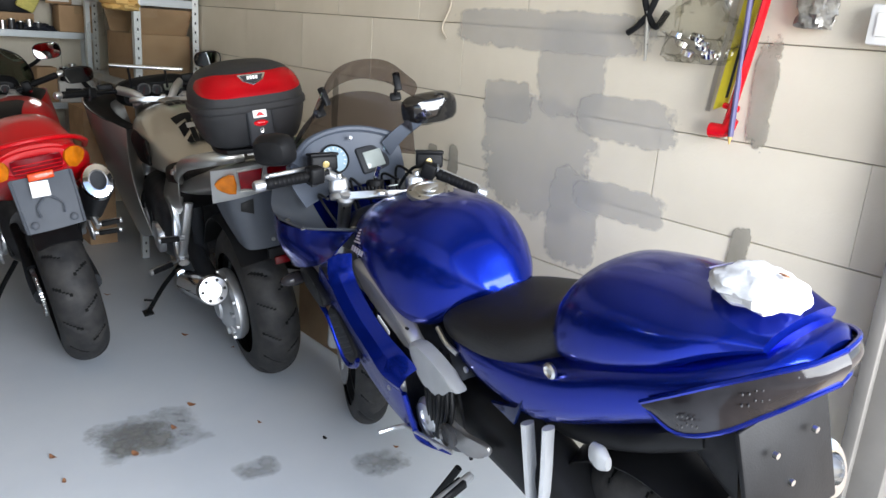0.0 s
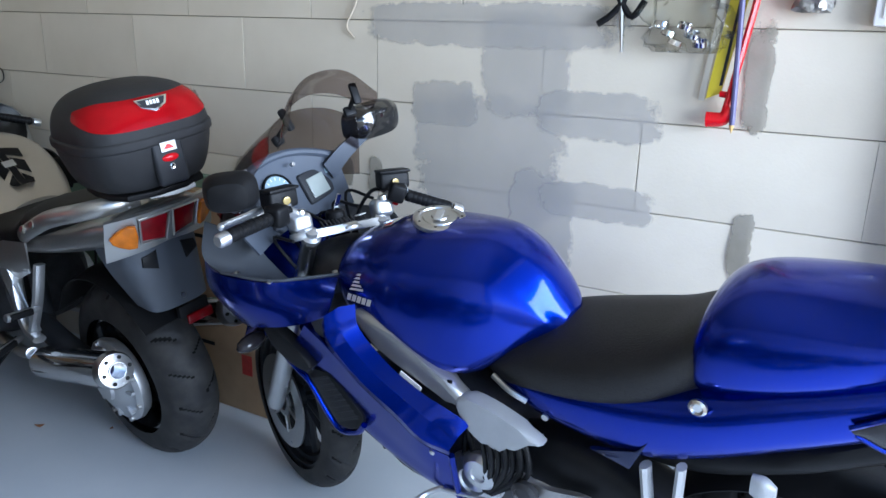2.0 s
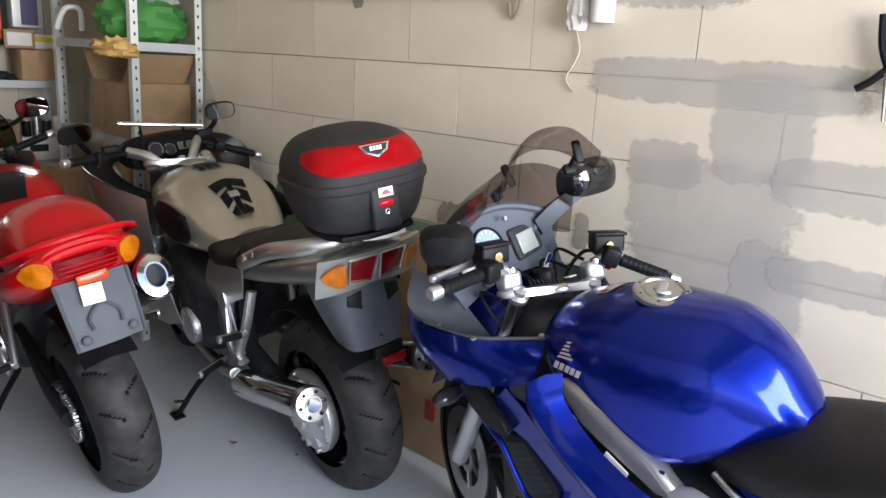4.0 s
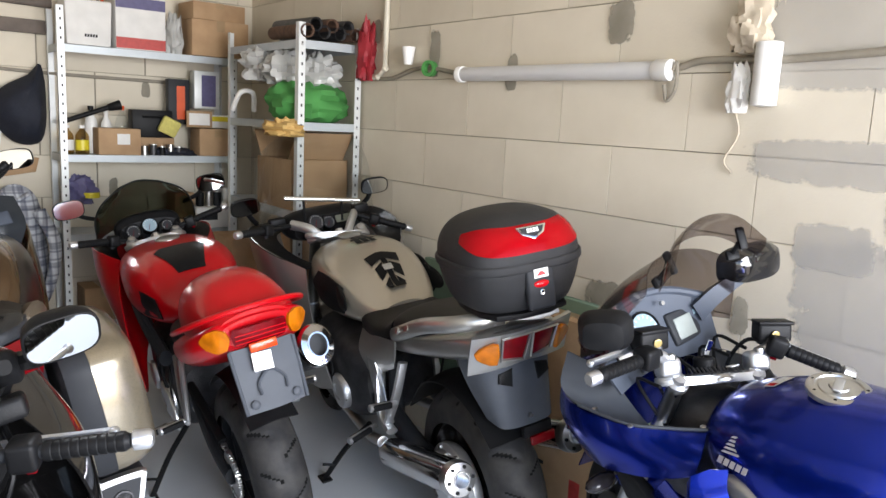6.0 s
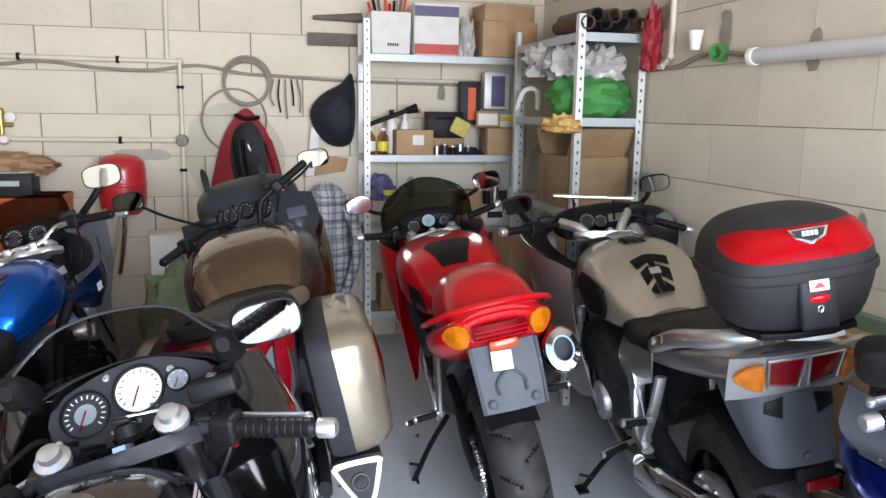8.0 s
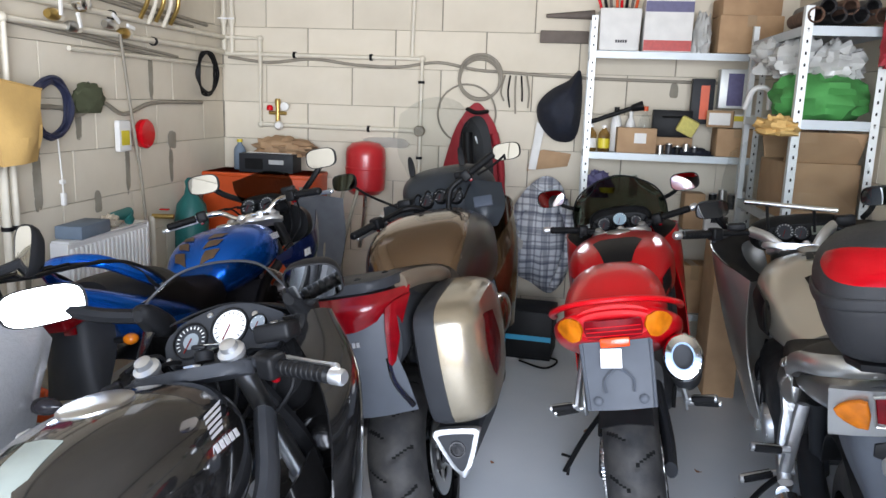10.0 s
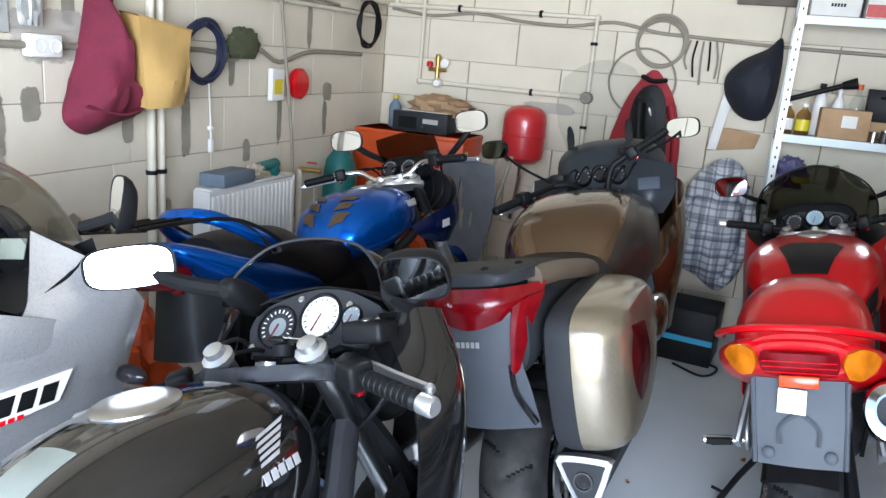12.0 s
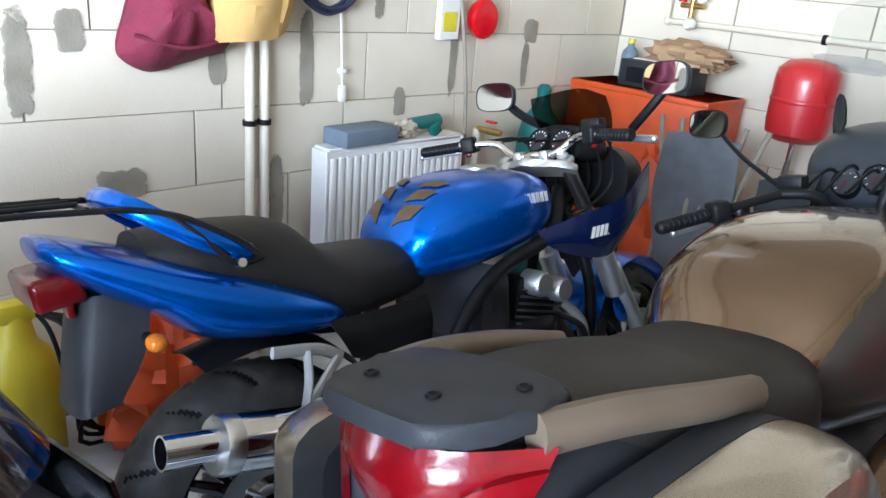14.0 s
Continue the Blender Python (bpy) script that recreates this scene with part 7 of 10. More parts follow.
# ---------------------------------------------------------------- the black bike with a half fairing and round clocks
def black_twin():
    t = bike("road_motorcycle", (-.355, 1.76, -4.7, 11.7), "black road motorcycle with half fairing and twin round clocks", .99)
    wheel(t, 0, .31, .15, 5, M_BLACKG, 14, .11, None, .08, (1,))
    m = Matrix.Translation((.012, -.026, .004)) @ steer(9, .86, .97)
    sq = lambda rows: [[(x, y if y < .98 else .98 + (y - .98) * .5, z) for x, y, z in r] for r in rows]
    wheel(t, 1.24, .30, .11, 5, M_BLACKG, 18, .14, m)
    fork(t, 1.24, .30, (.87, .972), m, .022, .092, yoke=False)
    yk = part("top_yoke", slab([(-.125, 0), (-.10, -.035), (-.04, -.05), (0, -.065), (.04, -.05), (.10, -.035), (.125, 0), (.10, .04), (.05, .02), (-.05, .02), (-.10, .04)], .026, pose(0, .862, .942, -22, 0, 0), .007, 4), M_SATIN, t, "dark grey top yoke", m=m)
    part("stem_nut", lathe([(.026, 0), (.026, .010), (.021, .013), (.019, .026), (.011, .027)], 6, pose(.008, .846, .944, -22, 0, 0)), M_CHROME, yk, m=m)
    part("key_barrel", lathe([(.02, 0), (.02, .02), (.014, .024), (.001, .02)], 16, pose(.015, .90, .962, -22, 0, 0)), M_BLACK, yk, m=m)
    k = part("key", box(.06, .012, .003, (.05, .905, .992), .002, 1, (-10, 10, 6)), M_CHROME, yk, "chrome ignition key", m=m)
    part("key_head", box(.03, .022, .009, (.012, .90, .995), .004, 2, (-10, 10, 6)), M_BLACK, k, m=m)
    for s in (-1, 1):
        part("bar_collar", lathe([(.033, -.03), (.034, -.005), (.03, 0)], 18, pose(s * .095, .875, .955, -22, 0, 0)), M_SATIN, t, m=m)
        grip_set(t, (s * .115, .885, .948), (s * .315, .775, .912), m, True, (0, .06, -.005), red=s > 0, mat=M_SATIN)
    part("brake_reservoir", box(.085, .06, .038, (.165, .945, .985), .009, 3, (-10, 0, -10)), M_BLACK, t, "black brake fluid reservoir", m=m)
    part("reservoir_screw", rod((.165, .94, 1.0), (.165, .94, 1.008), .009, 10), M_STEEL, t, m=m)
    part("choke_lever", tube([(-.17, .88, .945), (-.2, .86, .935), (-.19, .83, .92)], .006, 6, 4), M_ALU, t, m=m)
    d = part("dash", body([(1.03, .985, .88, .15, .94, 3, 3), (1.065, 1.02, .88, .17, .96, 3, 3), (1.10, 1.03, .89, .16, .97, 2.5, 2.5)]), M_BLACK, t, "black instrument housing")
    board = pose(.018, 1.012, .996, 52, 0, 0) @ pose(0, 0, 0, 0, 0, -7.8)
    part("dash_panel", slab([(-.150, -.032), (-.130, .0), (-.05, .046), (.023, .060), (.09, .050), (.145, .028), (.153, -.011), (.109, -.04), (.052, -.047), (.016, -.075), (-.035, -.097), (-.107, -.104), (-.145, -.075)], .020, board @ Matrix.Translation((0, 0, .004)), .006, 4), M_SATIN, d, "dark grey instrument panel")
    gauge(d, (.090, 1.012, .998), .020, I4, 52, M_TACHO, True, 6)
    for u, v in ((-.022, -.052), (.004, -.056), (-.034, -.074), (.030, -.03)):
        part("tell_tale", box(.014, .008, .003, (0, 0, 0), .001, 1), M_LCD, d, m=board @ Matrix.Translation((u, v, .0155)))
    gauge(d, (-.075, 1.0, .976), .041, I4, 52, M_TACHO, True, 16)
    gauge(d, (.020, 1.012, .996), .043, I4, 52, None, True, 14)
    for u, v in ((-.058, .028), (.056, .034), (-.128, -.085), (.128, .012)):
        part("dash_screw", lathe([(.007, 0), (.007, .003), (.004, .004), (.001, .003)], 10), M_STEEL, d, m=board @ Matrix.Translation((u, v, .014)))
    # half fairing and low screen
    for s in (-1, 1):
        part("side_fairing", sheet(sq([[(s * .16, .98, 1.02), (s * .22, 1.08, 1.02), (s * .23, 1.20, 1.0), (s * .16, 1.34, .97), (s * .04, 1.44, .93)],
                                    [(s * .25, .92, .86), (s * .275, 1.03, .86), (s * .27, 1.18, .86), (s * .18, 1.36, .84), (s * .04, 1.47, .83)],
                                    [(s * .26, .86, .68), (s * .265, .98, .66), (s * .25, 1.12, .66), (s * .17, 1.3, .70), (s * .04, 1.40, .73)],
                                    [(s * .23, .80, .46), (s * .23, .90, .42), (s * .21, 1.0, .42), (s * .14, 1.15, .52), (s * .04, 1.28, .62)]]), .005), M_BLACKG, t, "gloss black half fairing")
        part("screen_pad", body([(.975, 1.072, 1.045, .012, 1.06, 2.5, 2.5), (.99, 1.082, 1.03, .022, 1.06, 2.6, 2.6), (1.02, 1.075, 1.0, .027, 1.04, 2.6, 2.6), (1.06, 1.05, .985, .025, 1.02, 2.4, 2.4), (1.09, 1.03, .985, .014, 1.01, 2.2, 2.2)], 20, 4, s * .186), M_BLACK, t, "black mirror mount cover")
        mirror(t, (s * .20, 1.03, 1.045), ((-.405, .95, 1.115) if s < 0 else (.278, .912, 1.10)), I4, .094 if s < 0 else .060, .045 if s < 0 else .044, (.54, -.84, .03) if s < 0 else (.1, -.9, -.42), None, .018, M_BLACK, .045)
    part("windscreen", sheet(sq([[(-.20, 1.08, 1.03), (-.13, 1.24, 1.03), (0, 1.31, 1.02), (.13, 1.24, 1.03), (.20, 1.08, 1.03)], [(-.205, 1.03, 1.075), (-.125, 1.15, 1.105), (0, 1.195, 1.115), (.125, 1.15, 1.105), (.205, 1.03, 1.075)], [(-.165, 1.02, 1.09), (-.10, 1.085, 1.135), (0, 1.105, 1.148), (.10, 1.085, 1.135), (.165, 1.02, 1.09)]]), .003), M_TINT, t, "lightly smoked low screen")
    part("screen_edge", tube(sq([[(-.205, 1.05, 1.05), (-.165, 1.02, 1.09), (-.10, 1.085, 1.135), (0, 1.105, 1.148), (.10, 1.085, 1.135), (.165, 1.02, 1.09), (.205, 1.05, 1.05)]])[0], .003, 6, 6), M_SATIN, t)
    part("cowl_floor", sheet([[(-.19, 1.04, 1.005), (-.1, 1.055, 1.035), (0, 1.06, 1.05), (.1, 1.055, 1.035), (.19, 1.04, 1.01)], [(-.19, 1.065, 1.01), (-.1, 1.09, 1.03), (0, 1.10, 1.035), (.1, 1.09, 1.03), (.19, 1.065, 1.01)], [(-.15, 1.08, 1.01), (-.09, 1.11, 1.02), (0, 1.135, 1.02), (.09, 1.11, 1.02), (.15, 1.08, 1.01)]], .004), M_BLACK, t)
    part("cowl_inside", body([(1.04, 1.0, .8, .16, .92, 2.5, 2.5), (1.11, .98, .75, .15, .88, 2.5, 2.5), (1.19, .90, .76, .08, .83, 2, 2)], 28, 4), M_BLACK, t)
    tank = part("fuel_tank", body([(.84, .91, .76, .08, .84, 2.3, 2.6), (.77, .962, .70, .15, .84, 2.5, 2.8), (.64, .988, .67, .178, .835, 2.5, 2.8), (.50, .990, .67, .18, .835, 2.5, 2.8), (.37, .96, .69, .158, .825, 2.4, 2.8), (.28, .895, .71, .125, .80, 2.3, 2.6), (.23, .83, .73, .08, .78, 2, 2.3)], 40, 6), M_BLACKG, t, "gloss black fuel tank")
    part("filler_cap", lathe([(.064, -.004), (.064, .004), (.058, .007), (.03, .009), (.001, .009)], 32, pose(-.01, .585, .990)), M_STEEL, tank, "brushed round filler cap")
    part("tank_protector", sheet([[(-.035, .45, .984), (0, .45, .987), (.035, .45, .984)], [(-.035, .39, .968), (0, .39, .971), (.035, .39, .968)], [(-.033, .32, .931), (0, .32, .934), (.033, .32, .931)]], .003, 4, 4), M_PAD, tank, "pale translucent tank protector")
    wing_badge(tank, Matrix.Translation((.168, .655, .905)) @ pose(0, 0, 0, 0, -24, 0) @ Matrix(((0, 0, 1, 0), (1, 0, 0, 0), (0, 1, 0, 0), (0, 0, 0, 1))), M_LOGO, .075)
    part("seat", body([(.30, .80, .69, .10, .75, 2.4, 3), (.2, .79, .67, .15, .74, 2.6, 3), (.0, .80, .68, .16, .75, 2.8, 3), (-.08, .84, .70, .15, .78, 2.6, 3), (-.2, .86, .76, .13, .81, 2.5, 3), (-.28, .86, .79, .09, .83, 2.2, 2.5)], 32, 6), M_SEAT, t, "black dual seat")
    part("tail_fairing", body([(.25, .72, .62, .12, .68, 2.6, 2.6), (.0, .75, .63, .17, .70, 2.8, 2.8), (-.15, .81, .69, .16, .76, 2.6, 2.6), (-.28, .85, .76, .10, .81, 2.4, 2.4), (-.33, .84, .79, .05, .815, 2, 2)], 32, 5), M_BLACKG, t)
    for s in (-1, 1):
        part("frame_spar", tube([(s * .13, .88, .84), (s * .19, .70, .72), (s * .185, .42, .62), (s * .15, .28, .55)], .024, 10, 5, flat=1.5), M_SATIN, t)
        part("radiator_cover", sheet([[(s * .19, .95, .74), (s * .20, .82, .72), (s * .19, .70, .70)], [(s * .21, .95, .62), (s * .215, .82, .60), (s * .20, .70, .58)], [(s * .19, .95, .5), (s * .2, .82, .48), (s * .19, .70, .46)]], .005), M_BLACKG, t)
        can(t, (s * .18, .2, .33), (s * .2, -.28, .42), .05, M_STEEL)
        peg(t, (s * .18, .35, .36), (s * .31, .33, .35))
        part("fork_cover", tube([(s * .09, .93, .90), (s * .12, 1.02, .75), (s * .10, 1.12, .62)], .02, 8, 4), M_BLACK, t)
    for i in range(7):
        part("cable", tube([(-.19 + .06 * i, .90, .955), (-.14 + .05 * i, .96, .965 - .02 * (i % 3)), (-.12 + .045 * i, .98, .86), (-.06 + .02 * i, .86, .76)], .005, 6, 6), M_BLACK, t)
    engine_lump(t, .62, .46, .5, .42, .36, seed=11)
    swingarm(t, .45, .42, .1, M_SATIN)
    chain_drive(t, -.09, 0, .31, .42, .42)
    stand(t, (-.13, .45, .32), (-.31, .52, .055))
    return t


M_TACHO = material("grey_dial_face", (0.20, 0.23, 0.25), 0.35, 0, 0.1, 30, 0.0)
M_PAD = material("pale_plastic_pad", (0.25, 0.28, 0.25), 0.3, 0, 0.1, 30, 0.0)
M_HAND = material("worn_bronze_film", (0.10, 0.06, 0.03), 0.5, 0.1, 0.3, 30, 0.2)


# ---------------------------------------------------------------- the bright blue naked bike
def blue_naked():
    t = bike("naked_motorcycle", (-.954, 3.465, -4.65, 11.8), "bright blue four-cylinder naked motorcycle with a black rack", .98)
    wheel(t, 0, .315, .17, 3, M_BLACKG, 13, .12, None, .08, (1,))
    part("rim_stripe", ring(.203, .211, .004, 64, .0725), M_BLUE2, t, "blue rim stripe", m=Matrix.Translation((0, 0, .315)))
    m = steer(10, .93, .97)
    wheel(t, 1.40, .30, .115, 3, M_BLACKG, 18, .145, m)
    fork(t, 1.40, .30, (.97, .97), m, .021, .1)
    part("front_mudguard", sheet([[(s * .07, 1.40 + (.32 + .015 * (1 - abs(s))) * math.cos(a), .30 + (.32 + .015 * (1 - abs(s))) * math.sin(a)) for a in (.3, .9, 1.5, 2.1, 2.7)] for s in (-1, 0, 1)]), M_BLUE2, t, m=m)
    for s in (-1, 1):
        part("fork_guard", tube([(s * .1, 1.20, .55), (s * .1, 1.14, .68)], .034, 12, 3), M_ALU, t, "slotted silver fork guard", m=m)
        part("fender_side", ellipsoid(.02, .05, .07, (s * .085, 1.26, .50), (20, 0, 0), 14, 10), M_BLUE2, t, m=m)
    tank = part("fuel_tank", body([(.92, .93, .83, .08, .885, 2.3, 2.6), (.86, .965, .79, .145, .88, 2.5, 2.8), (.74, .985, .765, .185, .875, 2.5, 2.8), (.62, .985, .745, .192, .87, 2.5, 2.8), (.51, .965, .735, .17, .86, 2.4, 2.8), (.43, .91, .735, .135, .83, 2.3, 2.6), (.395, .85, .745, .09, .80, 2, 2.3)], 40, 6), M_BLUE2, t, "bright blue fuel tank")
    hull = [(.86, .965, .79, .145, .88, 2.5, 2.8), (.74, .985, .765, .185, .875, 2.5, 2.8), (.62, .985, .745, .192, .87, 2.5, 2.8), (.51, .965, .735, .17, .86, 2.4, 2.8), (.43, .91, .735, .135, .83, 2.3, 2.6), (.395, .85, .745, .09, .80, 2, 2.3)]
    for s, y in ((1, .405), (1, .45), (1, .495), (-1, .405), (-1, .45), (-1, .495)):
        decal(tank, hull, [((s * .03, y), (s * .085, y + .02), (s * .10, y + .055), (s * .045, y + .038))], M_HAND, "knee_film", "worn brown tank film", .004)
    bar_text(tank, Matrix.Translation((.1785, .765, .912)) @ pose(0, 0, 0, 0, -14, 0) @ Matrix(((0, 0, 1, 0), (1, 0, 0, 0), (0, 1, 0, 0), (0, 0, 0, 1))), 6, .095, .026, M_LOGO, 0.05)
    part("filler_cap", lathe([(.05, 0), (.05, .006), (.04, .009), (.001, .009)], 24, pose(0, .73, .984)), M_STEEL, tank)
    part("seat", body([(.46, .83, .71, .09, .77, 2.3, 3), (.37, .845, .70, .13, .775, 2.5, 3), (.24, .85, .695, .155, .775, 2.7, 3), (.17, .875, .71, .155, .79, 2.7, 3), (.10, .935, .74, .145, .82, 2.6, 3), (.0, .95, .78, .14, .85, 2.6, 3), (-.12, .955, .82, .125, .88, 2.5, 3), (-.20, .95, .85, .09, .90, 2.2, 2.6)], 36, 6), M_SEAT, t, "matt black stepped dual seat")
    tail = part("tail_fairing", body([(.22, .755, .695, .12, .725, 2.4, 2.4), (.14, .79, .685, .165, .735, 2.6, 2.4), (.0, .85, .70, .18, .775, 2.6, 2.6), (-.11, .888, .728, .175, .815, 2.6, 2.8), (-.19, .915, .79, .165, .85, 2.6, 2.6), (-.28, .945, .845, .145, .895, 2.6, 2.4), (-.35, .965, .895, .115, .93, 2.4, 2.2), (-.375, .965, .92, .08, .945, 2, 2)], 40, 6), M_BLUE2, t, "bright blue tail fairing")
    part("tail_light", box(.19, .09, .062, (-.01, -.355, .872), .014, 3, (8, 0, 0)), M_REDL, tail, "red tail light")
    part("rear_fender", sheet([[(-.09, -.20, .86), (-.06, -.31, .85), (.06, -.31, .85), (.09, -.20, .86)], [(-.09, -.22, .74), (-.07, -.33, .74), (.07, -.33, .74), (.09, -.22, .74)], [(-.085, -.28, .64), (-.08, -.35, .63), (.08, -.35, .63), (.085, -.28, .64)]], .006), M_SATIN, t, "dark grey plate holder")
    part("fender_reflector", box(.04, .012, .03, (.04, -.335, .83), .004, 2), M_REDL, t)
    for s in (-1, 1):
        g = part("grab_handle", tube([(s * .14, -.02, .895), (s * .15, -.12, .94), (s * .11, -.21, 1.0), (s * .05, -.24, 1.02), (0, -.245, 1.022)], .014, 10, 6, flat=1.5), M_BLUE2, t, "blue grab handle")
        part("rack_tube", tube([(s * .16, .0, .885), (s * .165, -.06, .885), (s * .155, -.13, .955), (s * .13, -.20, 1.0), (s * .12, -.36, 1.015), (s * .12, -.50, 1.02)], .006, 8, 6), M_BLACK, t, "black steel luggage rack")
        part("rack_tube", tube([(s * .16, .0, .885), (s * .155, -.05, .93), (s * .14, -.15, .985), (s * .12, -.25, 1.01)], .006, 8, 6), M_BLACK, t)
        part("rack_bolt", rod((s * .15, -.05, .88), (s * .175, -.05, .885), .009, 10), M_STEEL, t)
        part("signal_stem", rod((s * .09, -.22, .76), (s * .13, -.22, .76), .010, 8), M_BLACK, t)
        part("turn_signal", ellipsoid(.026, .02, .018, (s * .145, -.22, .76), (0, 0, 0), 12, 8), M_AMBER, t, "amber turn signal")
        can(t, (s * .19, .26, .46), (s * .235, -.17, .57), .058, M_CHROME, 1.0, M_STEEL, .45) if s > 0 else None
        hanger(t, [(s * .185, .145, .648), (s * .19, .085, .680), (s * .20, -.02, .700)], .008, M_CASTP)
        hanger(t, [(s * .19, .135, .650), (s * .205, .075, .60), (s * .21, .035, .56)], .008, M_CASTP)
        hanger(t, [(s * .195, .060, .685), (s * .20, .055, .62), (s * .21, .035, .56)], .008, M_CASTP)
        peg(t, (s * .205, .04, .56), (s * .30, .01, .56), M_CASTP)
        part("side_cover", sheet([[(s * .14, .42, .72), (s * .16, .28, .72), (s * .155, .14, .72)], [(s * .16, .42, .66), (s * .175, .28, .66), (s * .165, .16, .68)], [(s * .14, .42, .58), (s * .15, .30, .59), (s * .145, .20, .62)]], .005), M_BLACK, t)
        part("frame_tube", tube([(s * .05, 1.0, .90), (s * .14, .86, .80), (s * .175, .62, .74), (s * .18, .48, .62), (s * .15, .42, .42)], .020, 10, 6), M_BLACK, t, "black steel frame tube")
        part("down_tube", tube([(s * .05, 1.02, .85), (s * .12, 1.05, .6), (s * .13, .95, .32), (s * .14, .5, .28)], .018, 10, 6), M_BLACK, t)
        part("quarter_fairing", sheet([[(s * .15, .80, .815), (s * .20, .93, .85), (s * .22, 1.09, .88), (s * .18, 1.26, .96)], [(s * .17, .805, .785), (s * .215, .95, .785), (s * .225, 1.09, .80), (s * .17, 1.26, .85)], [(s * .165, .87, .75), (s * .19, .97, .72), (s * .19, 1.07, .72), (s * .13, 1.22, .78)]], .005), M_INK, t, "dark blue quarter fairing")
        bar_text(t, Matrix.Translation((s * .226, .975, .80)) @ pose(0, 0, 0, 0, 0, 4 * s) @ Matrix(((0, 0, s, 0), (s, 0, 0, 0), (0, 1, 0, 0), (0, 0, 0, 1))), 5, .10, .03, M_WHITE, .3)
        mirror(t, (s * .16, 1.20, 1.06), (s * .285, 1.08 if s < 0 else 1.18, 1.17 if s < 0 else 1.20), I4, .078, .046, (-s * .1, -1, .08), M_BLACK, .014, M_SATIN, .045)
        part("muffler_tip", lathe([(.03, 0), (.032, .10), (.028, .10), (.027, .02)], 20, along((.237, -.17, .572), (.2395, -.27, .59)), True), M_CHROME, t) if s > 0 else None
    for y in (-.30, -.40, -.48):
        part("rack_bar", rod((-.12, y, 1.015), (.12, y, 1.015), .005, 8), M_BLACK, t)
    for x in (-.06, 0, .06):
        part("rack_bar", rod((x, -.30, 1.02), (x, -.50, 1.024), .005, 8), M_BLACK, t)
    part("hugger", sheet([[(s * .09, math.cos(a) * (.355 + .02 * (1 - abs(s))), .318 + math.sin(a) * (.362 + .02 * (1 - abs(s)))) for a in (.75, 1.1, 1.5, 1.9)] for s in (-1, 0, 1)]), M_BLACK, t, "black rear hugger")
    # four cylinder engine with fins and chrome covers
    e = engine_lump(t, .72, .45, .42, .34, .42, M_BLACK, True, 13)
    for i in range(7):
        part("fin", box(.36, .16, .006, (0, .755 + .006 * i, .555 + .017 * i), .002, 1, (-14, 0, 0)), M_DARKMET, e)
    part("cylinder_block", box(.34, .15, .17, (0, .765, .61), .012, 2, (-14, 0, 0)), M_BLACK, e)
    for x, y, z in ((.20, .755, .688), (.20, .832, .658), (-.20, .755, .688)):
        part("cam_cover", lathe([(.034, -.05), (.034, .006), (.028, .016), (.001, .018)], 20, pose(x, y, z, 0, 90 if x > 0 else -90, 0)), M_ALU, e, "polished round cam cover")
    part("carburettor", box(.36, .09, .10, (0, .62, .67), .02, 2), M_SATIN, e)
    part("air_box_side", slab([(.66, .74), (.58, .72), (.55, .52), (.64, .50)], .36, SIDE, .01, 2), M_SATIN, e)
    for i in range(4):
        part("header_pipe", tube([(-.13 + .087 * i, .90, .60), (-.13 + .087 * i, 1.0, .50), (-.12 + .08 * i, .98, .34), (-.08 + .05 * i, .8, .22)], .018, 8, 5), M_STEEL, e)
    d = part("dash", body([(1.04, 1.06, .98, .10, 1.02, 3, 3), (1.09, 1.08, .97, .115, 1.02, 3, 3), (1.16, 1.06, .96, .10, 1.0, 2.5, 2.5)]), M_BLACK, t)
    gauge(d, (-.045, 1.035, 1.03), .036, I4, 58, M_SATIN)
    gauge(d, (.045, 1.035, 1.03), .036, I4, 58, M_SATIN)
    part("fly_screen", sheet([[(-.12, 1.16, 1.02), (0, 1.27, 1.03), (.12, 1.16, 1.02)], [(-.15, 1.12, 1.10), (0, 1.20, 1.13), (.15, 1.12, 1.10)], [(-.145, 1.10, 1.16), (0, 1.15, 1.185), (.145, 1.10, 1.16)]], .003), M_TINTD, t, "dark fly screen")
    part("headlight", body([(1.18, 1.02, .82, .16, .92, 2.5, 2.5), (1.28, 1.0, .82, .14, .91, 2.4, 2.4), (1.36, .95, .86, .06, .905, 2, 2)], 24, 4), M_BLACK, t)
    bp = [(-.07, .96, 1.0), (-.14, .97, 1.04), (-.22, .93, 1.045)]
    for s in (-1, 1):
        part("handlebar", tube([(0, .955, 1.0)] + [(-s * x, y, z) for x, y, z in bp] + [(s * .24, .915, 1.045)], .0115, 10, 6), M_CHROME, t, "chrome handlebar", m=m)
        grip_set(t, (s * .22, .93, 1.045), (s * .37, .87, 1.035), m, True, (0, .055, -.012), red=True, weight=False)
        part("bar_clamp", box(.03, .04, .035, (s * .045, .955, .995), .008, 2), M_ALU, t, m=m)
    part("brake_reservoir", box(.06, .045, .035, (.19, .98, 1.07), .007, 2), M_BLACK, t, m=m)
    for i in range(7):
        part("cable", tube([(-.2 + .066 * i, .96, 1.04), (-.16 + .055 * i, 1.08, 1.03), (-.1 + .04 * i, 1.12, .9), (-.04 + .02 * i, .98, .80)], .0045, 6, 6), M_BLACK, t)
    swingarm(t, .45, .42, .1, M_SATIN)
    chain_drive(t, -.095, 0, .315, .42, .42)
    stand(t, (-.14, .45, .30), (-.32, .52, .06))
    return t


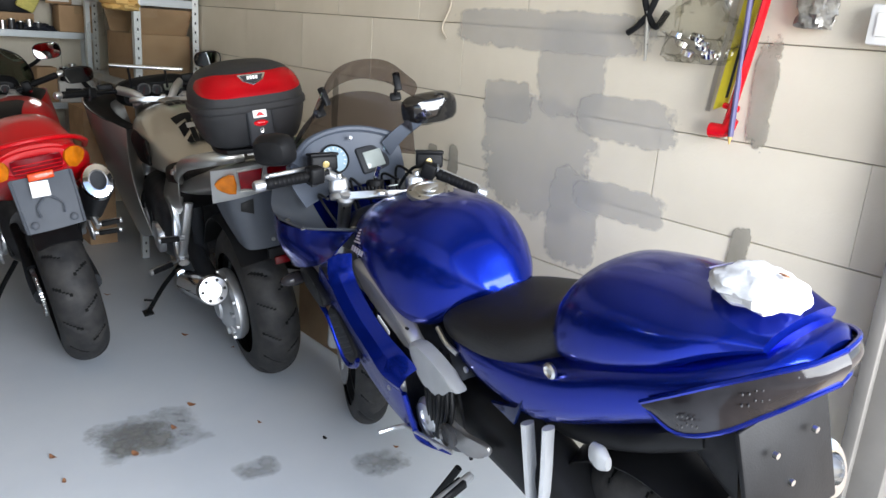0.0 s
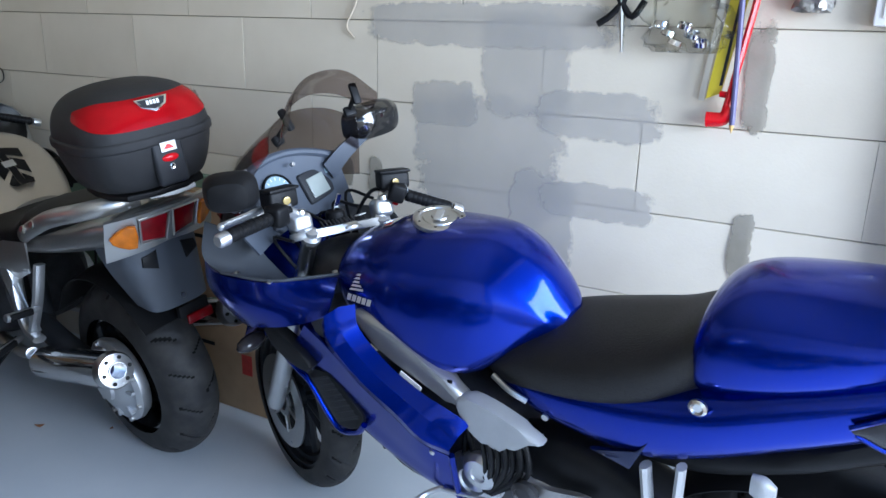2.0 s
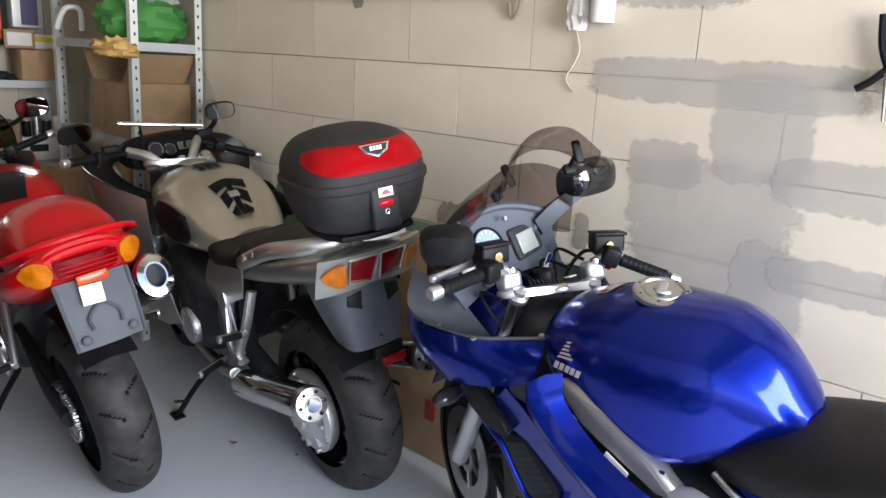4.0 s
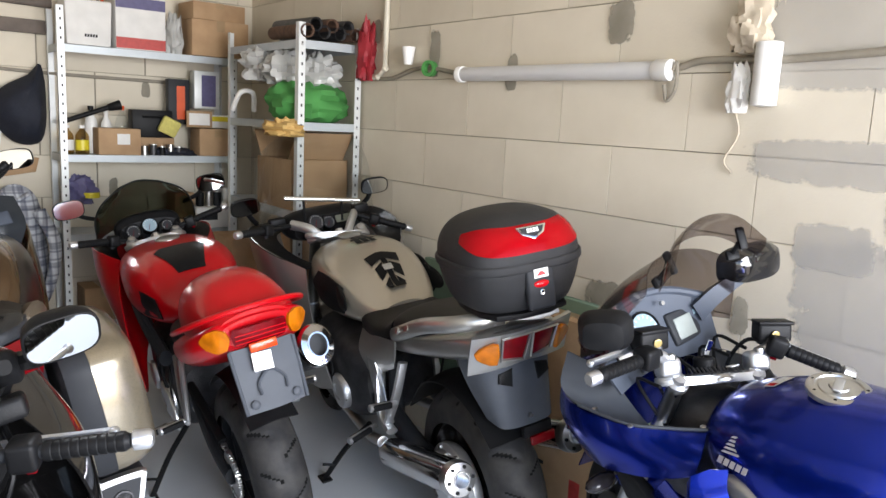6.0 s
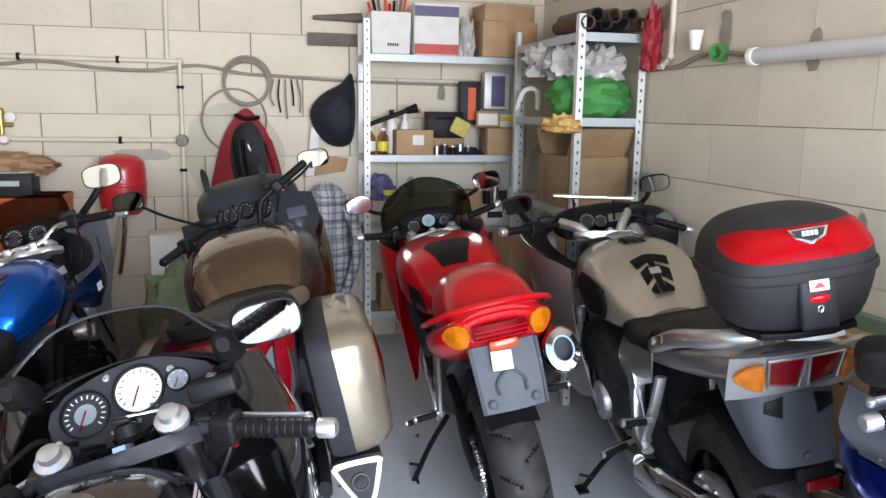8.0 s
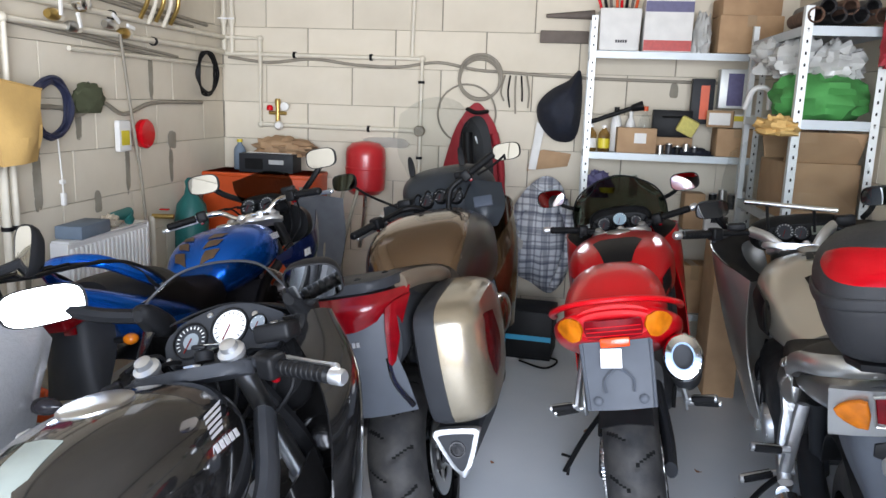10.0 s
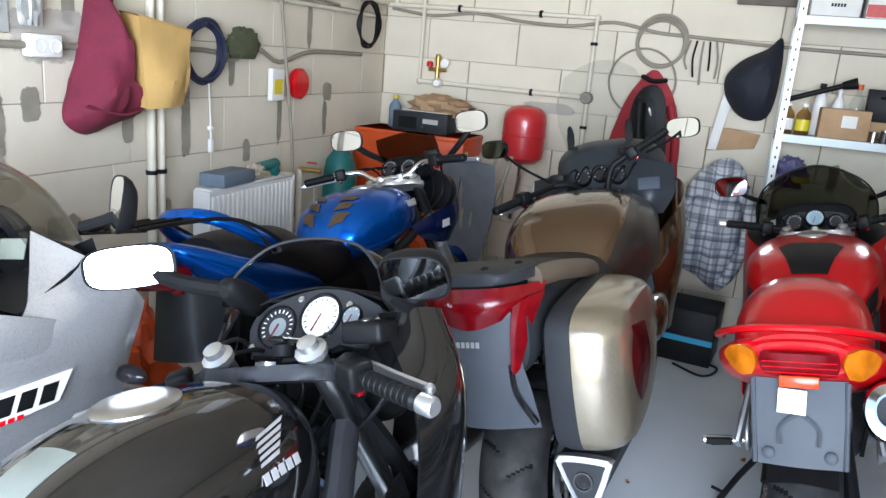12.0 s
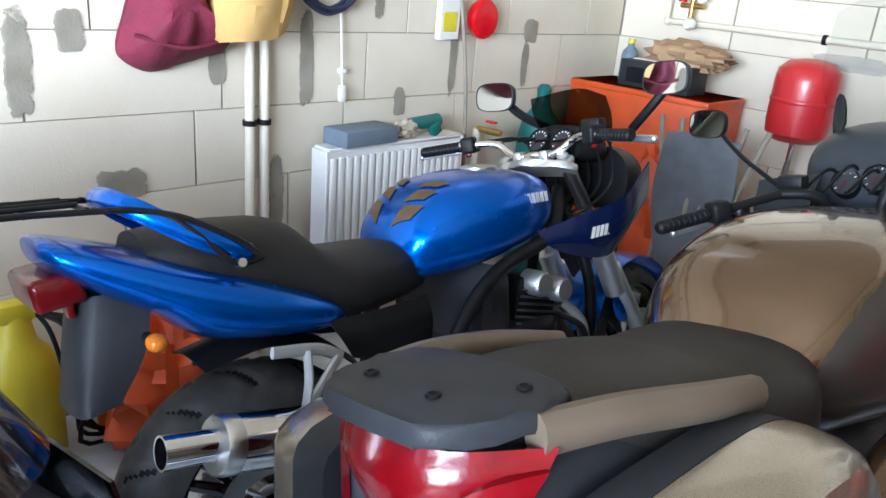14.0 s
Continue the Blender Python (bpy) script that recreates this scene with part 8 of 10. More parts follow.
# ---------------------------------------------------------------- the silver sport tourer by the west wall
def silver_sport():
    t = bike("silver_motorcycle", (-1.33, 1.44, -9, 9), "silver grey fairinged sport tourer by the west wall")
    wheel(t, 0, .315, .18, 5, M_SATIN, 16, .12, None, .09, (-1,))
    tourer_fairing(t, M_SILVER2, M_BLACK)
    tourer_front(t, -26, M_SILVER2, M_CLEARB, False, (((-.10, 1.19, .935), (-.33, 1.27, .975)), ((.13, 1.07, .905), (.365, .855, .862))), False)
    for s in (-1, 1):
        part("cockpit_wing", sheet([[(s * .20, 1.275, 1.035), (s * .27, 1.35, .967), (s * .295, 1.44, .90), (s * .285, 1.52, .85)], [(s * .24, 1.235, .945), (s * .278, 1.32, .88), (s * .29, 1.42, .84), (s * .27, 1.50, .80)], [(s * .255, 1.20, .875), (s * .272, 1.24, .80), (s * .28, 1.36, .76), (s * .25, 1.46, .73)], [(s * .258, 1.08, .79), (s * .274, 1.18, .72), (s * .275, 1.28, .68), (s * .24, 1.40, .64)], [(s * .25, 1.02, .68), (s * .26, 1.10, .62), (s * .25, 1.20, .58), (s * .20, 1.32, .55)]], .005), M_SILVER2, t, "silver upper fairing wing")
        mirror(t, (s * .24, 1.36, 1.03), (.325, 1.395, 1.075) if s > 0 else (-.37, 1.10, 1.06), I4, .05, .062, (-s * .5, -1, .3), M_BLACK, .012, M_BLACK, .04)
    d = part("dash", sheet([[(-.21, 1.275, 1.035), (-.1, 1.305, 1.06), (0, 1.315, 1.065), (.1, 1.305, 1.06), (.20, 1.275, 1.035)], [(-.255, 1.30, .96), (-.1, 1.285, .975), (0, 1.28, .98), (.1, 1.295, .97), (.262, 1.345, .967)], [(-.24, 1.19, .88), (-.1, 1.19, .90), (0, 1.19, .90), (.1, 1.19, .89), (.245, 1.20, .878)]], .006), M_BLACK, t, "black cockpit panel")
    gauge(d, (.045, 1.268, 1.0), .040, I4, 66, M_TACHO, True, 14)
    part("clock_display", box(.07, .004, .045, (.135, 1.27, .995), .004, 2, (-24, 0, 14)), M_LCD, d, "grey-green liquid crystal display")
    part("clock_display", box(.06, .004, .04, (-.05, 1.265, .985), .004, 2, (-24, 0, -6)), M_SATIN, d)
    part("dash_hood", tube([(-.21, 1.27, 1.04), (-.1, 1.295, 1.07), (0, 1.305, 1.076), (.1, 1.295, 1.07), (.20, 1.27, 1.04)], .008, 8, 5), M_BLACK, d)
    tank = part("fuel_tank", body([(1.10, .93, .86, .05, .89, 2, 2), (1.05, .965, .81, .13, .87, 2.3, 2.5), (.95, .995, .765, .165, .865, 2.4, 2.6), (.85, 1.005, .74, .178, .86, 2.5, 2.6), (.75, 1.01, .73, .178, .86, 2.5, 2.6), (.65, 1.005, .75, .17, .86, 2.4, 2.6), (.565, .965, .785, .148, .86, 2.3, 2.5), (.505, .90, .81, .11, .85, 2.2, 2.4)], 40, 6), M_SILVER2, t, "silver grey fuel tank")
    wing_badge(tank, Matrix.Translation((.170, .90, .90)) @ pose(0, 0, 0, 0, -12, 0) @ Matrix(((0, 0, 1, 0), (1, 0, 0, 0), (0, 1, 0, 0), (0, 0, 0, 1))), M_BLACK, .06)
    q = Matrix.Translation((.284, 1.17, .72)) @ pose(0, 0, 0, 0, -4, -3) @ Matrix(((0, 0, 1, 0), (1, 0, 0, 0), (0, 1, 0, 0), (0, 0, 0, 1)))
    part("decal_field", slab([(-.10, -.035), (.06, -.02), (.10, .035), (-.05, .03)], .0016, q), M_WHITE, t, "white side decal")
    bar_text(t, q @ Matrix.Translation((0, .002, .0015)), 3, .13, .035, M_BLACK, .5)
    bar_text(t, q @ Matrix.Translation((-.045, -.026, .0015)), 4, .07, .009, M_REDP, .3)
    part("seat", body([(.66, .79, .70, .09, .745, 2.2, 3), (.55, .825, .69, .145, .76, 2.4, 3), (.38, .84, .70, .163, .78, 2.8, 3), (.2, .88, .75, .15, .82, 2.6, 3), (-.1, .93, .84, .13, .89, 2.4, 3), (-.25, .95, .88, .09, .92, 2.2, 2.5)], 32, 6), M_SEAT, t, "black dual seat")
    part("tail_fairing", body([(.62, .735, .685, .11, .71, 2.5, 2.5), (.36, .785, .615, .165, .71, 3, 3), (.05, .875, .72, .16, .80, 3, 3), (-.2, .95, .84, .13, .90, 2.6, 2.6), (-.33, .955, .90, .05, .93, 2, 2)], 36, 6), M_SILVER2, t)
    engine_lump(t, .82, .50, .55, .42, .34, seed=17)
    for s in (-1, 1):
        part("frame_beam", tube([(s * .185, 1.0, .845), (s * .196, .86, .785), (s * .198, .70, .70), (s * .19, .66, .67)], .026, 10, 5, flat=1.5), M_STEEL, t)
        peg(t, (s * .20, .46, .36), (s * .33, .44, .35))
    swingarm(t, .55, .42, .1, M_SATIN)
    stand(t, (-.14, .62, .33), (-.30, .72, .035))
    shorten(t, 1.40, .5)
    return t


M_SILVER2 = material("titanium_silver_paint", (0.58, 0.58, 0.59), 0.28, 0.7, 0.05, 5, 0.03, 900, coat=0.9)
M_CLEARB = glassy("grey_clear_acrylic", (0.80, 0.79, 0.76))

M_KRAFTP = material("pale_cotton", (0.55, 0.47, 0.36), 0.9, 0, 0.2, 14, 0.3)
M_CLEARP = glassy("clear_polythene", (0.90, 0.90, 0.88), 0.12)
M_STEELB = material("bagged_screws", (0.40, 0.38, 0.34), 0.4, 0.6, 0.5, 60, 0.6)
M_OLIVE = material("olive_cloth", (0.07, 0.08, 0.04), 0.85, 0, 0.2, 14, 0.3)
M_OLIVEL = material("pale_green_sack", (0.24, 0.30, 0.17), 0.8, 0, 0.2, 10, 0.3)
M_GREYB = material("grey_blue_card", (0.16, 0.21, 0.27), 0.7, 0, 0.15, 12, 0.1)
M_GREYC = material("grey_canvas", (0.13, 0.14, 0.16), 0.85, 0, 0.2, 14, 0.3)
M_CYAN = material("cyan_print", (0.02, 0.30, 0.50), 0.4, 0, 0.1, 30, 0.0)
M_GREENB = material("pale_green_board", (0.16, 0.24, 0.17), 0.8, 0, 0.15, 10, 0.1)
M_CLOTH = material("white_cotton", (0.66, 0.67, 0.68), 0.9, 0, 0.06, 14, 0.4)


def plaid():
    m = material("checked_cotton", (0.66, 0.69, 0.74), 0.9, 0, 0.1, 14, 0.3)
    nt = m.node_tree
    nd, ln = nt.nodes, nt.links
    p = nd["Principled BSDF"]
    src = p.inputs["Base Color"].links[0].from_socket
    tc = nd.new("ShaderNodeTexCoord")
    out = src
    for axis, sc in (("X", 7.0), ("Z", 7.0), ("X", 3.1), ("Z", 3.1)):
        w = nd.new("ShaderNodeTexWave")
        w.bands_direction = axis
        w.inputs["Scale"].default_value, w.inputs["Distortion"].default_value = sc, 1.5
        ln.new(tc.outputs["Object"], w.inputs["Vector"])
        r = nd.new("ShaderNodeMapRange")
        r.inputs["From Min"].default_value, r.inputs["From Max"].default_value = 0.76, 0.92
        r.inputs["To Max"].default_value = 0.5
        ln.new(w.outputs["Fac"], r.inputs["Value"])
        mx = nd.new("ShaderNodeMix")
        mx.data_type = "RGBA"
        mx.inputs["B"].default_value = (0.05, 0.06, 0.11, 1)
        ln.new(r.outputs["Result"], mx.inputs["Factor"])
        ln.new(out, mx.inputs["A"])
        out = mx.outputs["Result"]
    ln.new(out, p.inputs["Base Color"])
    return m


M_PLAID = plaid()
M_GALVP = material("pale_painted_steel", (0.68, 0.70, 0.69), 0.45, 0.25, 0.08, 14, 0.05, 120)
M_STAIN2 = feather(material("faint_oil_stain", (0.28, 0.29, 0.29), 0.4, 0, 0.2, 16, 0.1, 60, col2=(0.42, 0.44, 0.45)), "X", "Y", 1.0, 0.7, 10.0)
M_LEAF = material("dry_leaf_brown", (0.30, 0.13, 0.06), 0.8, 0, 0.4, 60, 0.3)
M_TAPE = material("brown_tape", (0.36, 0.24, 0.13), 0.3, 0, 0.1, 20, 0.0)
M_PRINTB = material("blue_print", (0.10, 0.09, 0.20), 0.5, 0, 0.2, 40, 0.0)
M_PRINTR = material("red_print", (0.50, 0.05, 0.04), 0.5, 0, 0.2, 40, 0.0)
M_PAPER = material("white_card", (0.74, 0.73, 0.70), 0.7, 0, 0.1, 12, 0.05)
M_YELLOW = material("yellow_plastic", (0.68, 0.55, 0.03), 0.4, 0, 0.1, 12, 0.05)
M_SPONGE = material("yellow_sponge", (0.62, 0.55, 0.16), 0.95, 0, 0.2, 60, 0.8, 200)
M_GREENF = material("green_fabric", (0.055, 0.26, 0.06), 0.8, 0, 0.2, 10, 0.3)
M_BAGW = material("milky_plastic_bag", (0.46, 0.46, 0.44), 0.25, 0, 0.15, 10, 0.3)
M_NAVY = material("navy_cloth", (0.008, 0.011, 0.022), 0.8, 0, 0.3, 14, 0.3)
M_REDF = material("red_motorcycle_jacket", (0.34, 0.02, 0.03), 0.6, 0, 0.2, 14, 0.2)
M_MAROON = material("maroon_cloth", (0.16, 0.012, 0.035), 0.85, 0, 0.25, 12, 0.4)
M_KRAFT = material("kraft_yellow_paper", (0.60, 0.38, 0.13), 0.75, 0, 0.15, 10, 0.2)
M_ORANGE = material("orange_plastic", (0.68, 0.09, 0.015), 0.45, 0, 0.15, 12, 0.1)
M_TEAL = material("teal_plastic", (0.01, 0.14, 0.13), 0.45, 0, 0.15, 12, 0.1)
M_BRASS = material("brass", (0.55, 0.38, 0.12), 0.35, 0.9, 0.2, 20, 0.1)
M_REDT = material("red_enamel_tank", (0.50, 0.02, 0.025), 0.35, 0, 0.1, 8, 0.02, coat=0.3)
M_AMBG = glassy("amber_bottle", (0.75, 0.62, 0.40))
M_WOOD = material("grey_old_wood", (0.16, 0.13, 0.11), 0.8, 0, 0.3, 10, 0.3)
M_LAMP = material("lamp_diffuser", (0.62, 0.62, 0.62), 0.35, 0, 0.05, 8, 0.02)
M_NAVYC = material("dark_blue_cable", (0.02, 0.025, 0.06), 0.5, 0, 0.2, 20, 0.1)
M_PAVER = material("brown_paver", (0.26, 0.19, 0.13), 0.9, 0, 0.25, 8, 0.4, 120, piece=0.15)

# ---------------------------------------------------------------- wall patches, stains, pavers
def coat_on(wall, m, u, v, w, h, mat):
    """A thin dab of cement on a wall, centred on (u along, v up)."""
    bm = bmesh.new()
    bm.faces.new([bm.verts.new(m @ Vector((u + a * w / 2, v + b * h / 2, 0))) for a, b in ((-1, -1), (1, -1), (1, 1), (-1, 1))])
    part("plaster_patch", bm, mat, wall, flat=True)


# cement dabs and skimmed joints
for i, (y, z, w, h, mt) in enumerate(((2.18, 1.04, .50, .42, M_SKIM), (2.075, 1.32, .28, .30, M_SKIM), (2.33, 1.20, .24, .14, M_SKIM), (2.0, .87, .22, .32, M_SKIM), (1.85, 1.195, .38, .14, M_SKIM), (1.83, .955, .36, .11, M_SKIM), (2.2, 1.43, .86, .13, M_SKIM), (2.35, 1.77, .55, .3, M_SKIM),
    (1.448, 1.315, .065, .28, M_DAB), (1.437, .89, .06, .18, M_DAB), (2.58, .95, .06, .12, M_DAB), (2.70, .945, .06, .10, M_DAB),
    (3.392, 1.065, .05, .23, M_DAB), 
                                      (3.14, 1.86, .11, .15, M_DAB), (4.205, 1.80, .08, .22, M_DAB), (3.682, 1.70, .07, .14, M_DAB), (3.083, .88, .24, .16, M_DAB), (4.7, 1.92, .07, .12, M_DAB), (1.55, 1.95, .1, .25, M_SKIM))):
    coat_on(wall_east, Matrix.Translation((XR - .0015 - .0004 * i, 0, 0)) @ SIDE, y, z, w * 1.12, h * 1.12, mt)
for i, (y, z, w, h, mt) in enumerate(((3.48, 1.78, .07, .20, M_DAB), (3.12, 1.60, .16, .17, M_DAB), (3.69, 1.54, .06, .17, M_DAB), (3.62, 1.42, .34, .19, M_SKIM), (3.38, 1.11, .075, .29, M_DAB), (3.52, 1.19, .08, .12, M_DAB), (3.96, 1.085, .06, .12, M_DAB),
                                      (4.30, 1.09, .06, .34, M_DAB), (4.62, 1.34, .05, .20, M_DAB), (5.03, 1.08, .045, .30, M_DAB), (5.52, 1.20, .10, .11, M_DAB), (5.50, 1.06, .05, .22, M_DAB), (4.745, .93, .06, .11, M_DAB), (5.30, 1.55, .05, .24, M_DAB), (3.22, .93, .1, .14, M_DAB), (3.15, .72, .1, .16, M_DAB), (3.63, .74, .16, .10, M_DAB), (4.18, .62, .06, .3, M_DAB), (2.7, 1.2, .08, .25, M_DAB), (2.4, 1.6, .14, .2, M_DAB))):
    coat_on(wall_west, Matrix.Translation((XL + .0015 + .0004 * i, 0, 0)) @ SIDE, y, z, w * 1.12, h * 1.12, mt)
for i, (x, z, w, h, mt) in enumerate(((-.826, 2.21, .08, .14, M_DABN), (.02, 2.20, .09, .1, M_DABN), (-.9, 1.2, .35, .07, M_SKIMN), (.75, .99, .05, .14, M_DABN), (.95, 1.6, .05, .1, M_DABN), (-1.55, 2.22, .06, .05, M_SKIMN))):
    coat_on(wall_north, pose(0, YB - .0015 - .0004 * i, 0, 90, 0, 0), x, z, w * 1.12, h * 1.12, mt)


def stain(cx, cy, rx, ry, mat, z=.0012):
    bm = bmesh.new()
    bm.faces.new([bm.verts.new((cx + a * rx, cy + b * ry, z)) for a, b in ((-1, -1), (1, -1), (1, 1), (-1, 1))])
    part("floor_stain", bm, mat, floor, flat=True)


stain(.60, 2.89, .21, .18, M_STAIN2)
stain(.56, 2.87, .13, .12, M_STAIN, .002)
stain(.81, 2.49, .09, .07, M_STAIN2)
stain(1.17, 2.3, .12, .09, M_STAIN2)
rl = random.Random(4)
for i, (x, y) in enumerate(((1.264, 2.348), (1.029, 3.633), (1.089, 2.53), (.685, 2.872), (.294, 2.744), (.52, 2.78), (.95, 2.75), (.80, 3.0), (1.15, 3.4), (.45, 4.6), (1.0, 2.1), (.3, 2.9), (.05, 4.2), (.9, 4.3))):
    l = part("dry_leaf", sheet([[(-.016, -.006, .004), (0, -.010, .001), (.016, -.005, .006)], [(-.018, .0, .008), (0, .0, .003), (.018, .001, .010)], [(-.013, .007, .006), (0, .011, .002), (.012, .006, .007)]], .0012, 3, 3), M_LEAF if i != 2 else M_BLACK)
    l.matrix_world = pose(x, y, .002, rl.uniform(-8, 8), rl.uniform(-8, 8), rl.uniform(0, 360)) @ Matrix.Diagonal((.9 if i % 2 else .6,) * 3).to_4x4()
    tagged(l, "small dry brown leaf lying on the floor", "leaf", "dry leaves")

# steel frame of the garage door, on both sides and over the opening
jamb = thing("door_frame", pose(0, YF, 0), "grey galvanised steel garage door frame", "door frame", kind="structure")
for x, s in ((XR - .03, 1), (XL + .03, -1)):
    part("jamb", join(box(.07, .10, 2.42, (x, -.06, 1.21), .004), box(.03, .03, 2.42, (x - s * .045, -.03, 1.21), .003)), M_JAMB, jamb)
part("head", box(3.6, .10, .08, ((XL + XR) / 2, -.06, 2.40), .004), M_JAMB, jamb)

# ---------------------------------------------------------------- shelves
def steel_shelf(x0, x1, y0, y1, levels, top, label):
    t = thing("steel_shelf", pose(0, 0, 0), label, "shelf", "steel shelving units")
    posts = [(x0, y0, 1, 1), (x1, y0, -1, 1), (x0, y1, 1, -1), (x1, y1, -1, -1)]
    for x, y, sx, sy in posts:
        p = part("post", join(box(.035, .002, top, (x + sx * .0175, y, top / 2), 0), box(.002, .035, top, (x, y + sy * .0175, top / 2), 0)), M_GALVP, t, "perforated pale steel post")
        if sy > 0:
            n = int(top / .05)
            hole = None
            for i in range(n):
                h = box(.008, .0012, .014, (x + sx * .018, y - .0014, .04 + i * .05), 0)
                hole = h if hole is None else join(hole, h)
            tagged(part("post_holes", hole, M_BLACK, p), kind="stuff")
    for z in levels:
        s = part("shelf_board", join(box(x1 - x0, y1 - y0, .003, ((x0 + x1) / 2, (y0 + y1) / 2, z), 0), box(x1 - x0 - .004, .003, .04, ((x0 + x1) / 2, y0 + .003, z - .019), 0), box(.003, y1 - y0, .04, (x0 + .003, (y0 + y1) / 2, z - .019), 0), box(.003, y1 - y0, .04, (x1 - .003, (y0 + y1) / 2, z - .019), 0)), M_SHELF, t)
        for x in (x0 + .018, x1 - .018):
            part("shelf_bolt", rod((x, y0 - .004, z - .02), (x, y0 + .002, z - .02), .006, 8), M_STEEL, s)
    return t


steel_shelf(.405, 1.41, 5.95, 6.24, (.24, .765, 1.213, 1.808), 2.01, "galvanised steel shelf crowded with boxes and bottles")
steel_shelf(1.262, 1.618, 4.82, 5.72, (.5, 1.0, 1.455, 1.855), 1.94, "narrow pale steel shelf in the corner, full of bags")


def carton(x, y, z, sx, sy, sz, rot=0, label="brown cardboard box on a shelf", tape=True, open_top=False, mat=None, mark=None, name="cardboard_box", cat="box"):
    t = thing(name, pose(x, y, z, 0, 0, rot), label, cat)
    part("box_body", box(sx, sy, sz, (0, 0, sz / 2), .004, 2), mat or M_CARD, t)
    if tape:
        part("tape", join(box(.05, sy + .002, .001, (0, 0, sz + .0005), 0), box(.05, .001, sz * .3, (0, -sy / 2 - .001, sz * .85), 0)), M_TAPE, t)
    if open_top:
        for s in (-1, 1):
            part("flap", box(sx * .98, .003, sy * .42, (0, s * sy / 2, sz + sy * .16), 0, 1, (s * -35, 0, 0)), M_CARD, t)
    if mark is not None:
        part("printed_panel", box(mark[0], .001, mark[1], (mark[2], -sy / 2 - .0008, mark[3]), 0), mark[4], t)
    return t




def crumple(rx, ry, rz, seed, amp=.18, freq=9.0, u=28, v=18, flat_bottom=True):
    """A creased bag or bundle."""
    bm = bmesh.new()
    bmesh.ops.create_uvsphere(bm, u_segments=u, v_segments=v, radius=1)
    for p in bm.verts:
        d = p.co.normalized()
        k = 1 + amp * noise.noise(d * freq * .35 + Vector((seed, 0, 0))) * 1.6 + amp * .5 * noise.noise(d * freq + Vector((0, seed, 0)))
        c = d * k
        p.co = Vector((c.x * rx, c.y * ry, (max(c.z, -.75) if flat_bottom else c.z) * rz))
    return bm


def soft(name, at, r, mat, seed, label, cat, amp=.18, rot=0, freq=9.0):
    ob = part(name, crumple(*r, seed, amp, freq), mat)
    ob.matrix_world = pose(*at, 0, 0, rot)
    return tagged(ob, label, cat)


def bottle(x, y, z, r, h, mat, capm, label, band=None):
    t = thing("bottle", pose(x, y, z), label, "bottle", "bottles on the shelf")
    part("bottle_body", lathe([(r * .9, 0), (r, .006), (r, h * .62), (r * .85, h * .72), (r * .38, h * .84), (r * .38, h * .92)], 20), mat, t)
    part("cap", lathe([(r * .46, h * .9), (r * .46, h), (r * .40, h)], 16), capm, t)
    if band is not None:
        part("label_band", lathe([(r * 1.01, h * .14), (r * 1.01, h * .5)], 20, None, False), band, t)


def lens_jar(x, y, z, r, h, mat, label="small tin can on the shelf"):
    t = thing("tin_can", pose(x, y, z), label, "can", "tins on the shelf")
    part("can_body", lathe([(r, 0), (r, h)], 20), mat, t)
    part("can_rim", lathe([(r * 1.04, h - .003), (r * 1.04, h + .002), (r * .9, h + .002), (r * .9, h - .004), (.001, h - .004)], 20), M_STEEL, t)


# top board of the wide shelf
bag = thing("paper_bag", pose(.57, 6.06, 1.812), "white paper bag full of hand tools", "bag")
part("bag_body", box(.23, .18, .245, (0, 0, .1225), .012, 2, (0, 0, 0), 1.06), M_PAPER, bag)
bar_text(bag, pose(.01, -.0925, .055, 90, 0, 0), 5, .07, .016, M_BLACK, .1)
for i in range(8):
    part("tool_handle", rod((-.08 + .022 * i, -.02 + .02 * (i % 3), .15), (-.13 + .034 * i, -.03 + .03 * (i % 3), .30 + .02 * (i % 4)), .009, 8), (M_REDP, M_BLACK, M_WOOD, M_ORANGE)[i % 4], bag)
apb = carton(.845, 6.06, 1.812, .275, .2, .30, 0, "white and violet appliance box with red base print", False, mat=M_PAPER, mark=(.272, .06, 0, .035, M_PRINTR), name="appliance_box")
part("printed_band", box(.272, .001, .06, (0, -.1008, .255), 0), M_PRINTB, apb)
carton(1.30, 6.05, 1.812, .35, .24, .21, 0, "taped brown cardboard carton on the top board")
carton(1.29, 6.05, 2.023, .33, .22, .10, 4, "flat brown cardboard carton on another carton", True)
soft("plastic_bag", (1.04, 6.0, 1.90), (.05, .05, .14), M_BAGW, 3, "crumpled clear plastic bag between the boxes", "bag", .25)
# middle board
for i, (x, m_, b_) in enumerate(((.445, M_AMBG, M_GREENF), (.525, M_AMBG, M_YELLOW))):
    bottle(x, 6.0, 1.216, .036, .16, m_, M_WHITE, "small brown bottle with a printed label", M_PAPER if i == 0 else M_YELLOW)
carton(.715, 6.03, 1.216, .23, .16, .15, 0, "small brown carton with a white label", False, mark=(.07, .06, .02, .09, M_PAPER))
bottle(.60, 6.12, 1.216, .034, .27, M_WHITE, M_BLACK, "white spray bottle with a black cap")
bottle(.775, 6.14, 1.216, .036, .28, M_CLEAR, M_ORANGE, "clear bottle with an orange cap")
bottle(.69, 6.15, 1.216, .030, .25, M_WHITE, M_WHITE, "white plastic bottle on the shelf")
carton(.93, 6.12, 1.216, .25, .14, .10, 0, "low open brown carton", False)
tc = carton(.93, 6.1, 1.318, .23, .12, .16, -4, "black plastic tool case on a carton", False, mat=M_BLACK, name="tool_case")
part("case_handle", tube([(-.05, -.062, .12), (-.05, -.085, .12), (.05, -.085, .12), (.05, -.062, .12)], .006, 8, 3), M_BLACK, tc)
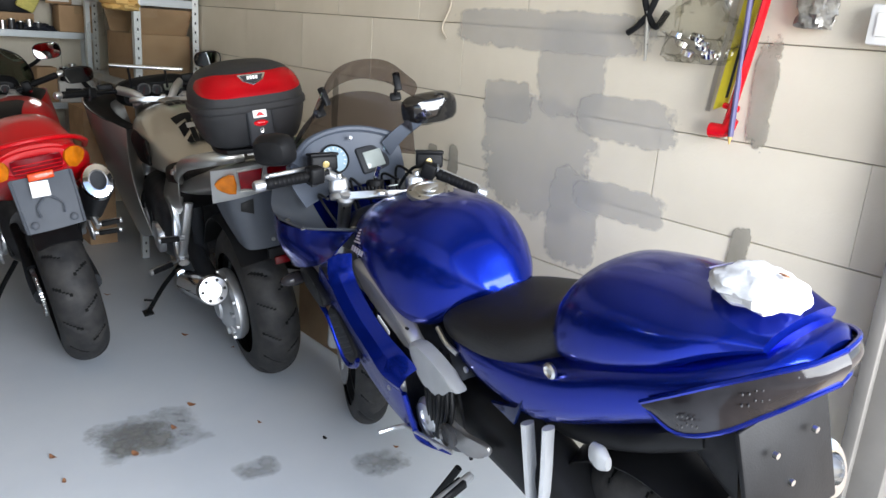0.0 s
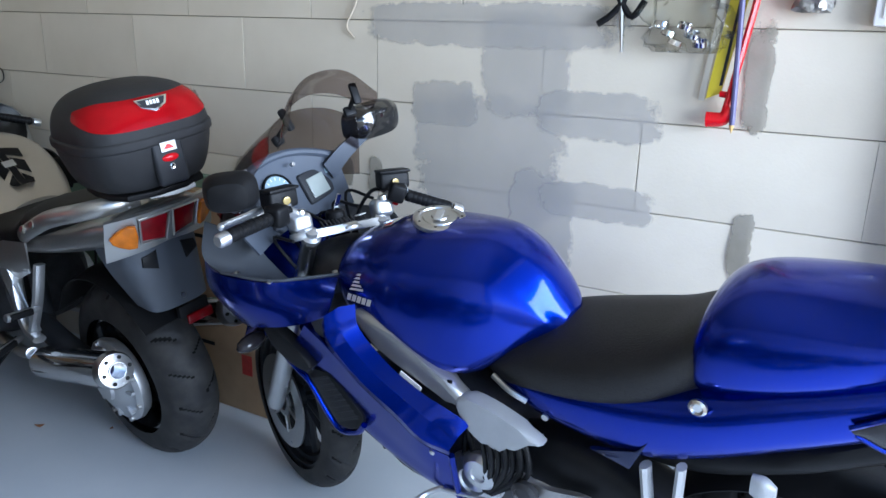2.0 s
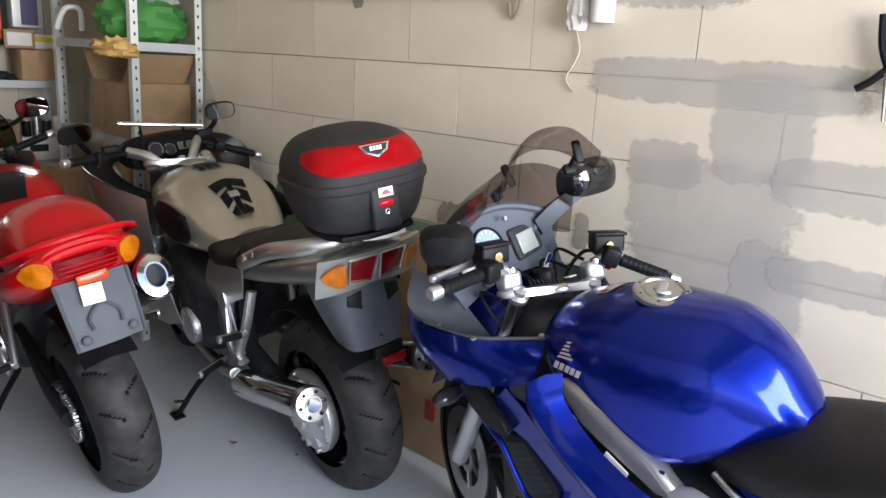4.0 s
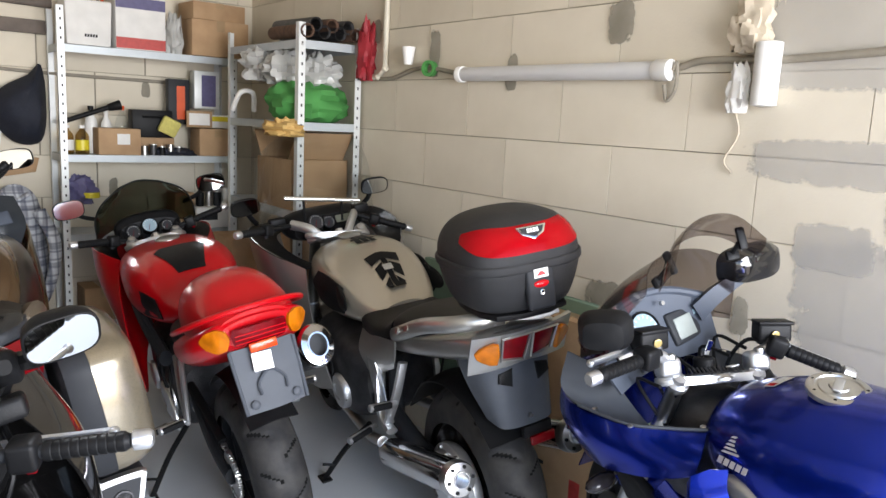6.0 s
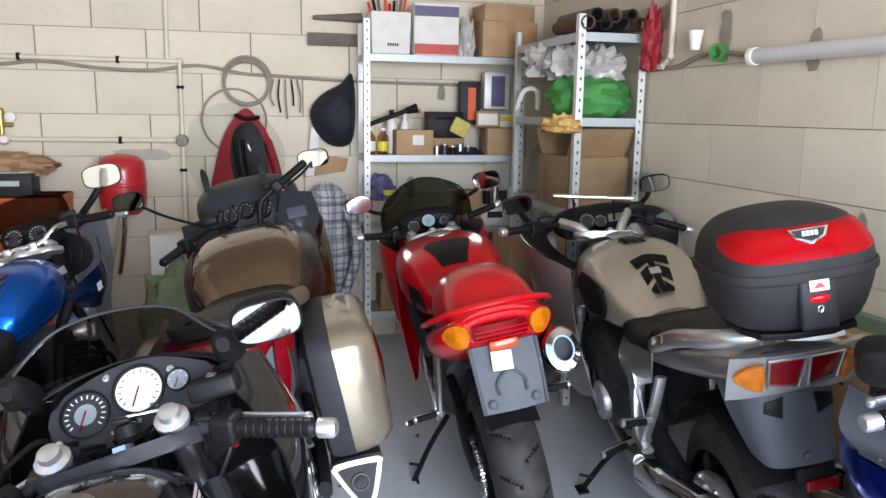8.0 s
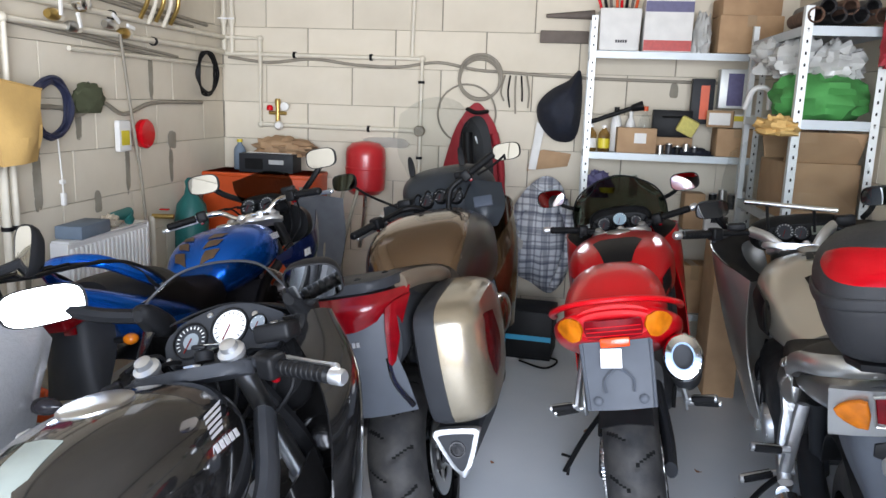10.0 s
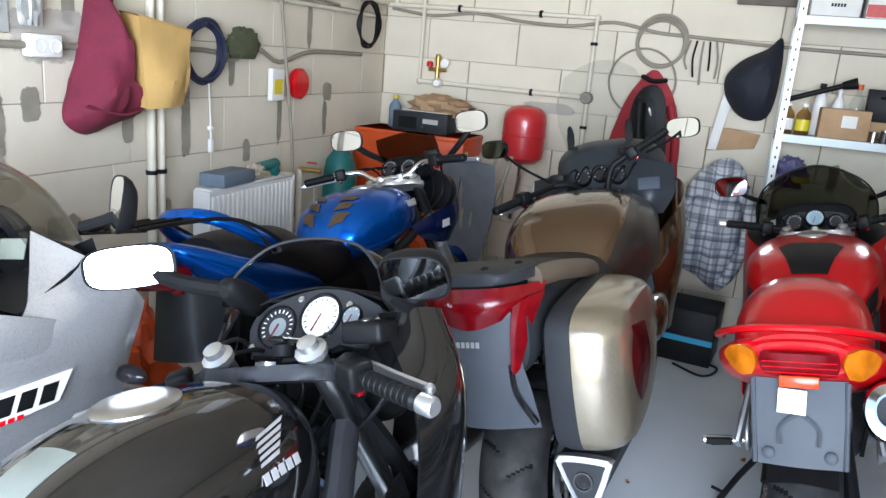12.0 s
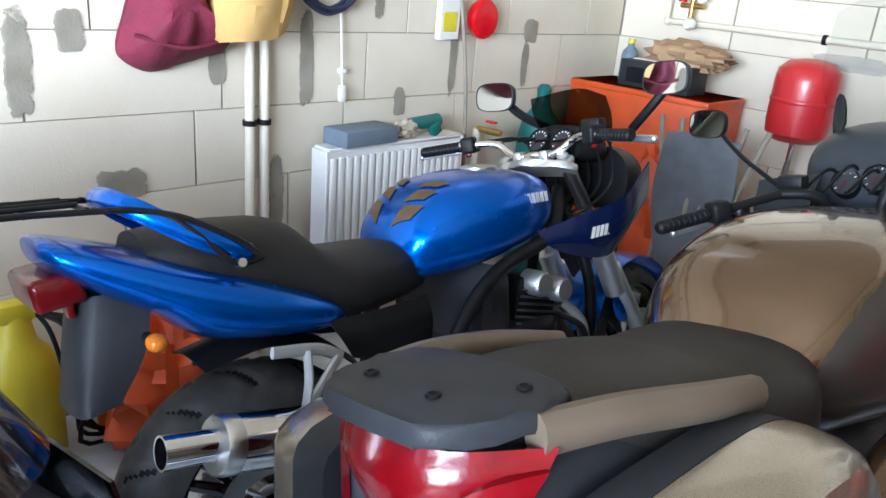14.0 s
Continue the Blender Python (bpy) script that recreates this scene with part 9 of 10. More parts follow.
sp = part("sponge", box(.11, .04, .10, (0, 0, 0), .012, 2, (12, 25, 0)), M_SPONGE)
sp.matrix_world = pose(1.01, 6.0, 1.385)
tagged(sp, "yellow sponge leaning against the case", "sponge")
carton(1.295, 6.04, 1.216, .235, .17, .165, 0, "brown carton with a closed lid", True)
carton(1.20, 6.03, 1.386, .15, .09, .10, -16, "small white and brown carton lying askew", False, mat=M_CARD, mark=(.12, .07, 0, .05, M_PAPER))
carton(1.33, 6.08, 1.386, .17, .1, .08, 0, "yellow and white packet", False, mat=M_PAPER, mark=(.16, .03, 0, .055, M_YELLOW), name="packet", cat="packet")
carton(1.27, 6.12, 1.50, .16, .08, .23, 0, "grey and violet bulb box", False, mat=M_GALVP, mark=(.09, .19, .01, .11, M_PRINTB), name="bulb_box")
carton(1.10, 6.12, 1.40, .13, .06, .27, 0, "clear blister pack with orange tools", False, mat=M_SATIN, mark=(.05, .2, .01, .13, M_ORANGE), name="blister_pack", cat="pack")
for i in range(5):
    lens_jar(.86 + .05 * i, 5.985, 1.216, .02, .05 + .012 * (i % 2), (M_STEEL, M_DARKMET, M_BLACK)[i % 3])
soft("rag", (1.03, 6.0, 1.225), (.13, .04, .035), M_NAVY, 5, "dark rag lying on the shelf", "rag", .3)
tor = thing("torch", pose(.56, 6.08, 1.42), "long black torch resting on bottles", "torch")
part("torch_body", rod((-.12, 0, -.03), (.12, -.02, .06), .014, 12, .002), M_BLACK, tor)
part("torch_head", rod((.12, -.02, .06), (.19, -.025, .08), .02, 12, .003, .03), M_BLACK, tor)
# lower board
soft("tape_roll", (.51, 6.02, 1.0), (.085, .05, .09), M_PRINTB, 8, "coil of blue and yellow cord", "cord", .3)
tr = part("yellow_spool", lathe([(.05, 0), (.05, .03), (.02, .03), (.02, 0)], 24), M_YELLOW)
tr.matrix_world = pose(.56, 6.0, .97)
tagged(tr, "yellow spool hanging over the shelf edge", "spool")
carton(1.09, 6.05, .768, .12, .15, .22, 0, "tall brown carton on the shelf", False)
carton(1.28, 6.04, .768, .25, .16, .13, 0, "white carton with black print", False, mat=M_PAPER, mark=(.10, .04, -.04, .07, M_SATIN))
for i in range(4):
    lens_jar(1.20 + .055 * i, 6.02, .90, .024, .09 + .02 * (i % 2), (M_BLACK, M_STEEL, M_SATIN, M_WHITE)[i], "aerosol can standing on the boxes")
for i in range(3):
    carton(.62 + .25 * i, 6.08, .243, .22, .2, .2 + .05 * i, 3 * i, "dusty brown carton on the bottom board")
# narrow corner shelf
soft("green_bag", (1.43, 5.05, 1.55), (.21, .2, .13), M_GREENF, 11, "bright green cloth bag stuffed full", "bag", .16, 6)
for i, (x, y, z, r) in enumerate(((1.34, 5.1, 1.72, .12), (1.47, 5.0, 1.71, .11), (1.55, 5.15, 1.70, .09), (1.30, 5.3, 1.74, .12))):
    soft("plastic_bag", (x, y, z), (r, r * .9, r * .85), M_BAGW, 20 + i, "crumpled milky plastic bag on the shelf", "bag", .3)
carton(1.44, 5.12, 1.003, .33, .42, .26, 0, "large brown cardboard carton with open flaps", False, True)
carton(1.43, 5.12, .503, .31, .42, .36, 0, "brown cardboard carton below the shelf", True)
for i in range(7):
    p = thing("pipe_offcut", pose(1.30 + .045 * i, 4.80, 1.90 + .035 * (i % 2)), "dark hollow pipe offcut on the top board", "pipe", "pipe offcuts")
    part("pipe", lathe([(.034, 0), (.034, .5), (.026, .5), (.026, .01), (.034, 0)], 18, along((0, 0, 0), (.05 - .02 * i, .5, .02)), False), M_DARKMET if i % 3 else M_RUST, p)
soft("net_bag", (1.60, 4.74, 1.80), (.045, .05, .16), M_REDF, 31, "red and clear net bag hung on the post", "bag", .35)
soft("brown_paper", (1.20, 4.86, 1.42), (.07, .1, .05), M_KRAFT, 33, "crumpled brown paper hanging off the shelf", "paper", .3, 30)
bx = carton(1.16, 5.35, 0, .16, .3, .82, 0, "brown carton in the gap between the shelves", False)
wr = thing("white_rack", pose(1.22, 5.55, 1.5), "white plastic bracket hung between the shelves", "bracket")
part("bracket_bar", tube([(0, 0, 0), (.03, -.04, .1), (.1, -.05, .1), (.12, -.02, 0)], .014, 8, 4), M_WHITE, wr)

# ---------------------------------------------------------------- back wall services
def pipe_run(name, pts, r, mat, label, clips=(), k=1, cat="pipe"):
    t = thing(name, I4.copy(), label, cat)
    part("pipe_length", tube(pts, r, 14, k), mat, t)
    for p in pts[1:-1]:
        if k == 1:
            part("elbow", ellipsoid(r * 1.3, r * 1.3, r * 1.3, p, u=14, v=10), mat, t)
    for c in clips:
        part("pipe_clip", ring(r * .98, r * 1.28, .018, 20, 0), M_BLACK, t, m=Matrix.Translation(c[:3]) @ pose(0, 0, 0, 0, c[3], c[4]))
    return t


YP = 6.225
pipe_run("heating_pipe", [(-2.0, YP, 1.752), (-.65, YP, 1.748), (-.655, YP, .55)], .0165, M_PIPE, "pale plastic heating pipe along the back wall", [(-1.51, YP, 1.752, 0, 0), (-.99, YP, 1.75, 0, 0), (-.652, YP, 1.60, 90, 0), (-.655, YP, 1.11, 90, 0)])
pipe_run("heating_pipe", [(-1.985, YP, 1.858), (-1.748, YP, 1.852), (-1.748, YP, 1.29), (-.68, YP, 1.287)], .0165, M_PIPE, "pale plastic heating pipe down to a manifold", [(-1.0, YP, 1.287, 0, 0)])
tv = thing("tap_fitting", pose(-.655, YP - .005, 1.287), "grey pipe tee with tap on the back wall", "fitting")
part("tee_body", lathe([(.03, -.035), (.036, -.02), (.036, .02), (.03, .035)], 16, pose(0, 0, 0, 90, 0, 0)), M_CONDUIT, tv)
part("tap_handle", box(.07, .012, .014, (0, -.045, 0), .004, 2, (0, 30, 0)), M_CONDUIT, tv)
for x in (-2.0, -1.945):
    pv = pipe_run("riser_pipe", [(x, YP, 1.75), (x, YP, ZC - .02)], .0165, M_PIPE, "pale vertical riser pipe in the corner")
    part("valve_body", lathe([(.02, -.03), (.026, 0), (.02, .03)], 14, Matrix.Translation((x, YP, 1.97))), M_PIPE, pv)
    part("valve_lever", box(.06, .008, .012, (x, YP - .03, 1.975), .003, 1), M_WHITE, pv)
pipe_run("cable_conduit", [(-.72, YP + .01, 1.76), (-.712, YP + .01, 2.15), (-.69, YP + .01, 2.166), (.38, YP + .01, 2.163)], .0135, M_PIPE, "white cable conduit across the back wall", k=4, cat="conduit")
pipe_run("grey_cable", [(-1.98, YP + .02, 1.73), (-1.7, YP + .02, 1.70), (-1.4, YP + .02, 1.73), (-1.1, YP + .02, 1.70), (-.8, YP + .02, 1.695), (-.55, YP + .02, 1.73), (-.3, YP + .02, 1.69), (-.1, YP + .02, 1.68), (.2, YP + .02, 1.665), (.6, YP + .02, 1.655), (1.4, YP + .02, 1.65)], .010, M_CONDUIT, "grey corrugated cable along the back wall", k=4, cat="cable")
mf = thing("boiler_manifold", pose(-1.62, 6.2, 1.29), "brass safety manifold with gauge and red cap", "manifold")
part("manifold_bar", rod((-.06, 0, .08), (.06, 0, .08), .012, 12, .002), M_BRASS, mf)
part("manifold_stem", rod((0, 0, .0), (0, 0, .14), .014, 12, .002), M_BRASS, mf)
part("red_cap", lathe([(.02, 0), (.022, .02), (.016, .035)], 16, pose(-.055, 0, .095)), M_REDP, mf)
part("brass_vent", lathe([(.016, 0), (.02, .03), (.014, .045)], 16, pose(0, 0, .13)), M_BRASS, mf)
part("pressure_gauge", lathe([(.028, 0), (.028, .018), (.024, .02), (.001, .018)], 20, pose(.055, -.01, .125, 90, 0, 0)), M_WHITE, mf)
part("valve_knob", lathe([(.026, 0), (.03, .02), (.02, .04)], 14, pose(.02, -.02, .0, 90, 0, 0)), M_WHITE, mf)
et = thing("expansion_tank", pose(-.985, 6.10, 0), "red steel expansion tank on the back wall", "tank")
part("tank_shell", lathe([(.03, .86), (.09, .868), (.125, .90), (.131, .95), (.131, 1.12), (.125, 1.165), (.09, 1.20), (.03, 1.212)], 36), M_REDT, et)
part("tank_seam", lathe([(.131, 1.03), (.134, 1.034), (.134, 1.046), (.131, 1.05)], 36, None, False), M_REDT, et)
part("tank_valve", rod((0, 0, .78), (0, 0, .87), .014, 12, .002), M_CHROME, et)
part("tank_hose", tube([(0, 0, .80), (-.02, .02, .65), (-.05, .05, .5)], .012, 8, 4), M_STEEL, et)


def coil(at, r, n, wire, mat, label, rot=(90, 0, 0), seed=1, cat="cable"):
    t = thing("cable_coil", pose(*at, *rot), label, cat, "coils of cable")
    rnd = random.Random(seed)
    for i in range(n):
        c = (rnd.uniform(-.015, .015), rnd.uniform(-.015, .015))
        rr = r * rnd.uniform(.88, 1.05)
        part("loop", tube([(c[0] + rr * math.cos(a), c[1] + rr * math.sin(a), rnd.uniform(-.012, .012)) for a in (j * math.pi / 5 for j in range(10))], wire, 7, 4, True), mat, t)
    return t


coil((-.256, 6.215, 1.635), .135, 4, .007, M_CONDUIT, "coil of grey cable hung on the back wall")
coil((-.34, 6.225, 1.42), .20, 1, .006, M_CONDUIT, "large loose loop of hose behind the jacket", seed=4)
coil((-1.985, 5.93, 1.60), .135, 4, .007, M_BLACK, "coil of black cable hung in the corner", (90, 0, 90), 5)
coil((-1.98, 4.36, 1.39), .13, 9, .008, M_NAVYC, "thick coil of dark blue cable on the wall", (90, 0, 90), 6)
# hung things
def drape(name, outline, depth, mat, at, rot, label, cat, seed, k=4, parts=()):
    """A hanging soft thing from an outline of (x, z), bulged towards the room and creased."""
    pts = [Vector((q[0], q[1])) for q in spline(outline, k, True)]
    cen = sum(pts, Vector((0, 0))) / len(pts)
    bm = bmesh.new()
    rows = []
    for f in (1.0, .93, .8, .62, .42, .2):
        d = depth * (1 - f ** 3)
        row = []
        for q in pts:
            p = cen + (q - cen) * f
            row.append((p.x, -d - .006 + depth * .28 * noise.noise(Vector((p.x * 14 + seed, p.y * 6, seed))), p.y))
        rows.append(row)
    rows = [[(p.x, 0, p.y) for p in pts]] + rows
    b = grid_mesh(rows, close_v=True, caps=True)
    t = part(name, b, mat, None)
    t.matrix_world = pose(*at, 0, 0, rot)
    tagged(t, label, cat)
    for nm, o, mt, dz in parts:
        part(nm, slab(o, .004, pose(0, -depth - dz, 0, 90, 0, 0), .001, 3), mt, t)
    return t


jk = drape("motorcycle_jacket", [(-.02, .25), (.06, .20), (.14, .06), (.19, -.20), (.21, -.42), (.13, -.44), (.07, -.38), (.04, -.50), (-.05, -.48), (-.12, -.30), (-.22, -.28), (-.20, -.12), (-.13, .10)], .07, M_REDF, (-.277, 6.215, 1.23), 0, "red and black motorcycle jacket hung on the wall", "jacket", 2, 4,
      [("jacket_panel", [(-.07, .12), (.03, .17), (.10, .04), (.13, -.30), (.03, -.34), (-.05, -.26), (-.10, -.05)], M_BLACK, .022), ("jacket_mark", [(.0, .035), (.008, .04), (.022, .0), (.014, .0)], M_GALV, .027)])
part("sleeve", tube([(-.05, -.085, .06), (-.03, -.11, -.12), (.02, -.12, -.30), (.04, -.10, -.50)], .05, 14, 5, flat=.7, r2=.034), M_BLACK, jk, "black jacket sleeve")
part("sleeve", tube([(.12, -.05, .06), (.175, -.07, -.14), (.185, -.06, -.36)], .045, 14, 5, flat=.6, r2=.035), M_REDF, jk, "red jacket sleeve")
part("collar", tube([(-.06, -.04, .21), (.0, -.075, .19), (.07, -.04, .20)], .022, 10, 5, flat=.6), M_BLACK, jk)
drape("navy_bag", [(.13, .23), (.06, .17), (-.06, .10), (-.13, .0), (-.10, -.12), (.0, -.21), (.12, -.19), (.15, 0)], .13, M_NAVY, (.235, 6.20, 1.47), 0, "dark navy cloth bag hung beside the shelf", "bag", 3)
cb = thing("cardboard_scrap", pose(.16, 6.21, 1.12), "torn cardboard and white strip behind the bag", "cardboard")
part("card_sheet", slab([(-.10, -.06), (.16, -.02), (.18, .06), (.0, .08), (-.07, .05)], .01, pose(0, 0, 0, 90, 0, 0), .002), M_CARD, cb)
part("white_strip", slab([(-.09, -.05), (-.04, -.05), (.0, .22), (-.05, .26)], .012, pose(0, -.01, 0, 90, 0, 0), .002), M_PAPER, cb)
wp = thing("wood_plank", pose(.25, 6.22, 1.905), "dark grey wooden plank fixed to the wall", "plank")
part("plank", box(.30, .03, .075, (0, 0, 0), .004), M_WOOD, wp)
st = thing("round_stick", pose(.27, 6.21, 2.03), "tapered wooden stick lying on hooks", "stick")
part("stick", rod((-.14, 0, 0), (.16, 0, .01), .012, 10, .004, .03), M_WOOD, st)
for i in range(5):
    s = thing("hanging_strap", pose(-.11 + .035 * i, 6.225, 1.66), "thin strap hanging from the cable", "strap", "hanging straps")
    part("strap", tube([(0, 0, 0), (.01 * (i - 2), -.01, -.10), (.004 * i, -.006, -.16 - .04 * (i % 3))], .006, 6, 4), M_BLACK if i % 2 else M_CONDUIT, s)
fl = thing("fluorescent_lamp", pose(1.612, 3.43, 1.695), "long unlit tube lamp with a milky cover", "lamp")
part("lamp_cover", tube([(0, .53, .003), (0, -.47, -.003)], .030, 16, 2), M_LAMP, fl)
part("lamp_end", lathe([(.033, 0), (.035, .004), (.035, .06), (.02, .065)], 18, along((0, -.47, -.003), (0, -.6, -.003))), M_WHITE, fl)
part("lamp_end", lathe([(.033, 0), (.035, .004), (.035, .03), (.02, .035)], 18, along((0, .53, .003), (0, .6, .003))), M_WHITE, fl)
part("lamp_cord", tube([(0, -.535, -.005), (0, -.55, .02), (.01, -.545, -.06), (.01, -.515, -.10), (.01, -.50, -.05)], .006, 8, 5), M_CONDUIT, fl)
pipe_run("grey_cable", [(1.628, 4.8, 1.70), (1.628, 4.55, 1.69), (1.628, 4.3, 1.735), (1.628, 3.98, 1.70)], .010, M_CONDUIT, "grey cable to the tube lamp", k=4, cat="cable")
pipe_run("grey_cable", [(1.628, 2.88, 1.70), (1.628, 2.78, 1.72), (1.628, 2.5, 1.715), (1.628, 1.9, 1.74), (1.628, 1.2, 1.74)], .011, M_CONDUIT, "grey cable along the east wall", k=4, cat="cable")
pipe_run("white_conduit", [(1.622, 4.60, ZC - .02), (1.622, 4.60, 1.74), (1.622, 4.66, 1.70), (1.622, 4.85, 1.70)], .014, M_PIPE, "white conduit down the east wall", k=1, cat="conduit")
wc = thing("white_cup", pose(1.60, 4.37, 1.77), "white plastic funnel cup on the wall", "cup")
part("cup_body", lathe([(.02, -.02), (.032, .06), (.03, .06), (.018, -.015)], 18), M_WHITE, wc)
gt = part("green_tape", ring(.022, .036, .03, 24), M_GREENF)
gt.matrix_world = pose(1.61, 4.21, 1.728, 0, 0, 20)
tagged(gt, "roll of green tape hung on the wall", "tape")
pr = thing("paper_roll", pose(1.60, 2.565, 1.58), "white paper towel roll hung on the wall", "paper roll")
part("roll", lathe([(.012, 0), (.036, .003), (.037, .18), (.012, .185)], 22), M_PAPER, pr)
soft("work_glove", (1.605, 2.63, 1.80), (.03, .06, .09), M_KRAFTP, 41, "pale work glove hung on a nail", "glove", .35)
soft("paper_towel_end", (1.605, 2.65, 1.62), (.02, .035, .08), M_PAPER, 42, "torn paper hanging from the roll", "paper", .3)
pipe_run("string", [(1.63, 2.58, 1.70), (1.63, 2.67, 1.60), (1.63, 2.65, 1.50), (1.63, 2.69, 1.42), (1.63, 2.66, 1.38)], .003, M_KRAFTP, "loose pink string hanging on the wall", k=4, cat="string")
# tools on the east wall by the door
sw = thing("hand_saw", pose(1.605, 1.52, 1.22), "red hacksaw hung on the wall", "saw")
part("saw_handle", tube([(0, .035, -.005), (0, -.005, .0), (0, -.02, .03)], .02, 10, 5, r2=.016), M_REDP, sw)
part("saw_frame", tube([(0, -.005, .01), (0, -.02, .10), (0, -.05, .30), (0, -.06, .42)], .009, 8, 4, flat=1.6), M_REDP, sw)
part("saw_front", rod((0, .01, .06), (0, -.03, .055), .008, 8), M_REDP, sw)
part("saw_blade", box(.002, .014, .36, (0, .035, .22), 0, 1, (6, 0, 0)), M_STEEL, sw)
sq = thing("set_square", pose(1.618, 1.53, 1.28), "yellow folding rule hung on the wall", "rule")
part("rule", slab([(.0, .0), (.035, -.015), (-.01, .34), (-.06, .36)], .008, SIDE, .001), M_YELLOW, sq)
part("rule_marks", slab([(-.002, .02), (.006, .018), (-.03, .34), (-.036, .34)], .009, SIDE), M_SATIN, sq)
pc = thing("carpenter_pencil", pose(1.59, 1.49, 1.187), "blue patterned long pencil hanging down", "pencil")
part("shaft", rod((0, 0, .02), (.01, .018, .40), .007, 8), M_PRINTB, pc)
part("tip", rod((0, 0, 0), (0, .001, .02), .001, 8, 0, .007), M_KRAFT, pc)
pz = thing("pliers", pose(1.61, 1.80, 1.37), "black-handled pliers and shears hung on a nail", "pliers")
part("blade", rod((0, -.01, 0), (0, .0, .13), .004, 8, 0, .009), M_STEEL, pz)
for s in (-1, 1):
    part("handle", tube([(0, .0, .12), (0, s * .03, .09), (0, s * .06, .10 - .03 * s)], .009, 8, 4), M_BLACK, pz)
    part("handle", tube([(0, .0, .12), (0, s * .02, .17), (0, s * .03, .24)], .009, 8, 4), M_BLACK, pz)
soft("parts_bag", (1.60, 1.63, 1.45), (.035, .10, .10), M_CLEARP, 51, "clear plastic bag of metal fittings hung on the wall", "bag", .3)
for i in range(6):
    f = thing("fitting", pose(1.595, 1.59 + .02 * i, 1.40 + .02 * (i % 3), 0, 70, 30 * i), "bright steel hose clamp inside the bag", "clamp", "clamps in the bag")
    part("clamp_ring", ring(.016, .02, .012, 20), M_CHROME, f)
soft("screw_bag", (1.612, 1.347, 1.52), (.02, .045, .06), M_STEELB, 52, "clear bag of screws hung on the wall", "bag", .3)
sb = thing("switch_box", pose(1.615, 1.186, 1.49), "white surface switch box on the wall", "switch")
part("box", box(.045, .075, .085, (0, 0, 0), .006, 2), M_WHITE, sb)
part("rocker", box(.006, .04, .05, (-.025, 0, .0), .003, 2), M_WHITE, sb)

# ---------------------------------------------------------------- west wall things
for i, (y, z1) in enumerate(((4.06, 1.85), (4.115, 1.755))):
    pipe_run("heating_pipe", [(-2.0, y, .03), (-2.0, y, z1), (-2.0, 6.2, z1 + .005)], .0185, M_PIPE, "thick white heating pipe up the west wall", [(-2.0, 4.9 + .4 * i, z1, 0, 90), (-2.0, y, .9, 90, 0)])
pipe_run("heating_pipe", [(-2.0, 1.2, 1.69), (-2.0, 4.02, 1.69)], .0175, M_PIPE, "white pipe along the west wall")
pipe_run("heating_pipe", [(-2.005, 4.55, 1.665), (-2.005, 6.2, 1.665)], .012, M_PIPE, "thin white pipe along the west wall")
for i, z in enumerate((1.735, 1.75, 1.94, 1.97)):
    pipe_run("grey_cable", [(-2.015, 1.2, z + .05), (-2.015, 2.5, z + .01 * i), (-2.015, 3.3, z - .01), (-2.015, 3.9, z + .015), (-2.015, 4.6, z - .01), (-2.015, 5.4 + .2 * i, z - .06)], .008 + .003 * (i > 1), M_CONDUIT, "grey cable along the west wall", k=4, cat="cable")
pipe_run("cable_conduit", [(-2.01, 1.2, 1.385), (-2.01, 3.50, 1.385)], .013, M_CONDUIT, "grey conduit to the wall socket", cat="conduit")
pipe_run("grey_cable", [(-2.015, 3.6, 1.385), (-2.015, 4.4, 1.40), (-2.015, 4.6, 1.36), (-2.015, 4.8, 1.42), (-2.015, 5.0, 1.36), (-2.015, 5.3, 1.42), (-2.015, 5.9, 1.425)], .011, M_CONDUIT, "wavy grey cable on the west wall", k=5, cat="cable")
so = thing("wall_socket", pose(-2.0, 3.553, 1.386), "white double wall socket", "socket")
part("plate", box(.045, .13, .075, (0, 0, 0), .008, 2), M_WHITE, so)
for s in (-1, 1):
    part("outlet", lathe([(.024, 0), (.022, .003), (.018, -.004), (.001, -.004)], 18, pose(.0235, s * .032, 0, 0, 90, 0)), M_WHITE, so)
    for d in (-1, 1):
        part("pin_hole", rod((.020, s * .032 + d * .009, 0), (.0225, s * .032 + d * .009, 0), .003, 8), M_BLACK, so)
bo = thing("gas_boiler", pose(-1.87, 5.26, 2.08), "white wall-hung boiler with pipes below", "boiler")
part("casing", box(.32, .44, .68, (0, 0, .34), .01, 3), M_ENAMEL, bo)
part("control_strip", box(.004, .30, .05, (.161, 0, .06), .002, 1), M_GALVP, bo)
for i in range(5):
    part("boiler_pipe", tube([(-.04, -.16 + .08 * i, .02), (-.04, -.16 + .08 * i, -.12), (-.10, -.14 + .08 * i, -.22 - .02 * (i % 2))], .012, 10, 4), M_PIPE if i % 2 else M_BRASS, bo)
    part("pipe_nut", lathe([(.018, 0), (.018, .025), (.014, .03)], 6, pose(-.04, -.16 + .08 * i, -.05)), M_CHROME, bo)
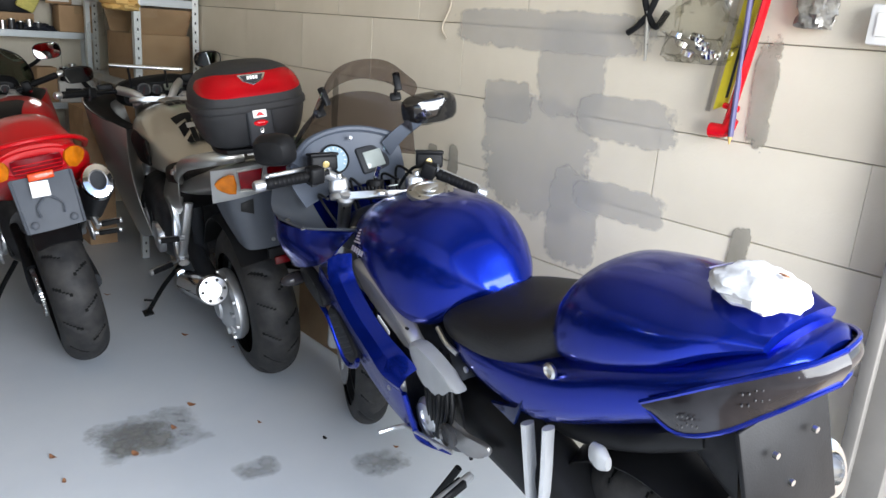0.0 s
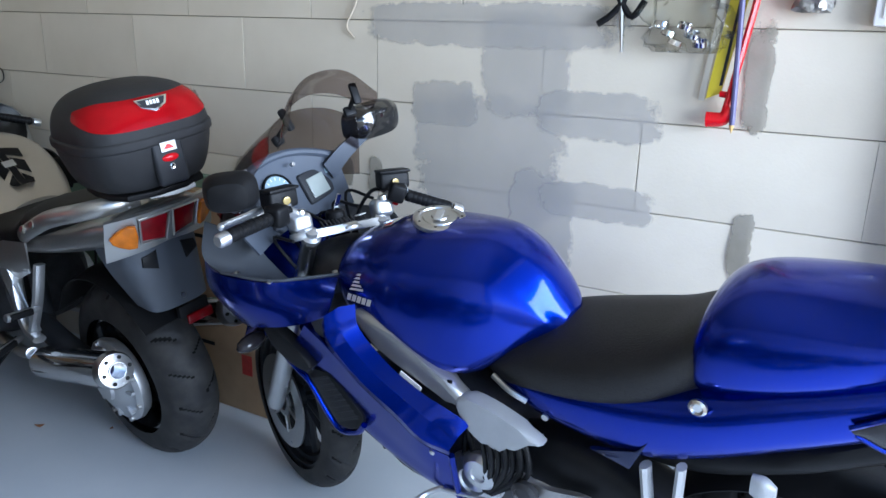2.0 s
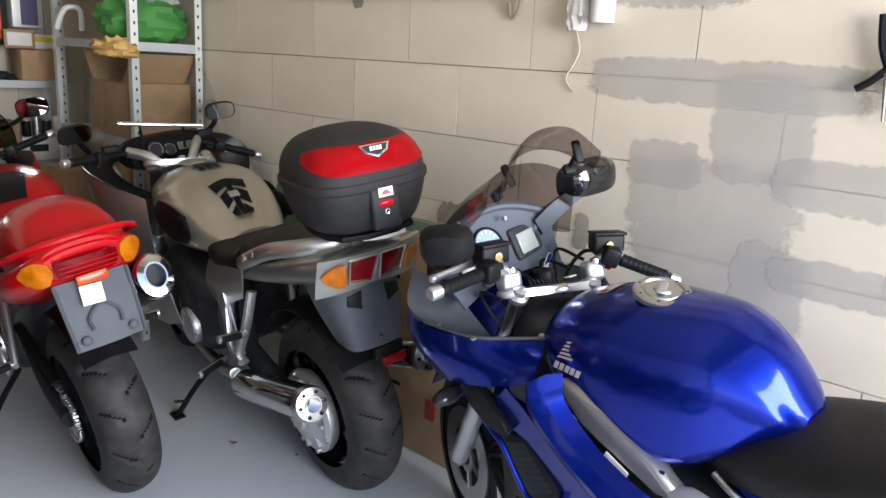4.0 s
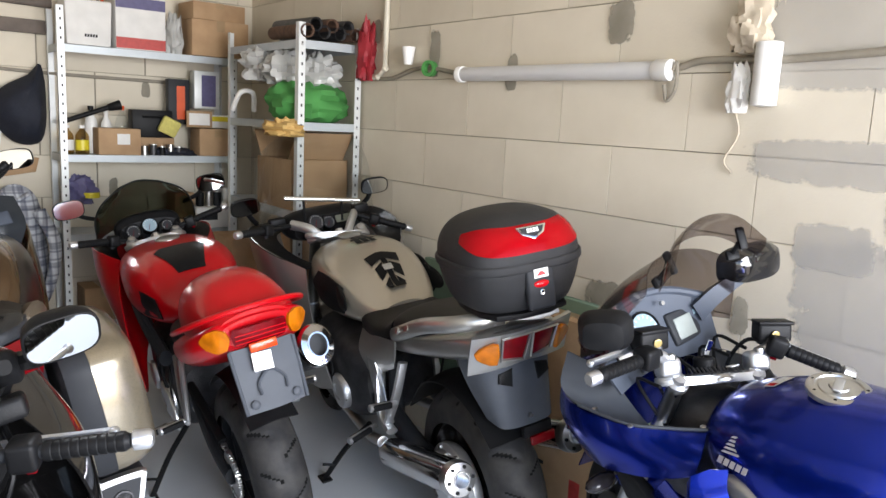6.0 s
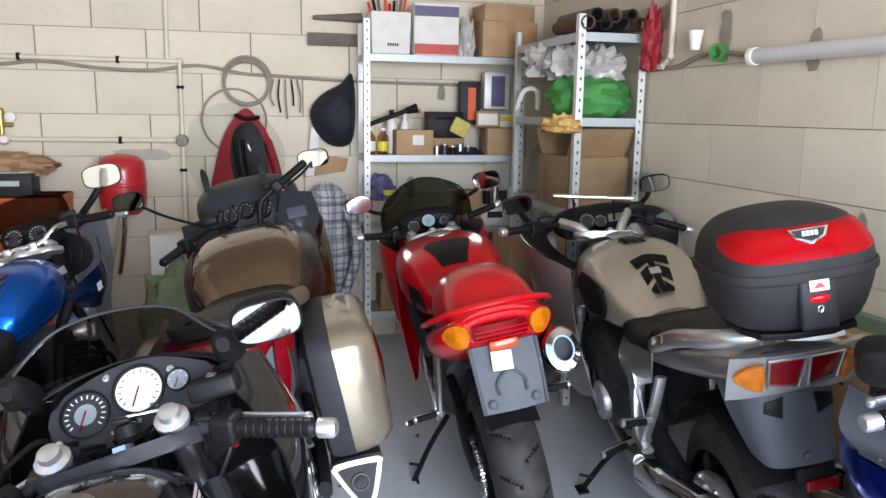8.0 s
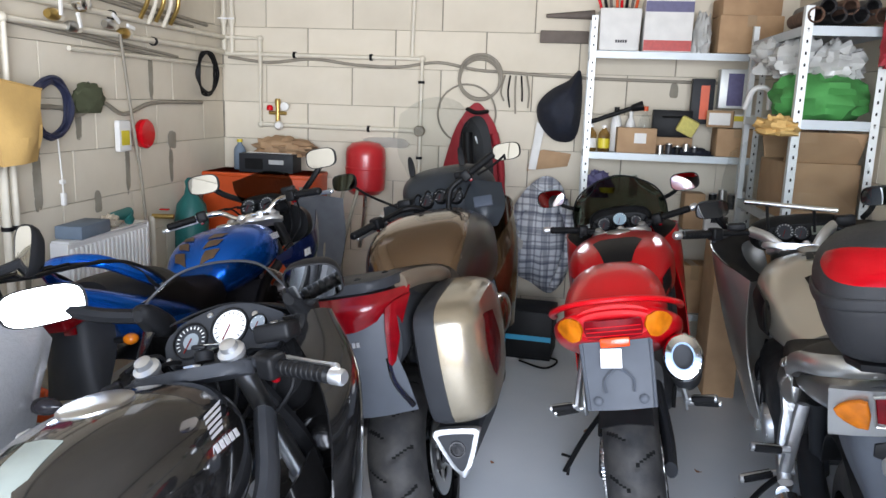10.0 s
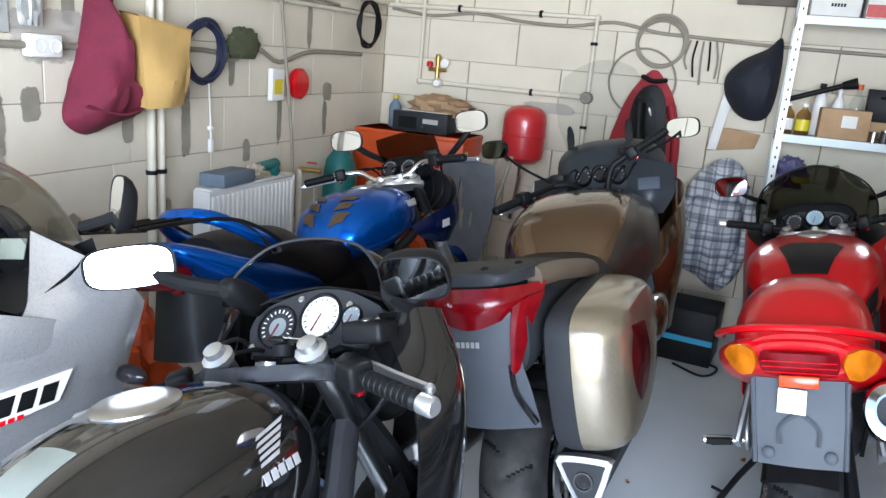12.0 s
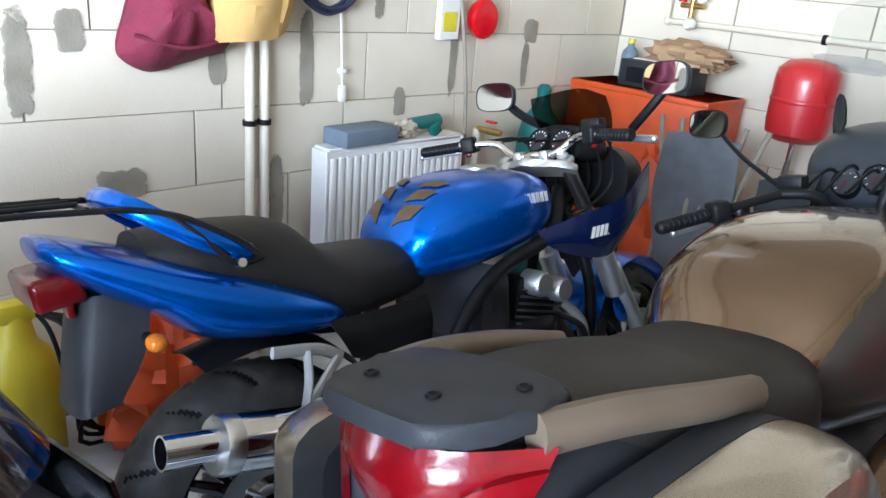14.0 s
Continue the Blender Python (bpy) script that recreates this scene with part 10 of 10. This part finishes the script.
for i, (y, z) in enumerate(((4.42, 1.80), (4.55, 1.76), (4.62, 1.86), (4.85, 1.80), (4.98, 1.77))):
    v = thing("ball_valve", pose(-1.985, y, z), "metal ball valve with a white handle", "valve", "valves on the west wall")
    part("valve_body", lathe([(.018, -.04), (.026, -.02), (.028, 0), (.026, .02), (.018, .04)], 14, pose(0, 0, 0, 90, 0, 0)), M_STEEL if i % 2 else M_BRASS, v)
    part("valve_nut", lathe([(.026, -.012), (.026, .012)], 6, pose(0, .04, 0, 90, 0, 0)), M_PIPE, v)
    part("valve_handle", box(.012, .02, .07, (.04, 0, .03), .004, 2, (20 * i, 0, 0)), M_WHITE, v)
pm = thing("circulator_pump", pose(-1.96, 4.55, 1.87), "small silver water meter and strainer", "meter")
part("meter_body", lathe([(.035, 0), (.04, .02), (.035, .05), (.02, .06)], 18, pose(0, 0, 0, 0, 90, 0)), M_CHROME, pm)
mb = drape("maroon_bag", [(-.03, .25), (.02, .22), (.05, .08), (.10, -.08), (.15, -.16), (.21, -.19), (.17, -.23), (.05, -.26), (-.08, -.285), (-.17, -.25), (-.185, -.20), (-.13, -.05), (-.085, .10), (-.06, .20)], .15, M_MAROON, (-2.01, 3.80, 1.36), 90, "maroon cloth bag hung on the wall", "bag", 7)
mb.matrix_world = mb.matrix_world @ Matrix.Diagonal((.88, 1, 1, 1))


def paper_bag(m):
    """A square-bottomed paper bag, standing open and a little crushed."""
    t = thing("kraft_bag", m, "yellow-brown paper bag stuffed and hung up", "bag")

    def face(corners, name, nu=7, nv=7, dent=.014, label=""):
        a, b, c, d = [Vector(q) for q in corners]
        rows = []
        for i in range(nv):
            v = i / (nv - 1)
            row = []
            for k in range(nu):
                u = k / (nu - 1)
                p = (a.lerp(b, u)).lerp(d.lerp(c, u), v)
                w = math.sin(math.pi * u) * math.sin(math.pi * min(1, v + .15)) * dent
                row.append(p + Vector((1 + 1.6 * noise.noise(p * 9), .5 * noise.noise(p * 13), 0)) * w)
            rows.append(row)
        return part(name, grid_mesh(rows), M_KRAFT, t, label, angle=20)
    ftl, ftr, fbr, fbl = (.085, -.21, .14), (.085, .045, .105), (.08, .005, -.155), (.08, -.17, -.165)
    btl, btr, bbr, bbl = (-.05, -.15, .15), (-.04, .19, .085), (-.04, .115, -.14), (-.05, -.14, -.15)
    mt, mb_ = (.03, .10, .10), (.035, .045, -.15)
    face((fbl, fbr, ftr, ftl), "bag_front", dent=.022)
    face((fbr, mb_, mt, ftr), "bag_gusset", 4)
    face((mb_, bbr, btr, mt), "bag_gusset", 4)
    face((bbl, fbl, ftl, btl), "bag_gusset", 4)
    face((bbl, bbr, btr, btl), "bag_back")
    face((fbl, fbr, bbr, bbl), "bag_base", 4, 4, .004)
    part("bag_rim", tube([ftl, ftr, mt, btr, btl], .004, 6, 1, closed=True), M_KRAFT, t)
    return t


paper_bag(pose(-1.93, 4.055, 1.36) @ Matrix.Diagonal((1.1, 1.12, 1.1, 1)))
part("strap", tube([(0, -.01, .34), (.03, -.04, .24), (0, -.06, .16)], .010, 8, 4), M_MAROON, mb)
part("bag_fold", tube([(-.17, -.09, -.17), (-.02, -.135, -.20), (.15, -.10, -.18)], .012, 8, 5, flat=.5), M_MAROON, mb)
bp = thing("bulb_pack", pose(-2.02, 3.369, 1.54), "blister pack with a lamp bulb on the wall", "pack")
part("card", box(.006, .15, .24, (0, 0, 0), .002, 1), M_BAGW, bp)
part("card_top", box(.007, .06, .07, (.001, -.02, .03), .001, 1), M_KRAFT, bp)
part("bulb", ellipsoid(.025, .04, .045, (.02, 0, -.03), u=16, v=10), M_CLEAR, bp)
soft("clear_pack", (-2.0, 3.51, 1.53), (.02, .045, .11), M_BAGW, 61, "crumpled clear packet hung on the wall", "packet", .3)
rt = thing("red_tester", pose(-2.0, 4.14, 1.97), "red and teal packaged tool on the wall", "tool")
part("pack", box(.03, .06, .14, (0, 0, 0), .006, 2), M_REDP, rt)
part("insert", box(.034, .03, .06, (0, 0, -.02), .006, 2), M_TEAL, rt)
soft("olive_pouch", (-1.995, 4.666, 1.43), (.03, .12, .08), M_OLIVE, 62, "olive green cloth pouch over the cable", "pouch", .2)
yb = thing("yellow_packet", pose(-2.0, 4.955, 1.25), "yellow and white hanging packet", "packet")
part("card", box(.03, .11, .16, (0, 0, 0), .004, 1), M_PAPER, yb)
part("front", box(.034, .08, .08, (0, 0, -.01), .004, 1), M_YELLOW, yb)
rd = thing("red_reel", pose(-1.985, 5.145, 1.255), "round red plastic reel on the wall", "reel")
part("disc", lathe([(.075, -.02), (.08, -.012), (.08, .012), (.07, .022), (.03, .026), (.001, .024)], 28, pose(0, 0, 0, 0, 90, 0)), M_REDP, rd)
hs = pipe_run("pull_switch", [(-2.0, 4.42, 1.30), (-2.0, 4.435, 1.1), (-2.0, 4.44, .99)], .004, M_WHITE, "white pull cord with a switch", k=3, cat="cord")
part("cord_switch", box(.02, .025, .06, (-2.0, 4.44, .98), .005, 2), M_WHITE, hs)
part("cord_knot", box(.02, .03, .02, (-2.0, 4.437, 1.06), .004, 1), M_WHITE, hs)
pipe_run("drain_hose", [(-1.97, 4.92, 1.76), (-1.96, 4.97, 1.4), (-1.96, 5.05, 1.0), (-1.95, 5.08, .55)], .008, M_CONDUIT, "thin grey drain hose", k=4, cat="hose")
tp = pipe_run("garden_tap", [(-1.97, 5.16, .05), (-1.97, 5.16, .80)], .018, M_PIPE, "standpipe with a brass tap", cat="tap")
part("tap_body", rod((-1.97, 5.16, .80), (-1.85, 5.18, .80), .014, 10, .002), M_BRASS, tp)
part("tap_lever", box(.05, .03, .008, (-1.9, 5.17, .84), .003, 1), M_REDP, tp)
ra = thing("panel_radiator", pose(-1.95, 4.66, .22), "white ribbed panel radiator on the west wall", "radiator")
part("back_panel", box(.02, .68, .56, (-.03, 0, .29), .004, 2), M_ENAMEL, ra)
part("top_grille", box(.09, .68, .012, (.0, 0, .578), .003, 1), M_ENAMEL, ra)
for s in (-1, 1):
    part("side_cover", box(.09, .012, .57, (.0, s * .345, .29), .003, 1), M_ENAMEL, ra)
for i in range(19):
    part("rib", box(.016, .026, .52, (.045, -.32 + .0355 * i, .29), .006, 2), M_ENAMEL, ra)
part("front_panel", box(.012, .68, .56, (.034, 0, .29), .003, 1), M_ENAMEL, ra)
carton(-1.95, 4.50, .805, .13, .26, .06, 4, "grey-blue flat box lying on the radiator", False, mat=M_GREYB, name="flat_box")
dr = thing("cordless_drill", pose(-1.95, 4.80, .83), "teal cordless drill lying on the radiator", "drill")
part("drill_body", rod((0, -.06, .02), (0, .1, .03), .028, 14, .006), M_TEAL, dr)
part("drill_grip", box(.035, .05, .05, (.02, .06, .0), .01, 2, (30, 0, 0)), M_TEAL, dr)
part("drill_chuck", rod((0, -.10, .02), (0, -.06, .02), .016, 12, .003), M_SATIN, dr)
soft("rag", (-1.95, 4.72, .835), (.04, .06, .035), M_KRAFTP, 64, "pale rag lying on the radiator", "rag", .3)

# ---------------------------------------------------------------- floor corner behind the bikes
oc = carton(-1.66, 6.02, 0, .66, .36, .30, 0, "dark tool cabinet in the corner", False, mat=M_SATIN, name="tool_cabinet", cat="cabinet")
ob_ = carton(-1.635, 6.02, .303, .72, .36, .69, 0, "orange plastic tool chest in the corner", False, mat=M_ORANGE, name="tool_chest", cat="chest")
part("chest_lid", box(.73, .37, .03, (0, 0, .675), .01, 2), M_ORANGE, ob_)
rb = carton(-1.59, 5.98, .995, .36, .17, .12, 0, "black radio box on the orange chest", False, mat=M_SATIN, name="radio", cat="radio")
part("radio_grille", box(.12, .003, .07, (-.08, -.0865, .055), .002, 1), M_BLACK, rb)
part("radio_panel", box(.10, .003, .03, (.07, -.0865, .07), .002, 1), M_GALV, rb)
part("radio_strip", box(.30, .06, .004, (0, 0, .123), .001, 1), M_WHITE, rb)
soft("brown_paper_bag", (-1.52, 6.06, 1.15), (.2, .12, .07), M_CARD, 71, "crumpled brown paper sack on the radio", "sack", .25)
bottle(-1.84, 6.08, .993, .04, .2, M_GREYB, M_YELLOW, "grey spray bottle with yellow nozzle")
gs = thing("gas_cylinder", pose(-1.93, 5.55, 0), "dark green gas cylinder in the corner", "cylinder")
part("cylinder", lathe([(.09, 0), (.1, .02), (.1, .72), (.085, .82), (.04, .88), (.03, .93)], 28), M_TEAL, gs)
part("cylinder_valve", lathe([(.03, .93), (.035, .96), (.02, .98)], 12), M_TEAL, gs)
fc = thing("folding_chair", pose(-1.14, 5.6, 0, 0, 0, 12), "folded grey camping chair behind the bikes", "chair")
for i in range(6):
    part("chair_tube", tube([(-.18 + .07 * i, .02 * (i % 3), .02), (-.12 + .05 * i, -.03, .5), (-.2 + .085 * i, .03, .95)], .011, 8, 4), M_CONDUIT, fc)
part("chair_cloth", sheet([[(-.14, -.05, .9), (0, -.09, .92), (.14, -.05, .9)], [(-.16, -.06, .65), (0, -.02, .62), (.16, -.06, .65)], [(-.1, -.05, .35), (0, -.08, .33), (.1, -.05, .35)]], .006), M_GREYC, fc)
soft("red_cloth", (-1.38, 5.75, .45), (.16, .14, .35), M_ORANGE, 73, "orange-red tarpaulin bundle behind the bikes", "tarpaulin", .25)
soft("green_sack", (-.62, 5.75, .3), (.25, .18, .35), M_OLIVEL, 74, "pale green sack on the floor", "sack", .2)
carton(-.72, 5.9, .5, .22, .2, .28, 8, "pale carton on the sack", False, mat=M_PAPER)
soft("plastic_wrap", (-.12, 5.85, .62), (.16, .14, .20), M_BAGW, 75, "bundle wrapped in clear plastic", "bundle", .3)
carton(-.10, 5.9, 0, .30, .24, .46, 0, "grey carton under the plastic bundle", False, mat=M_GREYB)
pcb = carton(.13, 5.72, 0, .33, .30, .29, -6, "black computer box with a blue stripe on the floor", False, mat=M_BLACK, mark=(.325, .03, 0, .13, M_CYAN), name="computer_box")
ps = drape("plaid_shirt", [(.03, .38), (.14, .30), (.18, .05), (.20, -.22), (.10, -.38), (-.02, -.33), (-.17, -.24), (-.27, -.12), (-.21, .10), (-.09, .30)], .16, M_PLAID, (.165, 6.12, .66), 0, "blue and white checked shirt draped by the shelf", "shirt", 9)
part("sleeve", tube([(.13, -.10, .24), (.20, -.14, .06), (.17, -.17, -.14), (.11, -.16, -.30)], .055, 14, 5, flat=.6, r2=.04), M_PLAID, ps)
part("sleeve", tube([(-.12, -.10, .18), (-.22, -.13, .0), (-.27, -.14, -.14)], .05, 14, 5, flat=.6, r2=.04), M_PLAID, ps)
part("collar", tube([(-.05, -.06, .33), (.02, -.10, .30), (.09, -.06, .33)], .022, 10, 5, flat=.5), M_PLAID, ps)
pcab = pipe_run("black_cable", [(.1, 5.5, .012), (.25, 5.4, .012), (.32, 5.55, .012), (.2, 5.62, .012)], .006, M_BLACK, "black cable lying on the floor", k=5, cat="cable")
ysp = thing("yellow_sprayer", pose(-1.88, 3.26, 0), "yellow plastic pump sprayer on the floor", "sprayer")
part("sprayer_tank", lathe([(.09, 0), (.1, .02), (.1, .28), (.085, .34), (.05, .38), (.04, .44), (.03, .46)], 26), M_YELLOW, ysp)
part("sprayer_top", box(.06, .1, .06, (0, 0, .47), .015, 2), M_YELLOW, ysp)
for i in range(4):
    part("sprayer_hose", tube([(0, .05, .46), (.1 + .03 * i, .06 + .04 * i, .42), (.12, .1, .2 - .04 * i), (.06, .2 + .05 * i, .02)], .007, 8, 5), M_BLACK, ysp)
soft("orange_tarp", (-1.75, 3.62, .2), (.20, .2, .26), M_ORANGE, 77, "orange tarpaulin heap on the floor", "tarpaulin", .3)
soft("red_can", (-1.62, 3.0, .15), (.12, .1, .18), M_REDT, 79, "red fuel can on the floor", "can", .05)
soft("green_bottle", (-1.40, 2.95, .12), (.07, .07, .14), M_GREENF, 80, "green plastic bottle on the floor", "bottle", .05)
# cartons flat against the east wall
c1 = carton(1.56, 3.20, .42, .14, .46, .40, 0, "brown carton standing against the east wall", True, mark=None)
c2 = carton(1.565, 3.18, 0, .13, .52, .415, 0, "brown carton on the floor against the east wall", True)
for c, z in ((c1, .2), (c2, .2)):
    part("printed_mark", box(.001, .05, .08, (-.071, -.12, z), 0), M_PRINTR, c)
    part("printed_line", box(.001, .12, .014, (-.071, .10, z + .05), 0), M_BLACK, c)
gb = thing("green_board", pose(1.60, 3.5, .42), "pale green board leaning on the wall", "board")
part("board", box(.03, 1.3, .50, (0, 0, .20), .003, 1), M_GREENB, gb)
# cloth on the seat cowl of the blue tourer
cl = part("cloth_hat", crumple(.10, .075, .032, 91, .14, 8), M_CLOTH)
cl.matrix_world = pose(BLUE_AT[0], BLUE_AT[1], 0, 0, 0, BLUE_AT[2]) @ pose(0, 0, 0, 0, -BLUE_AT[3], 0) @ pose(-.012, -.145, 1.088, 2, 0, 72) @ Matrix.Diagonal((.86, .86, .75, 1))
tagged(cl, "white cloth cap with blue trim lying on the seat cowl", "cap")
part("cap_patch", box(.02, .012, .002, (-.03, -.03, .034), 0, 1, (20, 0, 0)), M_LEAF, cl)
part("cap_trim", box(.012, .06, .003, (.085, .02, .014), 0, 1, (0, 30, 0)), M_PRINTB, cl)


def pavers():
    """Brown interlocking paving stones in front of the sill."""
    bm = box(.192, .092, .04, (0, 0, 0), .004, 1)
    me = bpy.data.meshes.new("paver")
    bm.to_mesh(me)
    bm.free()
    me.materials.append(M_PAVER)
    for j in range(10):
        for i in range(14):
            ob = new("paver", me)
            ob.parent = ground
            ob.matrix_world = pose(-.9 + .2 * i + .1 * (j % 2), .06 + .1 * j - .02, -.0225)


pavers()

blue_tourer()
silver_tourer()
top_case()

red_twin()
bronze_tourer()

black_twin()
blue_naked()
silver_sport()

blocks_all()
